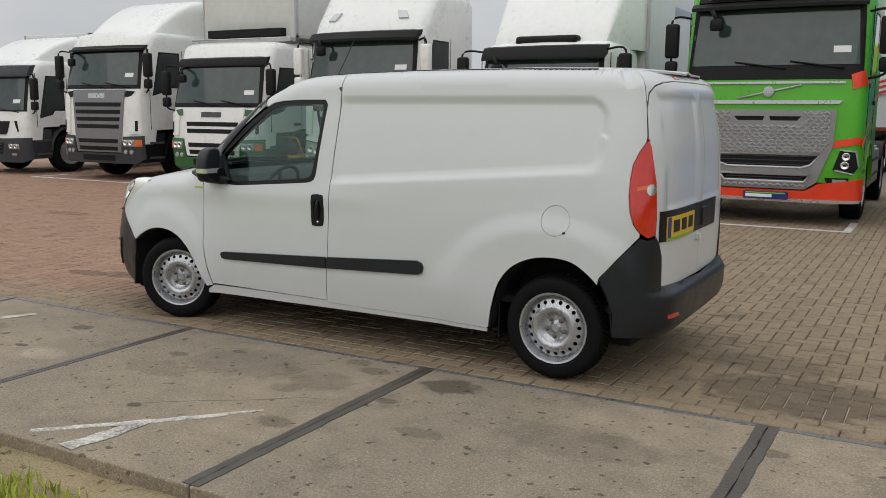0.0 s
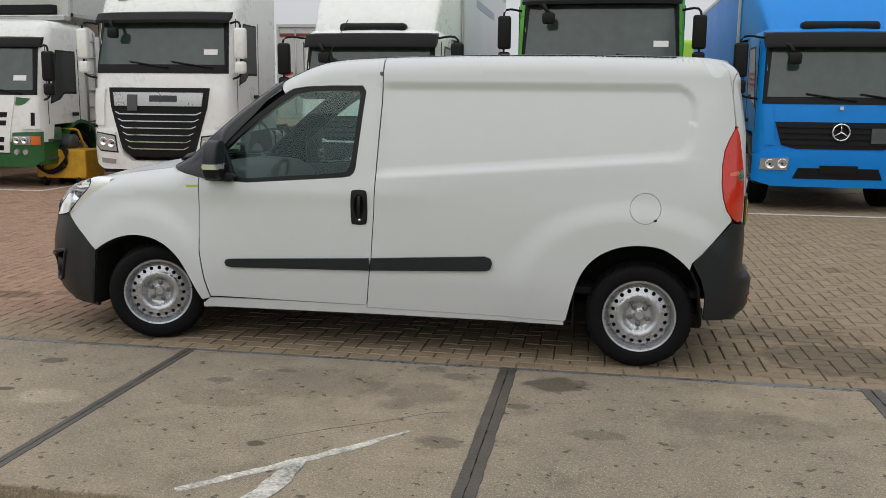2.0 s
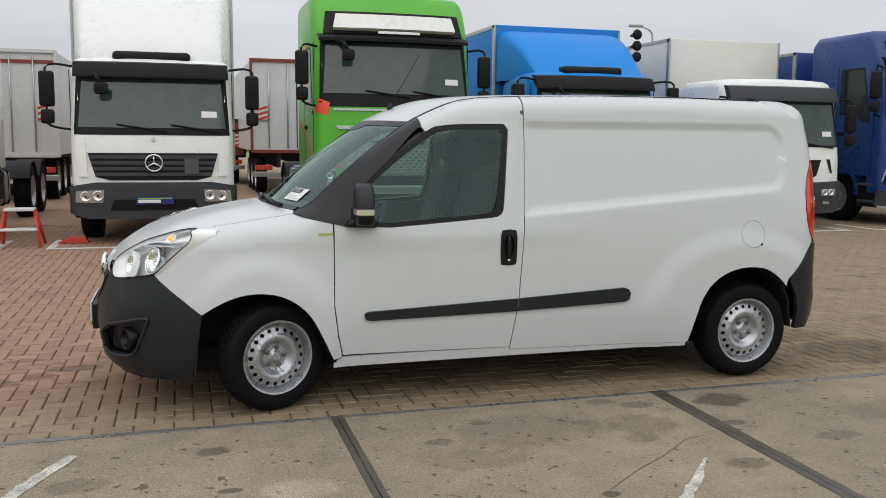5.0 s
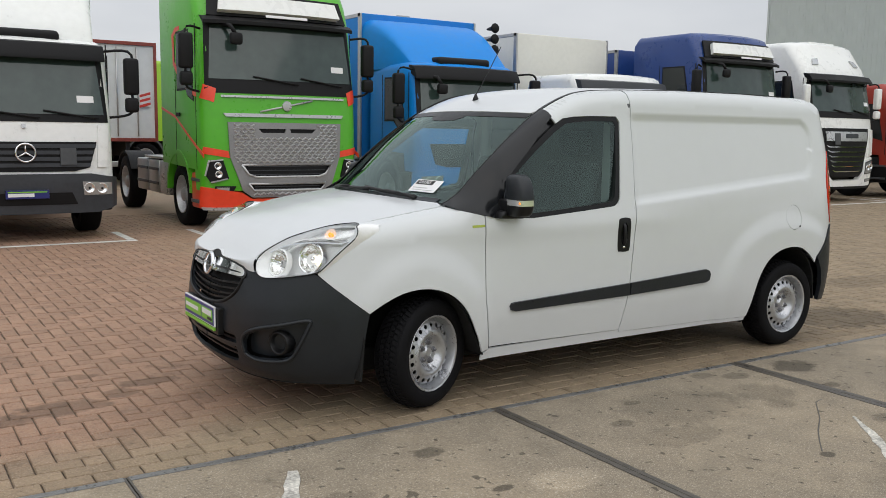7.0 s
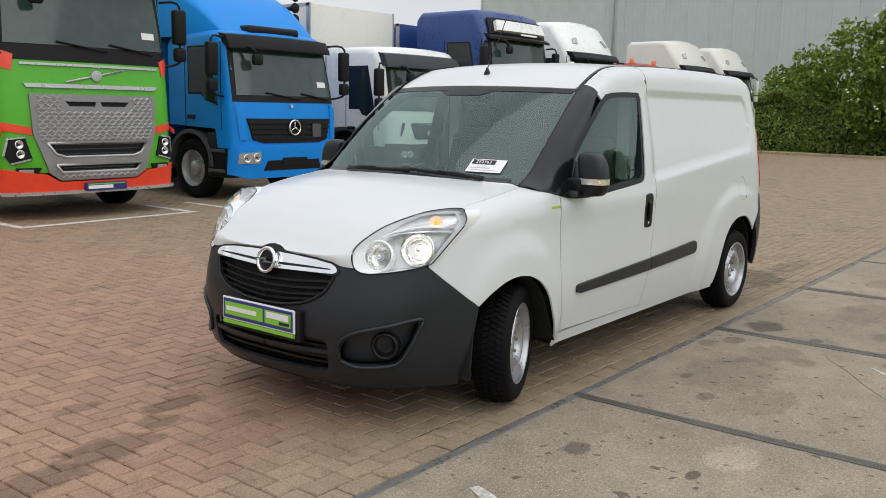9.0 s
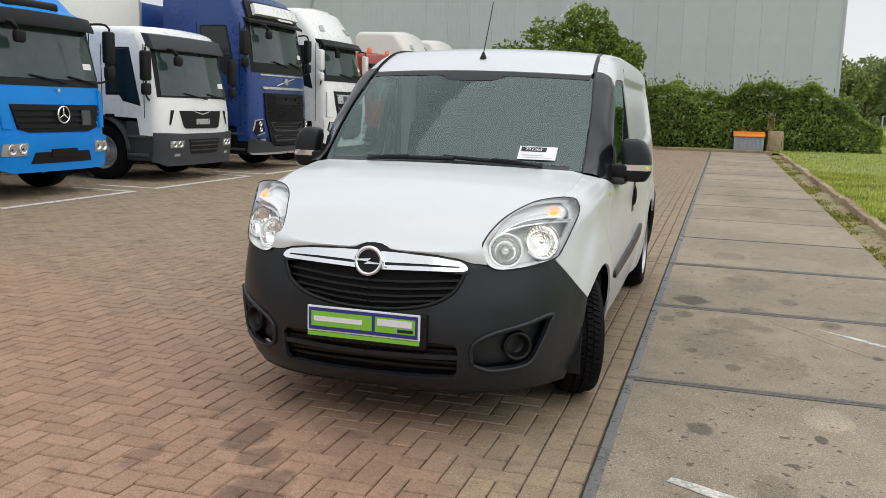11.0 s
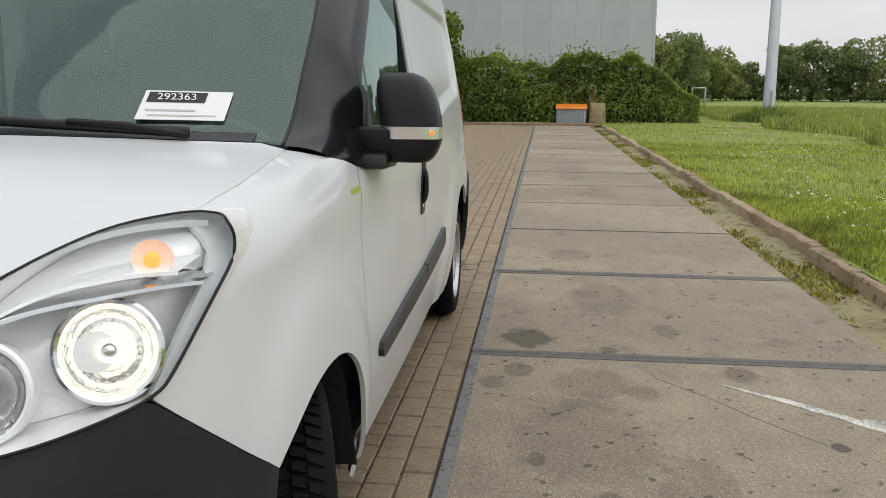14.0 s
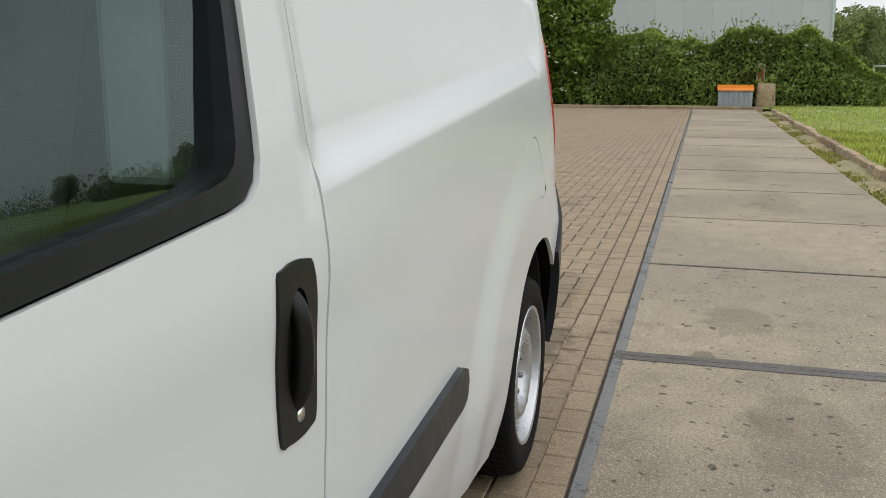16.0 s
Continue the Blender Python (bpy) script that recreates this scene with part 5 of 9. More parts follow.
# number plate with the dealer's boards as plain bars
plate = empty("number_plate_board", Matrix.Translation((0, 0, -0.033)))
plate.parent = van
PLB = mat("plate_blue", (0.03, 0.035, 0.22), 0.35)
PLG = mat("plate_green", (0.22, 0.55, 0.05), 0.35)
PLW = mat("plate_white", (0.8, 0.8, 0.82), 0.35)
px = -1.018
part("plate_carrier", box(px + 0.012, px + 0.05, -0.29, 0.275, 0.45, 0.60, 0.006), SOFTP, plate)
part("plate_panel", box(px, px + 0.01, -0.265, 0.265, 0.49, 0.605, 0.003), PLW, plate, "white edged dealer plate")
part("plate_field", box(px - 0.003, px + 0.005, -0.256, 0.256, 0.498, 0.597), PLB, plate)
part("plate_strip", box(px - 0.002, px + 0.008, -0.262, 0.262, 0.470, 0.488), PLG, plate)
part("plate_field", box(px - 0.005, px + 0.005, -0.045, 0.243, 0.515, 0.582), PLG, plate)
part("plate_field", box(px - 0.005, px + 0.005, -0.245, -0.06, 0.515, 0.582), PLG, plate)
part("plate_bar", box(px - 0.007, px + 0.005, 0.0, 0.23, 0.538, 0.560), PLW, plate)
part("plate_bar", box(px - 0.007, px + 0.005, -0.23, -0.072, 0.545, 0.575), PLW, plate)
part("plate_bar", box(px - 0.007, px + 0.005, -0.236, -0.165, 0.522, 0.536), INK, plate)

# ---- sides: rubbing strips, handles, sticker ----
for s in (1, -1):
    for name, o in (("rubbing_strip", [(0.521, 0.545), (0.531, 0.562), (0.56, 0.567), (1.462, 0.607), (1.468, 0.531), (0.56, 0.514), (0.531, 0.522)]),
                    ("rubbing_strip", [(1.478, 0.608), (2.18, 0.645), (2.214, 0.632), (2.226, 0.605), (2.216, 0.568), (2.185, 0.556), (1.472, 0.532)])):
        part(name, patch(shell, side_xz(o), off=0.016, flange=0.02, mirror=s > 0), BLACKP, van, "black plastic rubbing strip", 40)
    hn = part("door_handle", patch(shell, side_xz(HANDLE), [side_xz(ring(1.402, 0.925, 0.031, 0.072))], off=0.004, flange=0.012, mirror=s > 0, step=0.02), SOFTP, van, "black upright door handle", 40)
    part("handle_recess", patch(shell, side_xz(HANDLE), off=-0.022, flange=0, mirror=s > 0, step=0.02), DARK, hn, "", 40)
    yy = -s * 0.905
    grip = tube(spline([(1.402, yy + s * 0.012, 1.0), (1.402, yy - s * 0.012, 0.97), (1.402, yy - s * 0.018, 0.92), (1.402, yy - s * 0.012, 0.87), (1.402, yy + s * 0.012, 0.845)], 14), 0.013, 8)
    part("handle_grip", grip, SOFTP, hn, "", True)
    part("lock_barrel", lathe([(0.0, -0.012 * s), (0.009, -0.012 * s), (0.009, 0.005)], 14, Matrix.Translation((1.404, yy, 0.842))), CHROME, hn, "", True)
STICK = mat("yellow_green_sticker", (0.42, 0.5, 0.08), 0.4, vary=0.1, scale=60)
part("sticker", patch(shell, side_xz([(0.262, 1.012), (0.344, 1.014), (0.344, 1.028), (0.262, 1.026)]), off=0.0015, flange=0.001, step=0.03), STICK, van, "small yellow-green sticker on the fender")
part("fuel_flap_notch", patch(shell, side_xz([(3.165, 0.885), (3.18, 0.89), (3.178, 0.902), (3.16, 0.898)]), off=0.001, flange=0.001), SOFTP, van)

# ---- door mirrors ----
for s in (1, -1):
    # s = 1 is the side towards the concrete strip
    mi = empty("door_mirror", None)
    mi.parent = van
    y0 = -s
    part("mirror_foot", prism([(0.41, 1.062), (0.59, 1.056), (0.61, 1.085), (0.57, 1.115), (0.50, 1.12), (0.43, 1.10)], "y", y0 * 0.865, y0 * 0.95, 0.014), SOFTP, mi, "", 40)
    part("sail_panel", prism([(0.46, 1.08), (0.60, 1.07), (0.575, 1.13), (0.535, 1.255), (0.515, 1.27), (0.49, 1.2)], "y", y0 * 0.845, y0 * 0.882, 0.01), BLACKP, mi, "", 40)
    part("mirror_arm", box(0.452, 0.555, min(y0 * 0.86, y0 * 0.97), max(y0 * 0.86, y0 * 0.97), 1.098, 1.172, 0.012, 3), SOFTP, mi, "", 40)

    def housing(z0, z1, k0, k1, n=8):
        """A slab of the mirror's housing between two heights."""
        b2 = bmesh.new()
        rows = []
        for i in range(n + 1):
            f = i / n
            z = z0 + (z1 - z0) * f
            a = k0 + (k1 - k0) * f
            wy, dx = mirror_w(z)
            loop = []
            for j in range(24):
                t = 2 * math.pi * j / 24
                c, q = math.cos(t), math.sin(t)
                ex = 0.5
                loop.append(b2.verts.new((0.515 + dx * (abs(c) ** ex) * (1 if c > 0 else -1) * (0.62 if c > 0 else 1), y0 * (1.002 + mirror_o(z)) + wy * (abs(q) ** ex) * (1 if q > 0 else -1), z)))
            rows.append(loop)
        for r0, r1 in zip(rows, rows[1:]):
            for j in range(24):
                b2.faces.new((r0[j], r0[(j + 1) % 24], r1[(j + 1) % 24], r1[j]))
        b2.faces.new(rows[0][::-1])
        b2.faces.new(rows[-1])
        bmesh.ops.recalc_face_normals(b2, faces=b2.faces[:])
        return b2

    def mirror_w(z):
        f = (z - 1.078) / 0.234
        top_ = max(0.0, 1 - max(0, (f - 0.55) / 0.45) ** 2.6) ** 0.5
        low_ = max(0.0, 1 - max(0, (0.30 - f) / 0.30) ** 2.4) ** 0.6
        k = min(0.42 + 0.58 * top_, 0.72 + 0.28 * low_)
        return 0.081 * k, 0.066 * (0.4 + 0.6 * k)

    def mirror_o(z):
        return -0.03 * max(0, (z - 1.16) / 0.15) ** 1.5 - 0.012 * max(0, (1.14 - z) / 0.06)

    part("mirror_cap", housing(1.172, 1.312, 1, 1, 12), BLACKP, mi, "black upper mirror shell", 50)
    part("mirror_base", housing(1.078, 1.140, 1, 1, 6), SOFTP, mi, "", 50)
    part("mirror_lamp", housing(1.140, 1.172, 1, 1, 2), mat("mirror_lamp_clear", (0.88, 0.89, 0.90), 0.08, metal=0.7, bump=0.15, bscale=14), mi, "clear indicator strip in the mirror", 50)
    part("mirror_indicator", lathe([(0.0, -0.010), (0.010, -0.008), (0.013, 0.0), (0.0, 0.01)], 16, Matrix.Translation((0.464, y0 * 1.060, 1.156)) @ Euler((0, 0, radians(-90 + y0 * -35))).to_matrix().to_4x4()), AMBER, mi, "lit amber side indicator", True)
    part("mirror_glass", box(0.532, 0.548, min(y0 * 0.95, y0 * 1.04), max(y0 * 0.95, y0 * 1.04), 1.115, 1.245, 0.003), CHROME, mi)

# ---- aerial, wipers, paper label ----
av = top(0.88, 0)
aer = part("aerial_foot", lathe([(0.022, 0.0), (0.02, 0.012), (0.012, 0.03), (0.006, 0.045), (0.0, 0.046)], 16, Matrix.Translation(av - Vector((0, 0, 0.005))) @ Euler((radians(90), 0, 0)).to_matrix().to_4x4()), SOFTP, van, "short roof aerial", True)
part("aerial_rod", tube([av + Vector((0, 0, 0.03)), av + Vector((0.1, 0, 0.19)), av + Vector((0.2, 0, 0.36))], 0.003, 6), SOFTP, aer, "", True)


def on_shield(y, up):
    """A place on the windscreen, up metres above the cowl along the glass."""
    x = cowl_x(y) + up * 0.72
    return top(x, y)


for ya, yb, ua, ub, pv in ((-0.08, 0.42, 0.055, 0.03, 0.25), (-0.55, -0.02, 0.02, 0.075, -0.28)):
    blade = [on_shield(ya + (yb - ya) * k / 8, ua + (ub - ua) * k / 8) + Vector((-0.014, 0, 0.014)) for k in range(9)]
    wp = part("wiper_blade", tube(blade, 0.012, 6), SOFTP, van, "black wiper at rest", True)
    mid = blade[4]
    piv = on_shield(yb if pv > 0 else ya, 0.0) + Vector((-0.01, 0, 0.012))
    part("wiper_arm", tube([piv, (piv + mid) / 2 + Vector((-0.01, 0, 0.012)), mid + Vector((-0.006, 0, 0.008))], 0.009, 6), SOFTP, wp, "", True)


def shield_patch(y0, y1, a0, a1, off):
    def fn(p, q):
        return on_shield(p, q)
    return patch(fn, [(y0, a0), (y1, a0), (y1, a1), (y0, a1)], off=off, flange=0, step=0.04)


lab = part("paper_label", shield_patch(-0.60, -0.405, 0.099, 0.204, -0.003), WHITEP, van, "white paper stock label on the windscreen")
part("label_block", shield_patch(-0.545, -0.415, 0.162, 0.198, -0.0042), INK, lab)
part("label_bar", shield_patch(-0.53, -0.42, 0.130, 0.137, -0.0042), mat("pale_print", (0.5, 0.5, 0.5), 0.6), lab)
part("label_bar", shield_patch(-0.58, -0.43, 0.112, 0.117, -0.0042), MATS["pale_print"], lab)
fc = bpy.data.curves.new("label_number", "FONT")
fc.body, fc.size, fc.align_x, fc.align_y = "292363", 0.031, "CENTER", "CENTER"
fc.materials.append(WHITEP)
pc = on_shield(-0.48, 0.180)
e1, e2 = (on_shield(-0.49, 0.180) - pc).normalized(), (on_shield(-0.48, 0.19) - pc).normalized()
nn = e1.cross(e2).normalized()
if nn.x > 0:
    nn = -nn
e2 = nn.cross(e1).normalized()
if e2.z < 0:
    e1, e2 = e1, -e2
fo = new("label_number", fc)
fo.matrix_basis = Matrix(((e1.x, e2.x, nn.x, pc.x), (e1.y, e2.y, nn.y, pc.y), (e1.z, e2.z, nn.z, pc.z), (0, 0, 0, 1))) @ Matrix.Translation((0, 0, 0.0056))
fo.parent = lab

# ---- tail ----
def ru(points):
    return [(uyr(y, z), z) for y, z in points]


tail_lamp = [(ux(x, z), z) for x, z in [(3.617, 1.435)] + TAIL + [(3.637, 0.89)]] + ru([(0.80, 0.905), (0.792, 1.0), (0.79, 1.2), (0.795, 1.40), (0.80, 1.44)])
for s in (1, -1):
    tl = part("tail_lamp", patch(shell, tail_lamp, off=0.006, flange=0.02, mirror=s > 0, step=0.03), REDL, van, "tall red tail lamp", 40)
    part("tail_lamp_window", patch(shell, [(u, z) for u, z in ring(uyr(0.82, 1.16), 1.16, 0.024, 0.032)], off=0.01, flange=0.006, mirror=s > 0, step=0.02), REFL, tl, "clear reversing lamp", 40)
    part("tail_lamp_band", patch(shell, side_xz([(3.575, 1.175), (3.64, 1.19), (3.64, 1.165), (3.572, 1.155)]), off=0.009, flange=0.004, mirror=s > 0, step=0.03), mat("orange_red_lamp", (0.80, 0.13, 0.02), 0.1, coat=1.0), tl, "", 40)
rb = side_xz([(3.395, 0.65), (3.604, 0.888)]) + side_xz([(3.637, 0.876)]) + ru([(0.80, 0.885), (0.775, 0.86), (0.745, 0.78), (0.725, 0.60)]) + [(UF + US + UR, 0.575), (UF + US + UR, 0.3)] + ru([(0.6, 0.3), (0.75, 0.3)]) + side_xz([(3.60, 0.315), (3.47, 0.315), (3.475, 0.45), (3.445, 0.56)])


def bumper_skin(u, z):
    """The rear bumper: the body's skin swelling into a rounded step round the tail."""
    c, e = shell(u, z), shell(u - 0.01, z)
    d = Vector((c.y - e.y, e.x - c.x, 0))
    d = d.normalized() if d.length > 1e-9 else Vector((-1, 0, 0))
    if d.x < 0:
        d = -d
    f = sstep(uyr(0.85, 0.5), uyr(0.64, 0.5), u)
    return c + d * (0.008 + 0.055 * f * sstep(0.60, 0.53, z) * sstep(0.29, 0.38, z))


rbo = part("rear_bumper", patch(bumper_skin, rb, off=0.004, flange=0.03, both=True), BLACKP, van, "black grained plastic rear bumper", 40)
for s in (1, -1):
    part("rear_reflector", patch(bumper_skin, ru([(0.70, 0.44), (0.58, 0.44), (0.58, 0.415), (0.70, 0.415)]), off=0.007, flange=0.006, mirror=s > 0), REDL, rbo, "", 40)
rd = ru([(0.795, 1.44), (0.79, 1.2), (0.787, 1.0), (0.79, 0.9), (0.765, 0.86), (0.735, 0.78), (0.716, 0.59)]) + [(UF + US + UR - 0.002, 0.575), (UF + US + UR - 0.002, 1.765)] + ru([(0.45, 1.762), (0.62, 1.75), (0.70, 1.73), (0.74, 1.69)]) + [(CU + 0.005, 1.60)]


def dished(u, z):
    c = shell(u, z)
    e = max(abs(abs(c.y) - 0.37) / 0.33, abs(z - 1.36) / 0.34)
    return c + Vector((-0.014 * (1 - sstep(0.86, 1.0, e)), 0, 0))


mirror_pair("rear_door", dished, rd, PAINT, van, label="white rear wing door")
TE = UF + US + UR
edge_u = np.linspace(CU + 0.004, TE, 12)
part("tail_roof_edge", patch(shell, [(CU + 0.004, 1.64)] + ru([(0.743, 1.698), (0.70, 1.737), (0.62, 1.757), (0.45, 1.769)]) + [(TE, 1.772)] + [(u, shoulder(shell(u, 1.82).x)) for u in edge_u[::-1]], off=0, flange=0.01, both=True, step=0.025), PAINT, van, "", 40)
part("high_brake_lamp", patch(shell, ru([(0.37, 1.778), (0.27, 1.781), (0.27, 1.797), (0.37, 1.794)]), off=0.004, flange=0.006, step=0.03), REDL, van, "small red brake lamp above the doors")


def tail_panel(name, y0, y1, z0, z1, off, material, parent, label=""):
    """A thin panel laid on the tail, between two distances from the middle on the side of the concrete strip."""
    n = 10
    o = ru([(y0 + (y1 - y0) * k / n, z0) for k in range(n + 1)]) + ru([(y1 + (y0 - y1) * k / n, z1) for k in range(n + 1)])
    return part(name, patch(shell, o, off=off, flange=0.012, step=0.03), material, parent, label, 40)


rp = tail_panel("rear_plate_recess", 0.765, 0.002, 0.86, 1.035, 0.006, SOFTP, van, "black panel behind the number plate")
part("rear_plate_recess", patch(shell, ru([(0.002, 0.86), (0.2, 0.86), (0.40, 0.86), (0.40, 1.035), (0.2, 1.035), (0.002, 1.035)]), off=0.006, flange=0.012, step=0.03, mirror=True), SOFTP, van, "", 40)
tail_panel("rear_plate", 0.70, 0.20, 0.878, 0.998, 0.012, mat("yellow_plate", (0.75, 0.5, 0.02), 0.4), rp, "yellow number plate")
tail_panel("rear_plate_edge", 0.70, 0.20, 0.862, 0.876, 0.011, PLG, rp)
tail_panel("rear_plate_strip", 0.695, 0.655, 0.88, 0.996, 0.0135, PLB, rp)
for k in range(3):
    tail_panel("plate_bar", 0.62 - 0.14 * k, 0.52 - 0.14 * k, 0.905, 0.975, 0.0135, INK, rp)
part("rear_handle", box(3.72, 3.742, 0.0, 0.14, 0.88, 1.0, 0.01), SOFTP, rp)
part("rear_bumper_stop", box(3.72, 3.745, -0.10, -0.02, 0.80, 0.84, 0.006), mat("pale_grey_plastic", (0.6, 0.6, 0.6), 0.5), van)

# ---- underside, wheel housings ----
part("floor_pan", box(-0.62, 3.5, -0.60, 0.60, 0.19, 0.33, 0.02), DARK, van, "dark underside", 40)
# a wider slab added to deepen the shade under the van
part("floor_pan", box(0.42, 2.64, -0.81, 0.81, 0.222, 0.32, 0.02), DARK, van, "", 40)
# plain near-black block that fills the engine bay with painted shade
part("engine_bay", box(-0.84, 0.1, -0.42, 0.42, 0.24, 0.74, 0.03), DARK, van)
for pts, x0 in ((ARCH_F, -0.05), (ARCH_R, 3.06)):
    cx, cz = (0.0, 0.33) if x0 < 1 else (3.08, 0.33)
    o = smooth_poly([(x, z) for x, z in pts], 3, False)
    if x0 > 1:
        o = o + [(3.44, 0.5), (3.46, 0.32)]
    else:
        o = [(-0.43, 0.22), (-0.41, 0.45)] + o
    o = [(cx + (x - cx) * 0.985, cz + (z - cz) * 0.985) for x, z in o]
    big = [(cx + (x - cx) * 1.03, cz + (z - cz) * 1.03 + 0.003) for x, z in o]
    for s in (1, -1):
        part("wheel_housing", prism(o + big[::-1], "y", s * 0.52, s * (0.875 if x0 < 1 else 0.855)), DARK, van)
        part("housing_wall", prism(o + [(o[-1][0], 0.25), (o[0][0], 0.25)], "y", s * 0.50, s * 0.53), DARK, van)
for s in (1, -1):
    part("mud_flap", box(2.705, 2.718, min(s * 0.60, s * 0.80), max(s * 0.60, s * 0.80), 0.20, 0.42, 0.005), SOFTP, van, "black rubber mud flap")

# ---- wheels ----
def wheel_parts(parent_thing, m):
    """A steel wheel, face towards its own -y, axle at the origin."""
    wheel = empty("wheel", m)
    wheel.parent = parent_thing
    R, RR = 0.316, 0.212
    ty = lathe([(RR - 0.004, -0.082), (RR + 0.004, -0.094), (0.245, -0.101), (0.275, -0.100), (0.295, -0.092), (0.303, -0.076), (R - 0.013, -0.055), (R - 0.011, 0.0), (R - 0.013, 0.055), (0.303, 0.076), (0.29, 0.092), (0.25, 0.10), (RR, 0.08)], 56)
    tyre = part("tyre", ty, RUBBER, wheel, "black winter tyre with deep tread", 50)
    tb = bmesh.new()
    nblk = 64
    for k in range(nblk):
        a = 2 * math.pi * k / nblk
        for side in (-1, 1):
            for j, (d0, d1) in enumerate(((0.006, 0.034), (0.04, 0.076))):
                sk = 0.045 * (1 if j == 0 else 1.6)
                vs = []
                for rr_, w_ in ((0.309 if j else 0.311, 1.0), (R + (0.002 if j == 0 else -0.002), 0.86)):
                    for d, da in ((d0, -1), (d1, -1), (d1, 1), (d0, 1)):
                        ang = a + da * 0.036 * w_ + sk * (d / 0.06) + (0.049 if side > 0 else 0)
                        rad = rr_ - (0.008 if d == d1 and j == 1 else 0)
                        vs.append(tb.verts.new((rad * math.cos(ang), side * d, rad * math.sin(ang))))
                lo, hi = vs[:4], vs[4:]
                tb.faces.new(hi)
                for q in range(4):
                    tb.faces.new((lo[q], lo[(q + 1) % 4], hi[(q + 1) % 4], hi[q]))
    bmesh.ops.recalc_face_normals(tb, faces=tb.faces[:])
    tagged(part("tread", tb, RUBBER, tyre), kind="stuff")
    rim = part("rim", lathe([(RR + 0.001, -0.078), (RR + 0.006, -0.09), (RR + 0.002, -0.097), (RR - 0.008, -0.094), (RR - 0.014, -0.08), (RR - 0.018, -0.05), (RR - 0.03, 0.0), (RR - 0.02, 0.07)], 56), SILVER, wheel, "silver steel wheel rim", 50)
    prof = smooth_table([(0.0, -0.055), (0.03, -0.058), (0.036, -0.046), (0.072, -0.044), (0.086, -0.058), (0.10, -0.078), (0.112, -0.084), (0.128, -0.084), (0.136, -0.074), (0.165, -0.064), (0.178, -0.058), (0.184, -0.038), (0.2, -0.03)], 0, 0.21, 260, 1)

    def face(p, q):
        r = math.hypot(p, q)
        return Vector((p, prof(r), q))
    holes = [ring(0.158 * math.cos(2 * math.pi * (k + 0.5) / 20), 0.158 * math.sin(2 * math.pi * (k + 0.5) / 20), 0.0125, 0.0125, 10) for k in range(20)]
    holes += [ring(0.0, 0.0, 0.028, None, 20)]
    part("wheel_disc", patch(face, ring(0, 0, 0.2, None, 56), holes, step=0.014, flange=0.004), SILVER, rim, "", 40)
    part("hub_cap", lathe([(0.0, -0.058), (0.022, -0.058), (0.029, -0.052), (0.029, -0.03)], 24), SILVER, rim, "", 40)
    for k in range(5):
        a = 2 * math.pi * (k + 0.25) / 5
        mm = Matrix.Translation((0.055 * math.cos(a), -0.052, 0.055 * math.sin(a)))
        part("wheel_bolt", lathe([(0.0, -0.016), (0.006, -0.016), (0.0095, -0.012), (0.0095, 0.0), (0.017, 0.002), (0.017, 0.012)], 10, mm), STEEL, rim, "", 40)
    part("brake_drum", lathe([(0.0, -0.03), (0.16, -0.03), (0.165, 0.03), (0.0, 0.06)], 32), DARK, wheel, "", 40)
    return wheel


w1 = wheel_parts(van, pose(0.0, -0.775, 0.316, 0, 12, 20))
for m in (pose(3.105, -0.785, 0.316, 0, 40, 0), pose(0.0, 0.775, 0.316, 0, 12, 196), pose(3.105, 0.785, 0.316, 0, 0, 180)):
    copy = copy_thing(w1, m)
    copy.parent = van

# ---- cabin ----
cab = empty("cabin_interior", None)
cab.parent = van
part("dashboard", prism([(0.02, 1.09), (0.12, 1.12), (0.42, 1.10), (0.56, 1.04), (0.6, 0.95), (0.56, 0.8), (0.42, 0.7), (0.02, 0.7)], "y", -0.80, 0.80, 0.03), TRIM, cab, "dark grey dashboard", 40)
part("cabin_floor", box(0.45, 1.5, -0.82, 0.82, 0.34, 0.42), TRIM, cab)
part("bulkhead", box(1.50, 1.53, -0.79, 0.79, 0.42, 1.74, 0.01), mat("bulkhead_grey", (0.11, 0.115, 0.12), 0.7, vary=0.1, scale=4), cab, "grey cargo bulkhead")
part("headliner", patch(top, [(x, -top_half(x) + 0.05) for x in np.linspace(0.9, 1.5, 10)] + [(x, top_half(x) - 0.05) for x in np.linspace(1.5, 0.9, 10)], off=-0.05, flange=0.0, step=0.08), mat("pale_headliner", (0.35, 0.35, 0.34), 0.9, vary=0.05, scale=9), cab)
for s in (1, -1):
    part("door_card", prism([(0.42, 0.45), (1.48, 0.45), (1.48, 1.10), (1.2, 1.09), (0.42, 1.05)], "y", s * 0.80, s * 0.84, 0.01), TRIM, cab)
for y0 in (-0.40, 0.40):
    seat = empty("seat", Matrix.Translation((0, y0, 0)))
    seat.parent = cab
    part("seat_cushion", box(0.72, 1.25, -0.25, 0.25, 0.6, 0.78, 0.06, 3), CLOTH, seat, "", 60)
    bk = prism([(1.18, 0.74), (1.30, 0.74), (1.46, 1.32), (1.42, 1.37), (1.35, 1.36)], "y", -0.24, 0.24, 0.04, seg=3)
    part("seat_back", bk, CLOTH, seat, "", 60)
    part("headrest", box(1.37, 1.47, -0.13, 0.13, 1.40, 1.57, 0.04, 3), CLOTH, seat, "", 60)
    part("seat_base", box(0.8, 1.25, -0.2, 0.2, 0.42, 0.6), TRIM, seat)
sw = Matrix.Translation((0.66, -0.40, 1.0)) @ Euler((0, radians(-62), 0)).to_matrix().to_4x4() @ Euler((radians(90), 0, 0)).to_matrix().to_4x4()
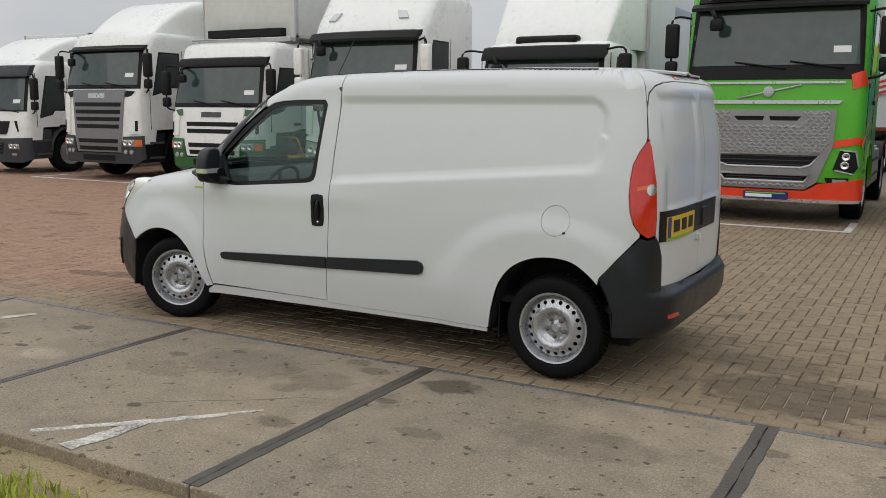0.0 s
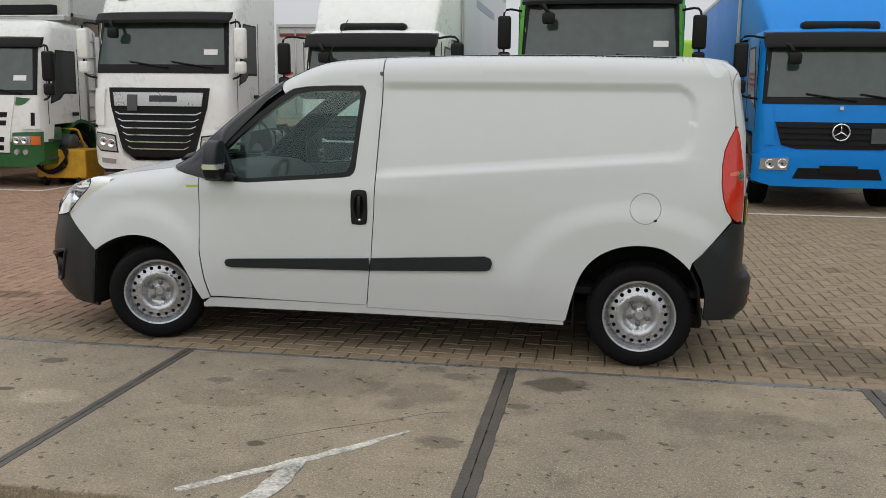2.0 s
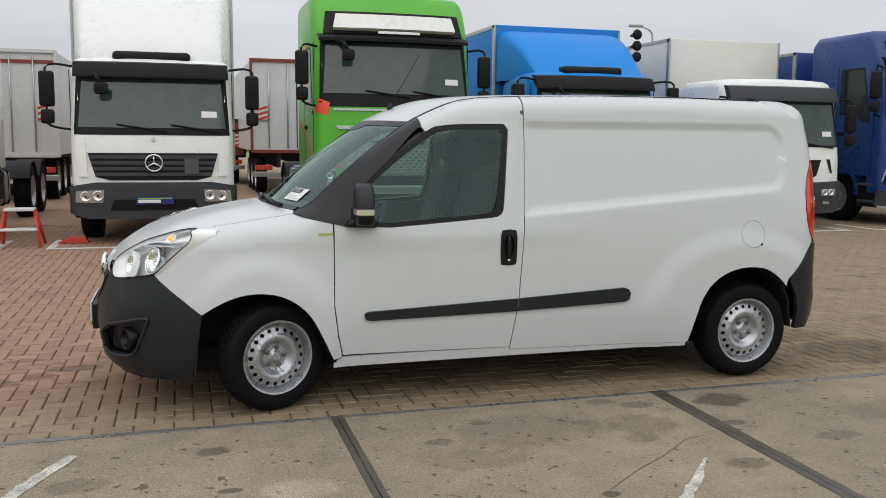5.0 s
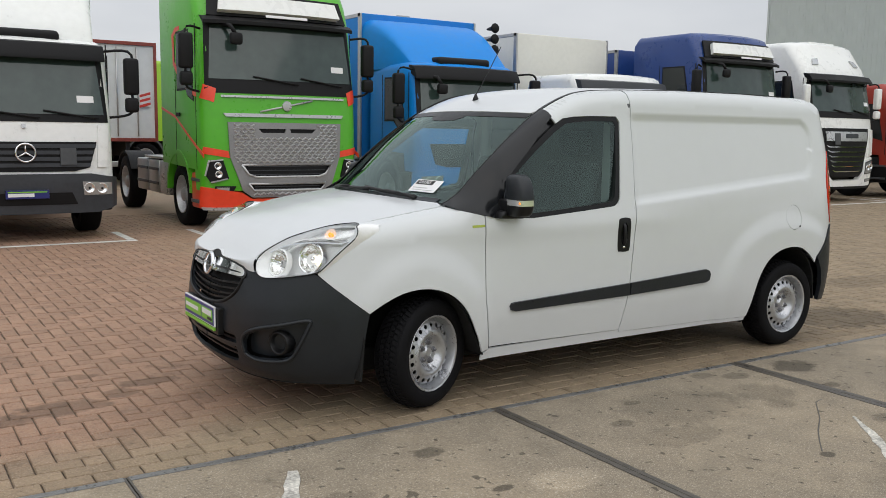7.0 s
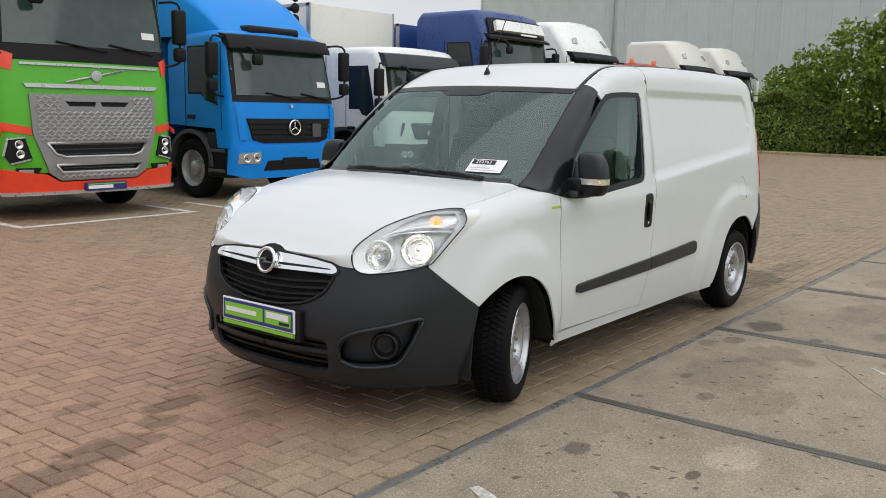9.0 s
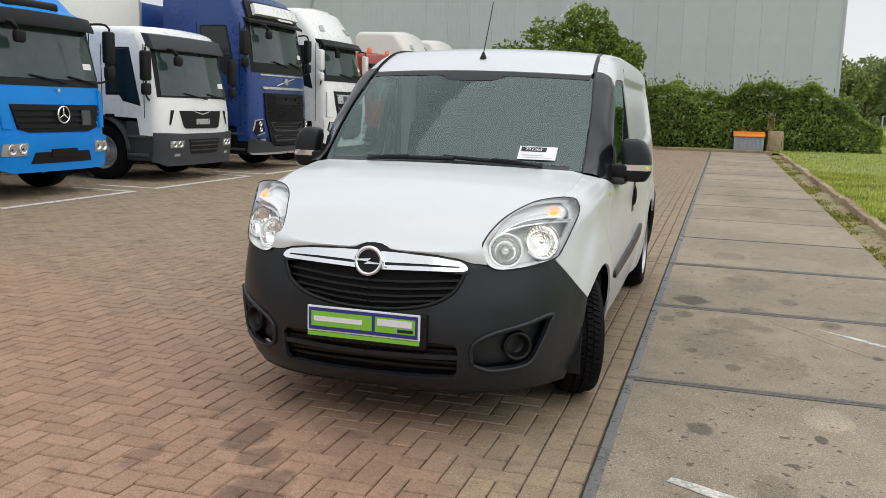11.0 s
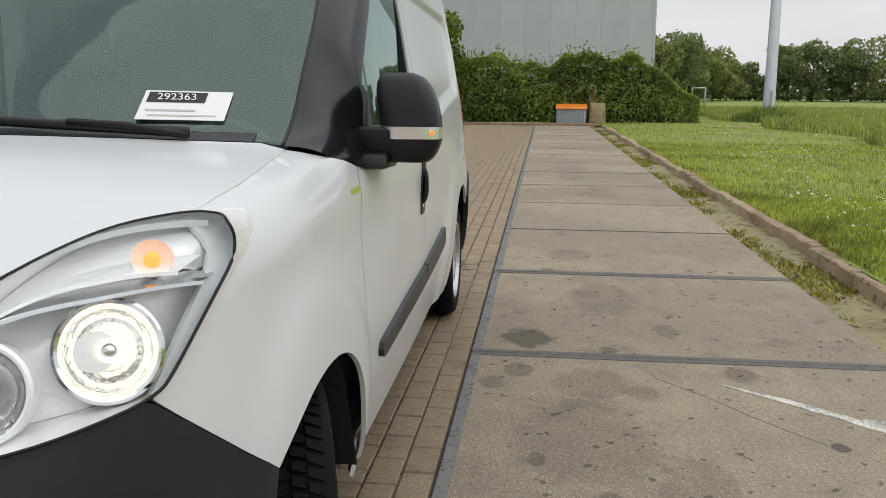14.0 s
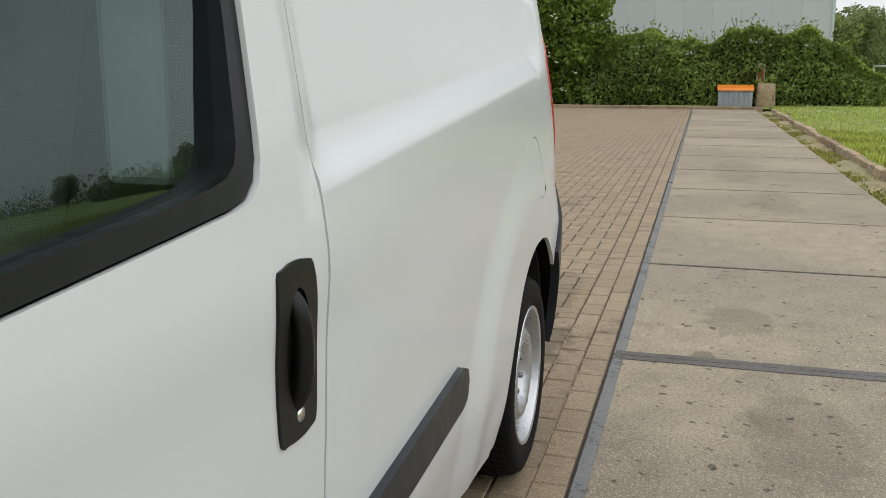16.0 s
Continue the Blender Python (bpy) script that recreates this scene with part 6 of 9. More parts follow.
st = part("steering_wheel", lathe([(0.185 + 0.014 * math.cos(a), 0.014 * math.sin(a)) for a in np.linspace(0, 2 * math.pi, 9)[:-1]], 40, sw, closed=True), TRIM, cab, "dark steering wheel", True)
hub = lathe([(0.0, -0.03), (0.06, -0.028), (0.07, 0.0), (0.05, 0.04), (0.0, 0.05)], 20, sw)
part("steering_hub", hub, TRIM, st, "", True)
for a in (0, 120, 240):
    q = sw @ Vector((0.17 * math.cos(radians(a + 30)), 0, 0.17 * math.sin(radians(a + 30))))
    part("steering_spoke", tube([sw @ Vector((0, 0, 0)), q], 0.016, 8), TRIM, st, "", True)
for s in (1, -1):
    part("pillar_lining", box(1.44, 1.49, min(s * 0.64, s * 0.735), max(s * 0.64, s * 0.735), 1.10, 1.70, 0.012), mat("pale_pillar_lining", (0.42, 0.44, 0.43), 0.7, vary=0.06, scale=6), cab)
    part("seat_belt", box(1.40, 1.404, min(s * 0.765, s * 0.80), max(s * 0.765, s * 0.80), 0.7, 1.58), CLOTH, cab)
part("rear_view_mirror", box(0.76, 0.79, -0.12, 0.12, 1.575, 1.63, 0.012), SOFTP, cab)
part("cargo_floor", box(1.53, 3.6, -0.78, 0.78, 0.42, 0.46), DARK, cab)

# ---- parked trucks ----
TGLASS = mat("truck_windscreen", (0.034, 0.056, 0.050), 0.04, spec=0.75, vary=0.2, scale=0.8)
TSIDE = mat("truck_side_glass", (0.014, 0.02, 0.021), 0.06, spec=0.6)
TBLACK = mat("truck_black_plastic", (0.009, 0.009, 0.010), 0.5, spec=0.22, vary=0.2, scale=3, bump=0.08, bscale=200)
TGREY = mat("truck_grey_plastic", (0.07, 0.075, 0.08), 0.5, vary=0.15, scale=3)
TDGREY = mat("truck_dark_grey_bumper", (0.046, 0.05, 0.057), 0.5, spec=0.35, vary=0.15, scale=3)
TSILV = mat("truck_silver_trim", (0.55, 0.56, 0.57), 0.3, metal=0.6, vary=0.05, scale=4)
TWHITE = mat("truck_white_paint", (0.87, 0.88, 0.86), 0.3, vary=0.04, scale=1.5, coat=0.4)
TCREAM = mat("truck_cream_paint", (0.70, 0.69, 0.63), 0.35, vary=0.04, scale=1.5, coat=0.3)
TGREEN = mat("truck_green_paint", (0.092, 0.45, 0.02), 0.32, vary=0.05, scale=1.5, coat=0.2)
TDGREEN = mat("truck_dark_green_paint", (0.02, 0.13, 0.035), 0.35, vary=0.08, scale=2, coat=0.3)
TRED = mat("truck_orange_red_paint", (0.85, 0.06, 0.02), 0.35, vary=0.06, scale=2, coat=0.3)
TBLUE = mat("truck_bright_blue_paint", (0.002, 0.235, 0.72), 0.42, vary=0.05, scale=1.5, spec=0.3)
TNAVY = mat("truck_navy_paint", (0.014, 0.05, 0.21), 0.3, vary=0.05, scale=1.5, coat=0.15)
TMAROON = mat("truck_red_paint", (0.33, 0.03, 0.015), 0.4, vary=0.08, scale=2, coat=0.2)
TSLATGREY = mat("truck_metal_grey_paint", (0.22, 0.22, 0.225), 0.35, metal=0.4, vary=0.06, scale=2, coat=0.3)
TLIME = mat("truck_lime_paint", (0.33, 0.6, 0.03), 0.35, vary=0.04, scale=2, coat=0.3)
TLAMP = mat("truck_headlamp", (0.5, 0.52, 0.53), 0.15, metal=0.6, bump=0.5, bscale=22)
TREFL = mat("truck_lamp_reflector", (0.85, 0.86, 0.87), 0.12, metal=0.9)
TORANGE = mat("truck_orange_lens", (0.75, 0.16, 0.03), 0.25, coat=0.4)
TSHEET = mat("box_body_white_panel", (0.68, 0.69, 0.67), 0.45, vary=0.06, scale=0.9)
TBLUESHEET = mat("box_body_blue_panel", (0.004, 0.19, 0.60), 0.45, spec=0.3, vary=0.06, scale=0.9)
TDECALB = mat("dealer_blue_board", (0.02, 0.025, 0.16), 0.4)
# grimy chassis colour, also used for the painted shade under the cabs
TCHASS = mat("chassis_grime_and_shade", (0.02, 0.019, 0.018), 0.8, vary=0.35, scale=5)
TALU = mat("aluminium_box", (0.5, 0.5, 0.5), 0.38, metal=0.85, vary=0.12, scale=6)

TYRE_ME = RIM_ME = None


def truck_wheel(thing, x, y, r=0.49, inward=1):
    """A truck wheel, its face towards -x (inward = 1) or +x."""
    global TYRE_ME, RIM_ME
    if TYRE_ME is None:
        bm = lathe([(0.30, -0.13), (0.33, -0.15), (0.42, -0.155), (0.47, -0.14), (0.49, -0.11), (0.485, -0.06), (0.49, -0.05), (0.49, 0.05), (0.485, 0.06), (0.49, 0.11), (0.47, 0.14), (0.40, 0.15), (0.30, 0.13)], 36)
        TYRE_ME = bpy.data.meshes.new("truck_tyre")
        bm.to_mesh(TYRE_ME)
        bm.free()
        TYRE_ME.materials.append(RUBBER)
        bm = lathe([(0.30, -0.12), (0.30, -0.145), (0.285, -0.145), (0.27, -0.10), (0.25, -0.03), (0.19, -0.02), (0.175, -0.035), (0.12, -0.05), (0.115, -0.11), (0.09, -0.13), (0.0, -0.13)], 32)
        for k in range(10):
            a = 2 * math.pi * k / 10
            bm = lathe([(0.0, -0.075), (0.015, -0.07), (0.016, -0.03)], 6, Matrix.Translation((0.15 * math.cos(a), 0, 0.15 * math.sin(a))), bm)
            a += math.pi / 10
            bm = lathe([(0.0, -0.0335), (0.022, -0.034), (0.022, -0.02)], 10, Matrix.Translation((0.222 * math.cos(a), 0.009, 0.222 * math.sin(a))), bm)
        RIM_ME = bpy.data.meshes.new("truck_rim")
        bm.to_mesh(RIM_ME)
        bm.free()
        RIM_ME.materials.append(mat("truck_rim_paint", (0.52, 0.52, 0.53), 0.38, metal=0.6, vary=0.2, scale=8))
        for me in (TYRE_ME, RIM_ME):
            me.shade_smooth()
            me.set_sharp_from_angle(angle=radians(40))
    w = empty("wheel", Matrix.Translation((x, y, r)) @ Euler((0, 0, radians(-90 if inward > 0 else 90))).to_matrix().to_4x4())
    w.parent = thing
    s = r / 0.49
    for nm, me in (("tyre", TYRE_ME), ("rim", RIM_ME)):
        o = new(nm, me)
        o.parent = w
        o.scale = (s, 1.0, s)


class Cab:
    """A truck cab that faces -y, its front at the thing's own y = 0."""

    def __init__(self, name, cx, y0, label, W, prof, paint, depth, roof, floor, slope=0.22, bulge=0.13, turn=0.0):
        self.t = empty(name, pose(cx, y0, 0, 0, 0, turn), label, "truck", "trucks parked in a row")
        self.W, self.prof, self.paint, self.D, self.roof, self.floor, self.bulge = W, prof, paint, depth, roof, floor, bulge
        self.slope = slope
        self.table = smooth_table([(z, y) for y, z in prof], 0.2, 4.2, 400, 4)
        self.shell()

    def front(self, x, z):
        h = self.W / 2
        r = 0.16
        e = max(0.0, abs(x) - (h - r))
        rounding = r * (1 - math.sqrt(max(0.0, 1 - (e / r) ** 2)))
        return Vector((x, self.table(z) + self.bulge * (abs(x) / h) ** 2.4 + rounding, z))

    def shell(self):
        """The painted cab body, lofted across its width."""
        h = self.W / 2
        b2 = bmesh.new()
        xs = [-h, -h + 0.012, -h + 0.05, -h + 0.11, -h + 0.2, -h * 0.6, -h * 0.3, 0]
        xs = xs + [-v for v in xs[-2::-1]]
        zs = np.linspace(self.floor, self.roof - 0.12, 14)
        rows = []
        for x in xs:
            e = max(0.0, abs(x) - (h - 0.13))
            dn = 0.13 * (1 - math.sqrt(max(0.0, 1 - (e / 0.13) ** 2)))
            top_z = self.roof - dn + 0.03 * (1 - (x / h) ** 2)
            pts = [self.front(x, z) for z in zs]
            f = pts[-1]
            pts += [Vector((x, f.y + 0.05, top_z - 0.05)), Vector((x, f.y + 0.16, top_z)), Vector((x, self.D - 0.1, top_z)), Vector((x, self.D, top_z - 0.1)), Vector((x, self.D, self.floor + 0.35)), Vector((x, 0.55, self.floor + 0.3)), Vector((x, 0.5, self.floor))]
            rows.append([b2.verts.new(p) for p in pts])
        n = len(rows[0])
        for r0, r1 in zip(rows, rows[1:]):
            for k in range(n):
                b2.faces.new((r0[k], r0[(k + 1) % n], r1[(k + 1) % n], r1[k]))
        b2.faces.new(rows[0])
        b2.faces.new(rows[-1][::-1])
        bmesh.ops.recalc_face_normals(b2, faces=b2.faces[:])
        self.body = part("cab_body", b2, self.paint, self.t, "", 35)

    def panel(self, name, pts, material, off=0.01, flange=0.03, holes=(), parent=None, both=False, label="", step=0.09):
        """A panel on the cab's front, from (x, z) corners; both: once more, mirrored."""
        out = []
        for s in ((1, -1) if both else (1,)):
            p = [(x * s, z) for x, z in pts]
            hh = [[(x * s, z) for x, z in q] for q in holes]
            out.append(part(name, patch(self.front, p, hh, off=off, flange=flange, step=step), material, parent or self.t, label, 35))
        return out[0]

    def block(self, name, x0, x1, y0, y1, z0, z1, material, bevel=0.02, parent=None, both=False, label=""):
        out = None
        for s in ((1, -1) if both else (1,)):
            out = part(name, box(min(s * x0, s * x1), max(s * x0, s * x1), y0, y1, z0, z1, bevel), material, parent or self.t, label, 35)
        return out

    def windscreen(self, z0, z1, edge=0.14, cowl=0.1, tint=None):
        h = self.W / 2
        self.panel("windscreen_surround", [(-h + edge - 0.06, z0 - cowl), (h - edge + 0.06, z0 - cowl), (h - edge + 0.02, z1 + 0.05), (-h + edge - 0.02, z1 + 0.05)], TBLACK, 0.006, 0.02)
        self.panel("windscreen", [(-h + edge, z0), (h - edge, z0), (h - edge - 0.06, z1), (-h + edge + 0.06, z1)], tint or TGLASS, 0.014, 0.01)
        for x in (-0.5, 0.25):
            p = [self.front(x + 0.7 * k / 6, z0 + 0.05 - 0.10 * k / 6) + Vector((0, -0.035, 0)) for k in range(7)]
            part("wiper", tube(p, 0.012, 6), TBLACK, self.t, "", True)
        self.panel("paper_label", [(h - edge - 0.34, z0 + 0.16), (h - edge - 0.12, z0 + 0.16), (h - edge - 0.12, z0 + 0.25), (h - edge - 0.34, z0 + 0.25)], WHITEP, 0.017, 0.002)
        c = self.front(-h * 0.75, z1 - 0.02)
        part("kerb_mirror", tube([c + Vector((0, 0.05, 0.06)), c + Vector((0.1, -0.22, 0.0)), c + Vector((0.16, -0.26, -0.12))], 0.03, 8), TBLACK, self.t, "", True)
        part("kerb_mirror_head", box(c.x + 0.07, c.x + 0.26, c.y - 0.32, c.y - 0.22, c.z - 0.27, c.z - 0.1, 0.04), TBLACK, self.t, "", 40)

    def visor(self, z0, z1, out=0.22, material=None):
        h = self.W / 2 - 0.06
        b2 = bmesh.new()
        rows = []
        for k in range(15):
            x = -h + 2 * h * k / 14
            y = self.front(x, z1).y
            rows.append([b2.verts.new(q) for q in ((x, y + 0.02, z1), (x, y - out * 0.6, z1 - 0.03), (x, y - out, z0 + 0.05), (x, y - out, z0), (x, y - out + 0.03, z0 + 0.01), (x, y - 0.01, z0 + 0.12))])
        for r0, r1 in zip(rows, rows[1:]):
            for k in range(6):
                b2.faces.new((r0[k], r0[(k + 1) % 6], r1[(k + 1) % 6], r1[k]))
        b2.faces.new(rows[0])
        b2.faces.new(rows[-1][::-1])
        bmesh.ops.recalc_face_normals(b2, faces=b2.faces[:])
        part("sun_visor", b2, material or TBLACK, self.t, "", 35)

    def sides(self, z0, z1, y0=0.42, y1=1.25, line=None, mirror_z=None, mirror_mat=None, arm=0.3):
        """Side windows, door joints and mirrors on both sides."""
        h = self.W / 2
        for s in (1, -1):
            wx = s * (h + 0.004)
            win = [(y0 + self.slope * 0.25, z0 - 0.18), (y0 + 0.35, z0 - 0.1), (y0 + 0.42, z0), (y1, z0), (y1, z1), (y0 + self.slope + 0.06, z1)]
            part("side_window", prism(win, "x", wx - s * 0.02, wx + s * 0.004, 0.004), TSIDE, self.t)
            fr = [(y - 0.03 if y < (y0 + y1) / 2 else y + 0.03, z + (0.03 if z > (z0 + z1) / 2 else -0.03)) for y, z in win]
            part("window_rubber", prism(fr, "x", wx - s * 0.03, wx, 0.003), TBLACK, self.t)
            for yy in (y0 - 0.06, y1 + 0.1):
                part("door_joint", box(min(wx - s * 0.01, wx + s * 0.001), max(wx - s * 0.01, wx + s * 0.001), yy, yy + 0.012, self.floor + 0.3, z1 + 0.08), TBLACK, self.t)
            part("door_handle", box(min(wx, wx + s * 0.02), max(wx, wx + s * 0.02), y1 - 0.15, y1 + 0.05, z0 - 0.42, z0 - 0.36, 0.008), TBLACK, self.t)
            mz = mirror_z or z0
            mo = wx + s * arm
            ym = self.front(0, mz).y + 0.12
            m = part("side_mirror", box(min(mo - 0.1, mo + 0.1), max(mo - 0.1, mo + 0.1), ym - 0.06, ym + 0.07, mz + 0.12, mz + 0.62, 0.04, 3), mirror_mat or TBLACK, self.t, "", 40)
            part("wide_mirror", box(mo - 0.09, mo + 0.09, ym - 0.06, ym + 0.06, mz - 0.12, mz + 0.08, 0.04, 3), mirror_mat or TBLACK, self.t, "", 40)
            part("mirror_arm", tube(spline([(wx - s * 0.05, ym + 0.12, mz + 0.7), (mo, ym, mz + 0.68), (mo, ym, mz + 0.2), (mo, ym, mz - 0.12), (wx - s * 0.02, ym + 0.1, mz - 0.2)], 20), 0.018, 6), TBLACK, self.t, "", True)

    def steps(self, material=None, z0=0.35, y_ax=1.38, arch=None, arch_r=0.62):
        """Entry steps, mudguards, wheels under the cab, and a dark box for the shade there."""
        h = self.W / 2
        for s in (1, -1):
            self.block("step_panel", s * (h - 0.22) if s > 0 else -h + 0.02, s * (h - 0.02) if s > 0 else -h + 0.22, 0.22, 0.80, z0, self.floor + 0.25, material or TBLACK, 0.03)
            for z in (z0 + 0.08, z0 + 0.40):
                part("step", box(min(s * (h - 0.2), s * (h + 0.005)), max(s * (h - 0.2), s * (h + 0.005)), 0.34, 0.76, z, z + 0.05, 0.01), TGREY, self.t)
            a = [(y_ax + arch_r * math.cos(t), 0.55 + arch_r * math.sin(t)) for t in np.linspace(math.pi, 0, 15)]
            b = [(y_ax + (arch_r - 0.06) * math.cos(t), 0.55 + (arch_r - 0.06) * math.sin(t)) for t in np.linspace(0, math.pi, 15)]
            part("mudguard", prism(a + b, "x", s * (h - 0.45), s * (h + 0.01)), arch or TBLACK, self.t, "", 35)
            truck_wheel(self.t, s * (h - 0.19), y_ax, 0.49, -s)
        # added dark box: shade below the cab, put into shape and colour
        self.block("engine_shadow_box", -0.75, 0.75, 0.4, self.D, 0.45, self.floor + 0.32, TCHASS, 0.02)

    def chassis(self, length, axles, tank=True):
        h = self.W / 2
        for x in (-0.42, 0.42):
            part("chassis_rail", box(x - 0.05, x + 0.05, self.D - 0.4, length, 0.72, 0.98, 0.01), TCHASS, self.t)
        for y in axles:
            part("axle", tube([(-h + 0.3, y, 0.49), (h - 0.3, y, 0.49)], 0.08, 8), TCHASS, self.t, "", True)
            for s in (1, -1):
                truck_wheel(self.t, s * (h - 0.18), y, 0.49, -s)
                a = [(y + 0.6 * math.cos(t), 0.52 + 0.56 * math.sin(t)) for t in np.linspace(2.7, 0.4, 10)]
                b = [(y + 0.57 * math.cos(t), 0.52 + 0.53 * math.sin(t)) for t in np.linspace(0.4, 2.7, 10)]
                part("rear_mudguard", prism(a + b, "x", s * (h - 0.5), s * (h - 0.02)), TBLACK, self.t, "", 35)
        if tank:
            for s in (1, -1):
                part("fuel_tank", box(min(s * 0.58, s * (h - 0.06)), max(s * 0.58, s * (h - 0.06)), 2.15, 3.0, 0.42, 0.98, 0.09, 3), TALU, self.t, "", 40)
                for k in range(2):
                    part("tank_strap", box(min(s * 0.57, s * (h - 0.05)), max(s * 0.57, s * (h - 0.05)), 2.32 + 0.4 * k, 2.37 + 0.4 * k, 0.41, 0.99, 0.03), TBLACK, self.t)

    def cargo_box(self, y0, y1, W, z0, z1, material, trim=None):
        b2 = box(-W / 2, W / 2, y0, y1, z0, z1, 0.03)
        cb = part("cargo_box", b2, material, self.t, "", 35)
        for x in (-W / 2 - 0.008, W / 2 - 0.03):
            for z in (z0, z1 - 0.07):
                part("box_edge", box(x, x + 0.04, y0 - 0.01, y1, z, z + 0.07, 0.008), trim or TALU, cb)
            part("box_post", box(x, x + 0.04, y0 - 0.012, y0 + 0.09, z0, z1, 0.008), trim or TALU, cb)
        return cb

    def deflector(self, y0, y1, z0, z1, material, w0=None, w1=None):
        """A roof fairing that rises from the cab's roof to the box."""
        w0, w1 = w0 or self.W * 0.40, w1 or self.W * 0.5
        b2 = bmesh.new()
        rows = []
        for k in range(9):
            f = k / 8
            y = y0 + (y1 - y0) * f
            z = z0 + 0.06 + (z1 - z0 - 0.06) * (1 - (1 - f) ** 1.7)
            w = w0 + (w1 - w0) * f
            loop = []
            for j in range(13):
                t = math.pi * j / 12
                c, q = math.cos(t), math.sin(t)
                loop.append(b2.verts.new((w * abs(c) ** 0.17 * (1 if c > 0 else -1), y, z0 - 0.02 + (z - z0 + 0.02) * q ** 0.2)))
            rows.append(loop)
        for r0, r1 in zip(rows, rows[1:]):
            for j in range(12):
                b2.faces.new((r0[j], r0[j + 1], r1[j + 1], r1[j]))
        b2.faces.new(rows[0][::-1])
        b2.faces.new(rows[-1])
        bmesh.ops.recalc_face_normals(b2, faces=b2.faces[:])
        return part("roof_deflector", b2, material, self.t, "", 45)

    def lenses(self, spots_, r, out=0.072):
        """Round bright reflectors set into the headlamps of both sides."""
        for x, z in spots_:
            for s in (1, -1):
                m = Matrix.Translation((s * x, self.front(s * x, z).y - out, z))
                rim = part("headlamp_reflector", lathe([(r, 0.02), (r + 0.006, -0.004), (r - 0.004, -0.006), (r * 0.75, 0.006), (r * 0.3, 0.014), (0.0, 0.016)], 18, m), TREFL, self.t, "", True)
                part("headlamp_bulb", lathe([(0.0, -0.004), (r * 0.22, 0.0), (r * 0.24, 0.014)], 10, m), TBLACK, rim, "", True)

    def board(self, z, x=0.0, w=0.26, label="dark blue dealer board"):
        c = self.front(x, z)
        b = part("dealer_board", box(x - w, x + w, c.y - 0.095, c.y - 0.03, z - 0.055, z + 0.055, 0.004), TDECALB, self.t, label)
        part("board_bar", box(x - w * 0.9, x + w * 0.3, c.y - 0.099, c.y - 0.085, z - 0.03, z + 0.015), WHITEP, b)
        part("board_stripe", box(x - w * 0.9, x + w * 0.9, c.y - 0.099, c.y - 0.085, z + 0.025, z + 0.04), PLG, b)

    def badge(self, x, z, w, h, material=None, off=0.03):
        return self.panel("badge", [(x - w, z - h), (x + w, z - h), (x + w, z + h), (x - w, z + h)], material or TSILV, off, 0.02, step=0.2)


def star_badge(cab, z, r=0.13):
    c = cab.front(0, z)
    m = Matrix.Translation((0, c.y - 0.06, z))
    ringo = part("round_badge", lathe([(r, 0.03), (r, -0.01), (r - 0.015, -0.02), (r - 0.025, -0.01), (r - 0.025, 0.03)], 32, m, closed=True), CHROME, cab.t, "round chrome badge", True)
    for a in (90, 210, 330):
        e = m @ Vector(((r - 0.02) * math.cos(radians(a)), 0, (r - 0.02) * math.sin(radians(a))))
        part("badge_spoke", tube([m @ Vector((0, 0, 0)), e], 0.018, 6, r1=0.006), CHROME, ringo, "", True)


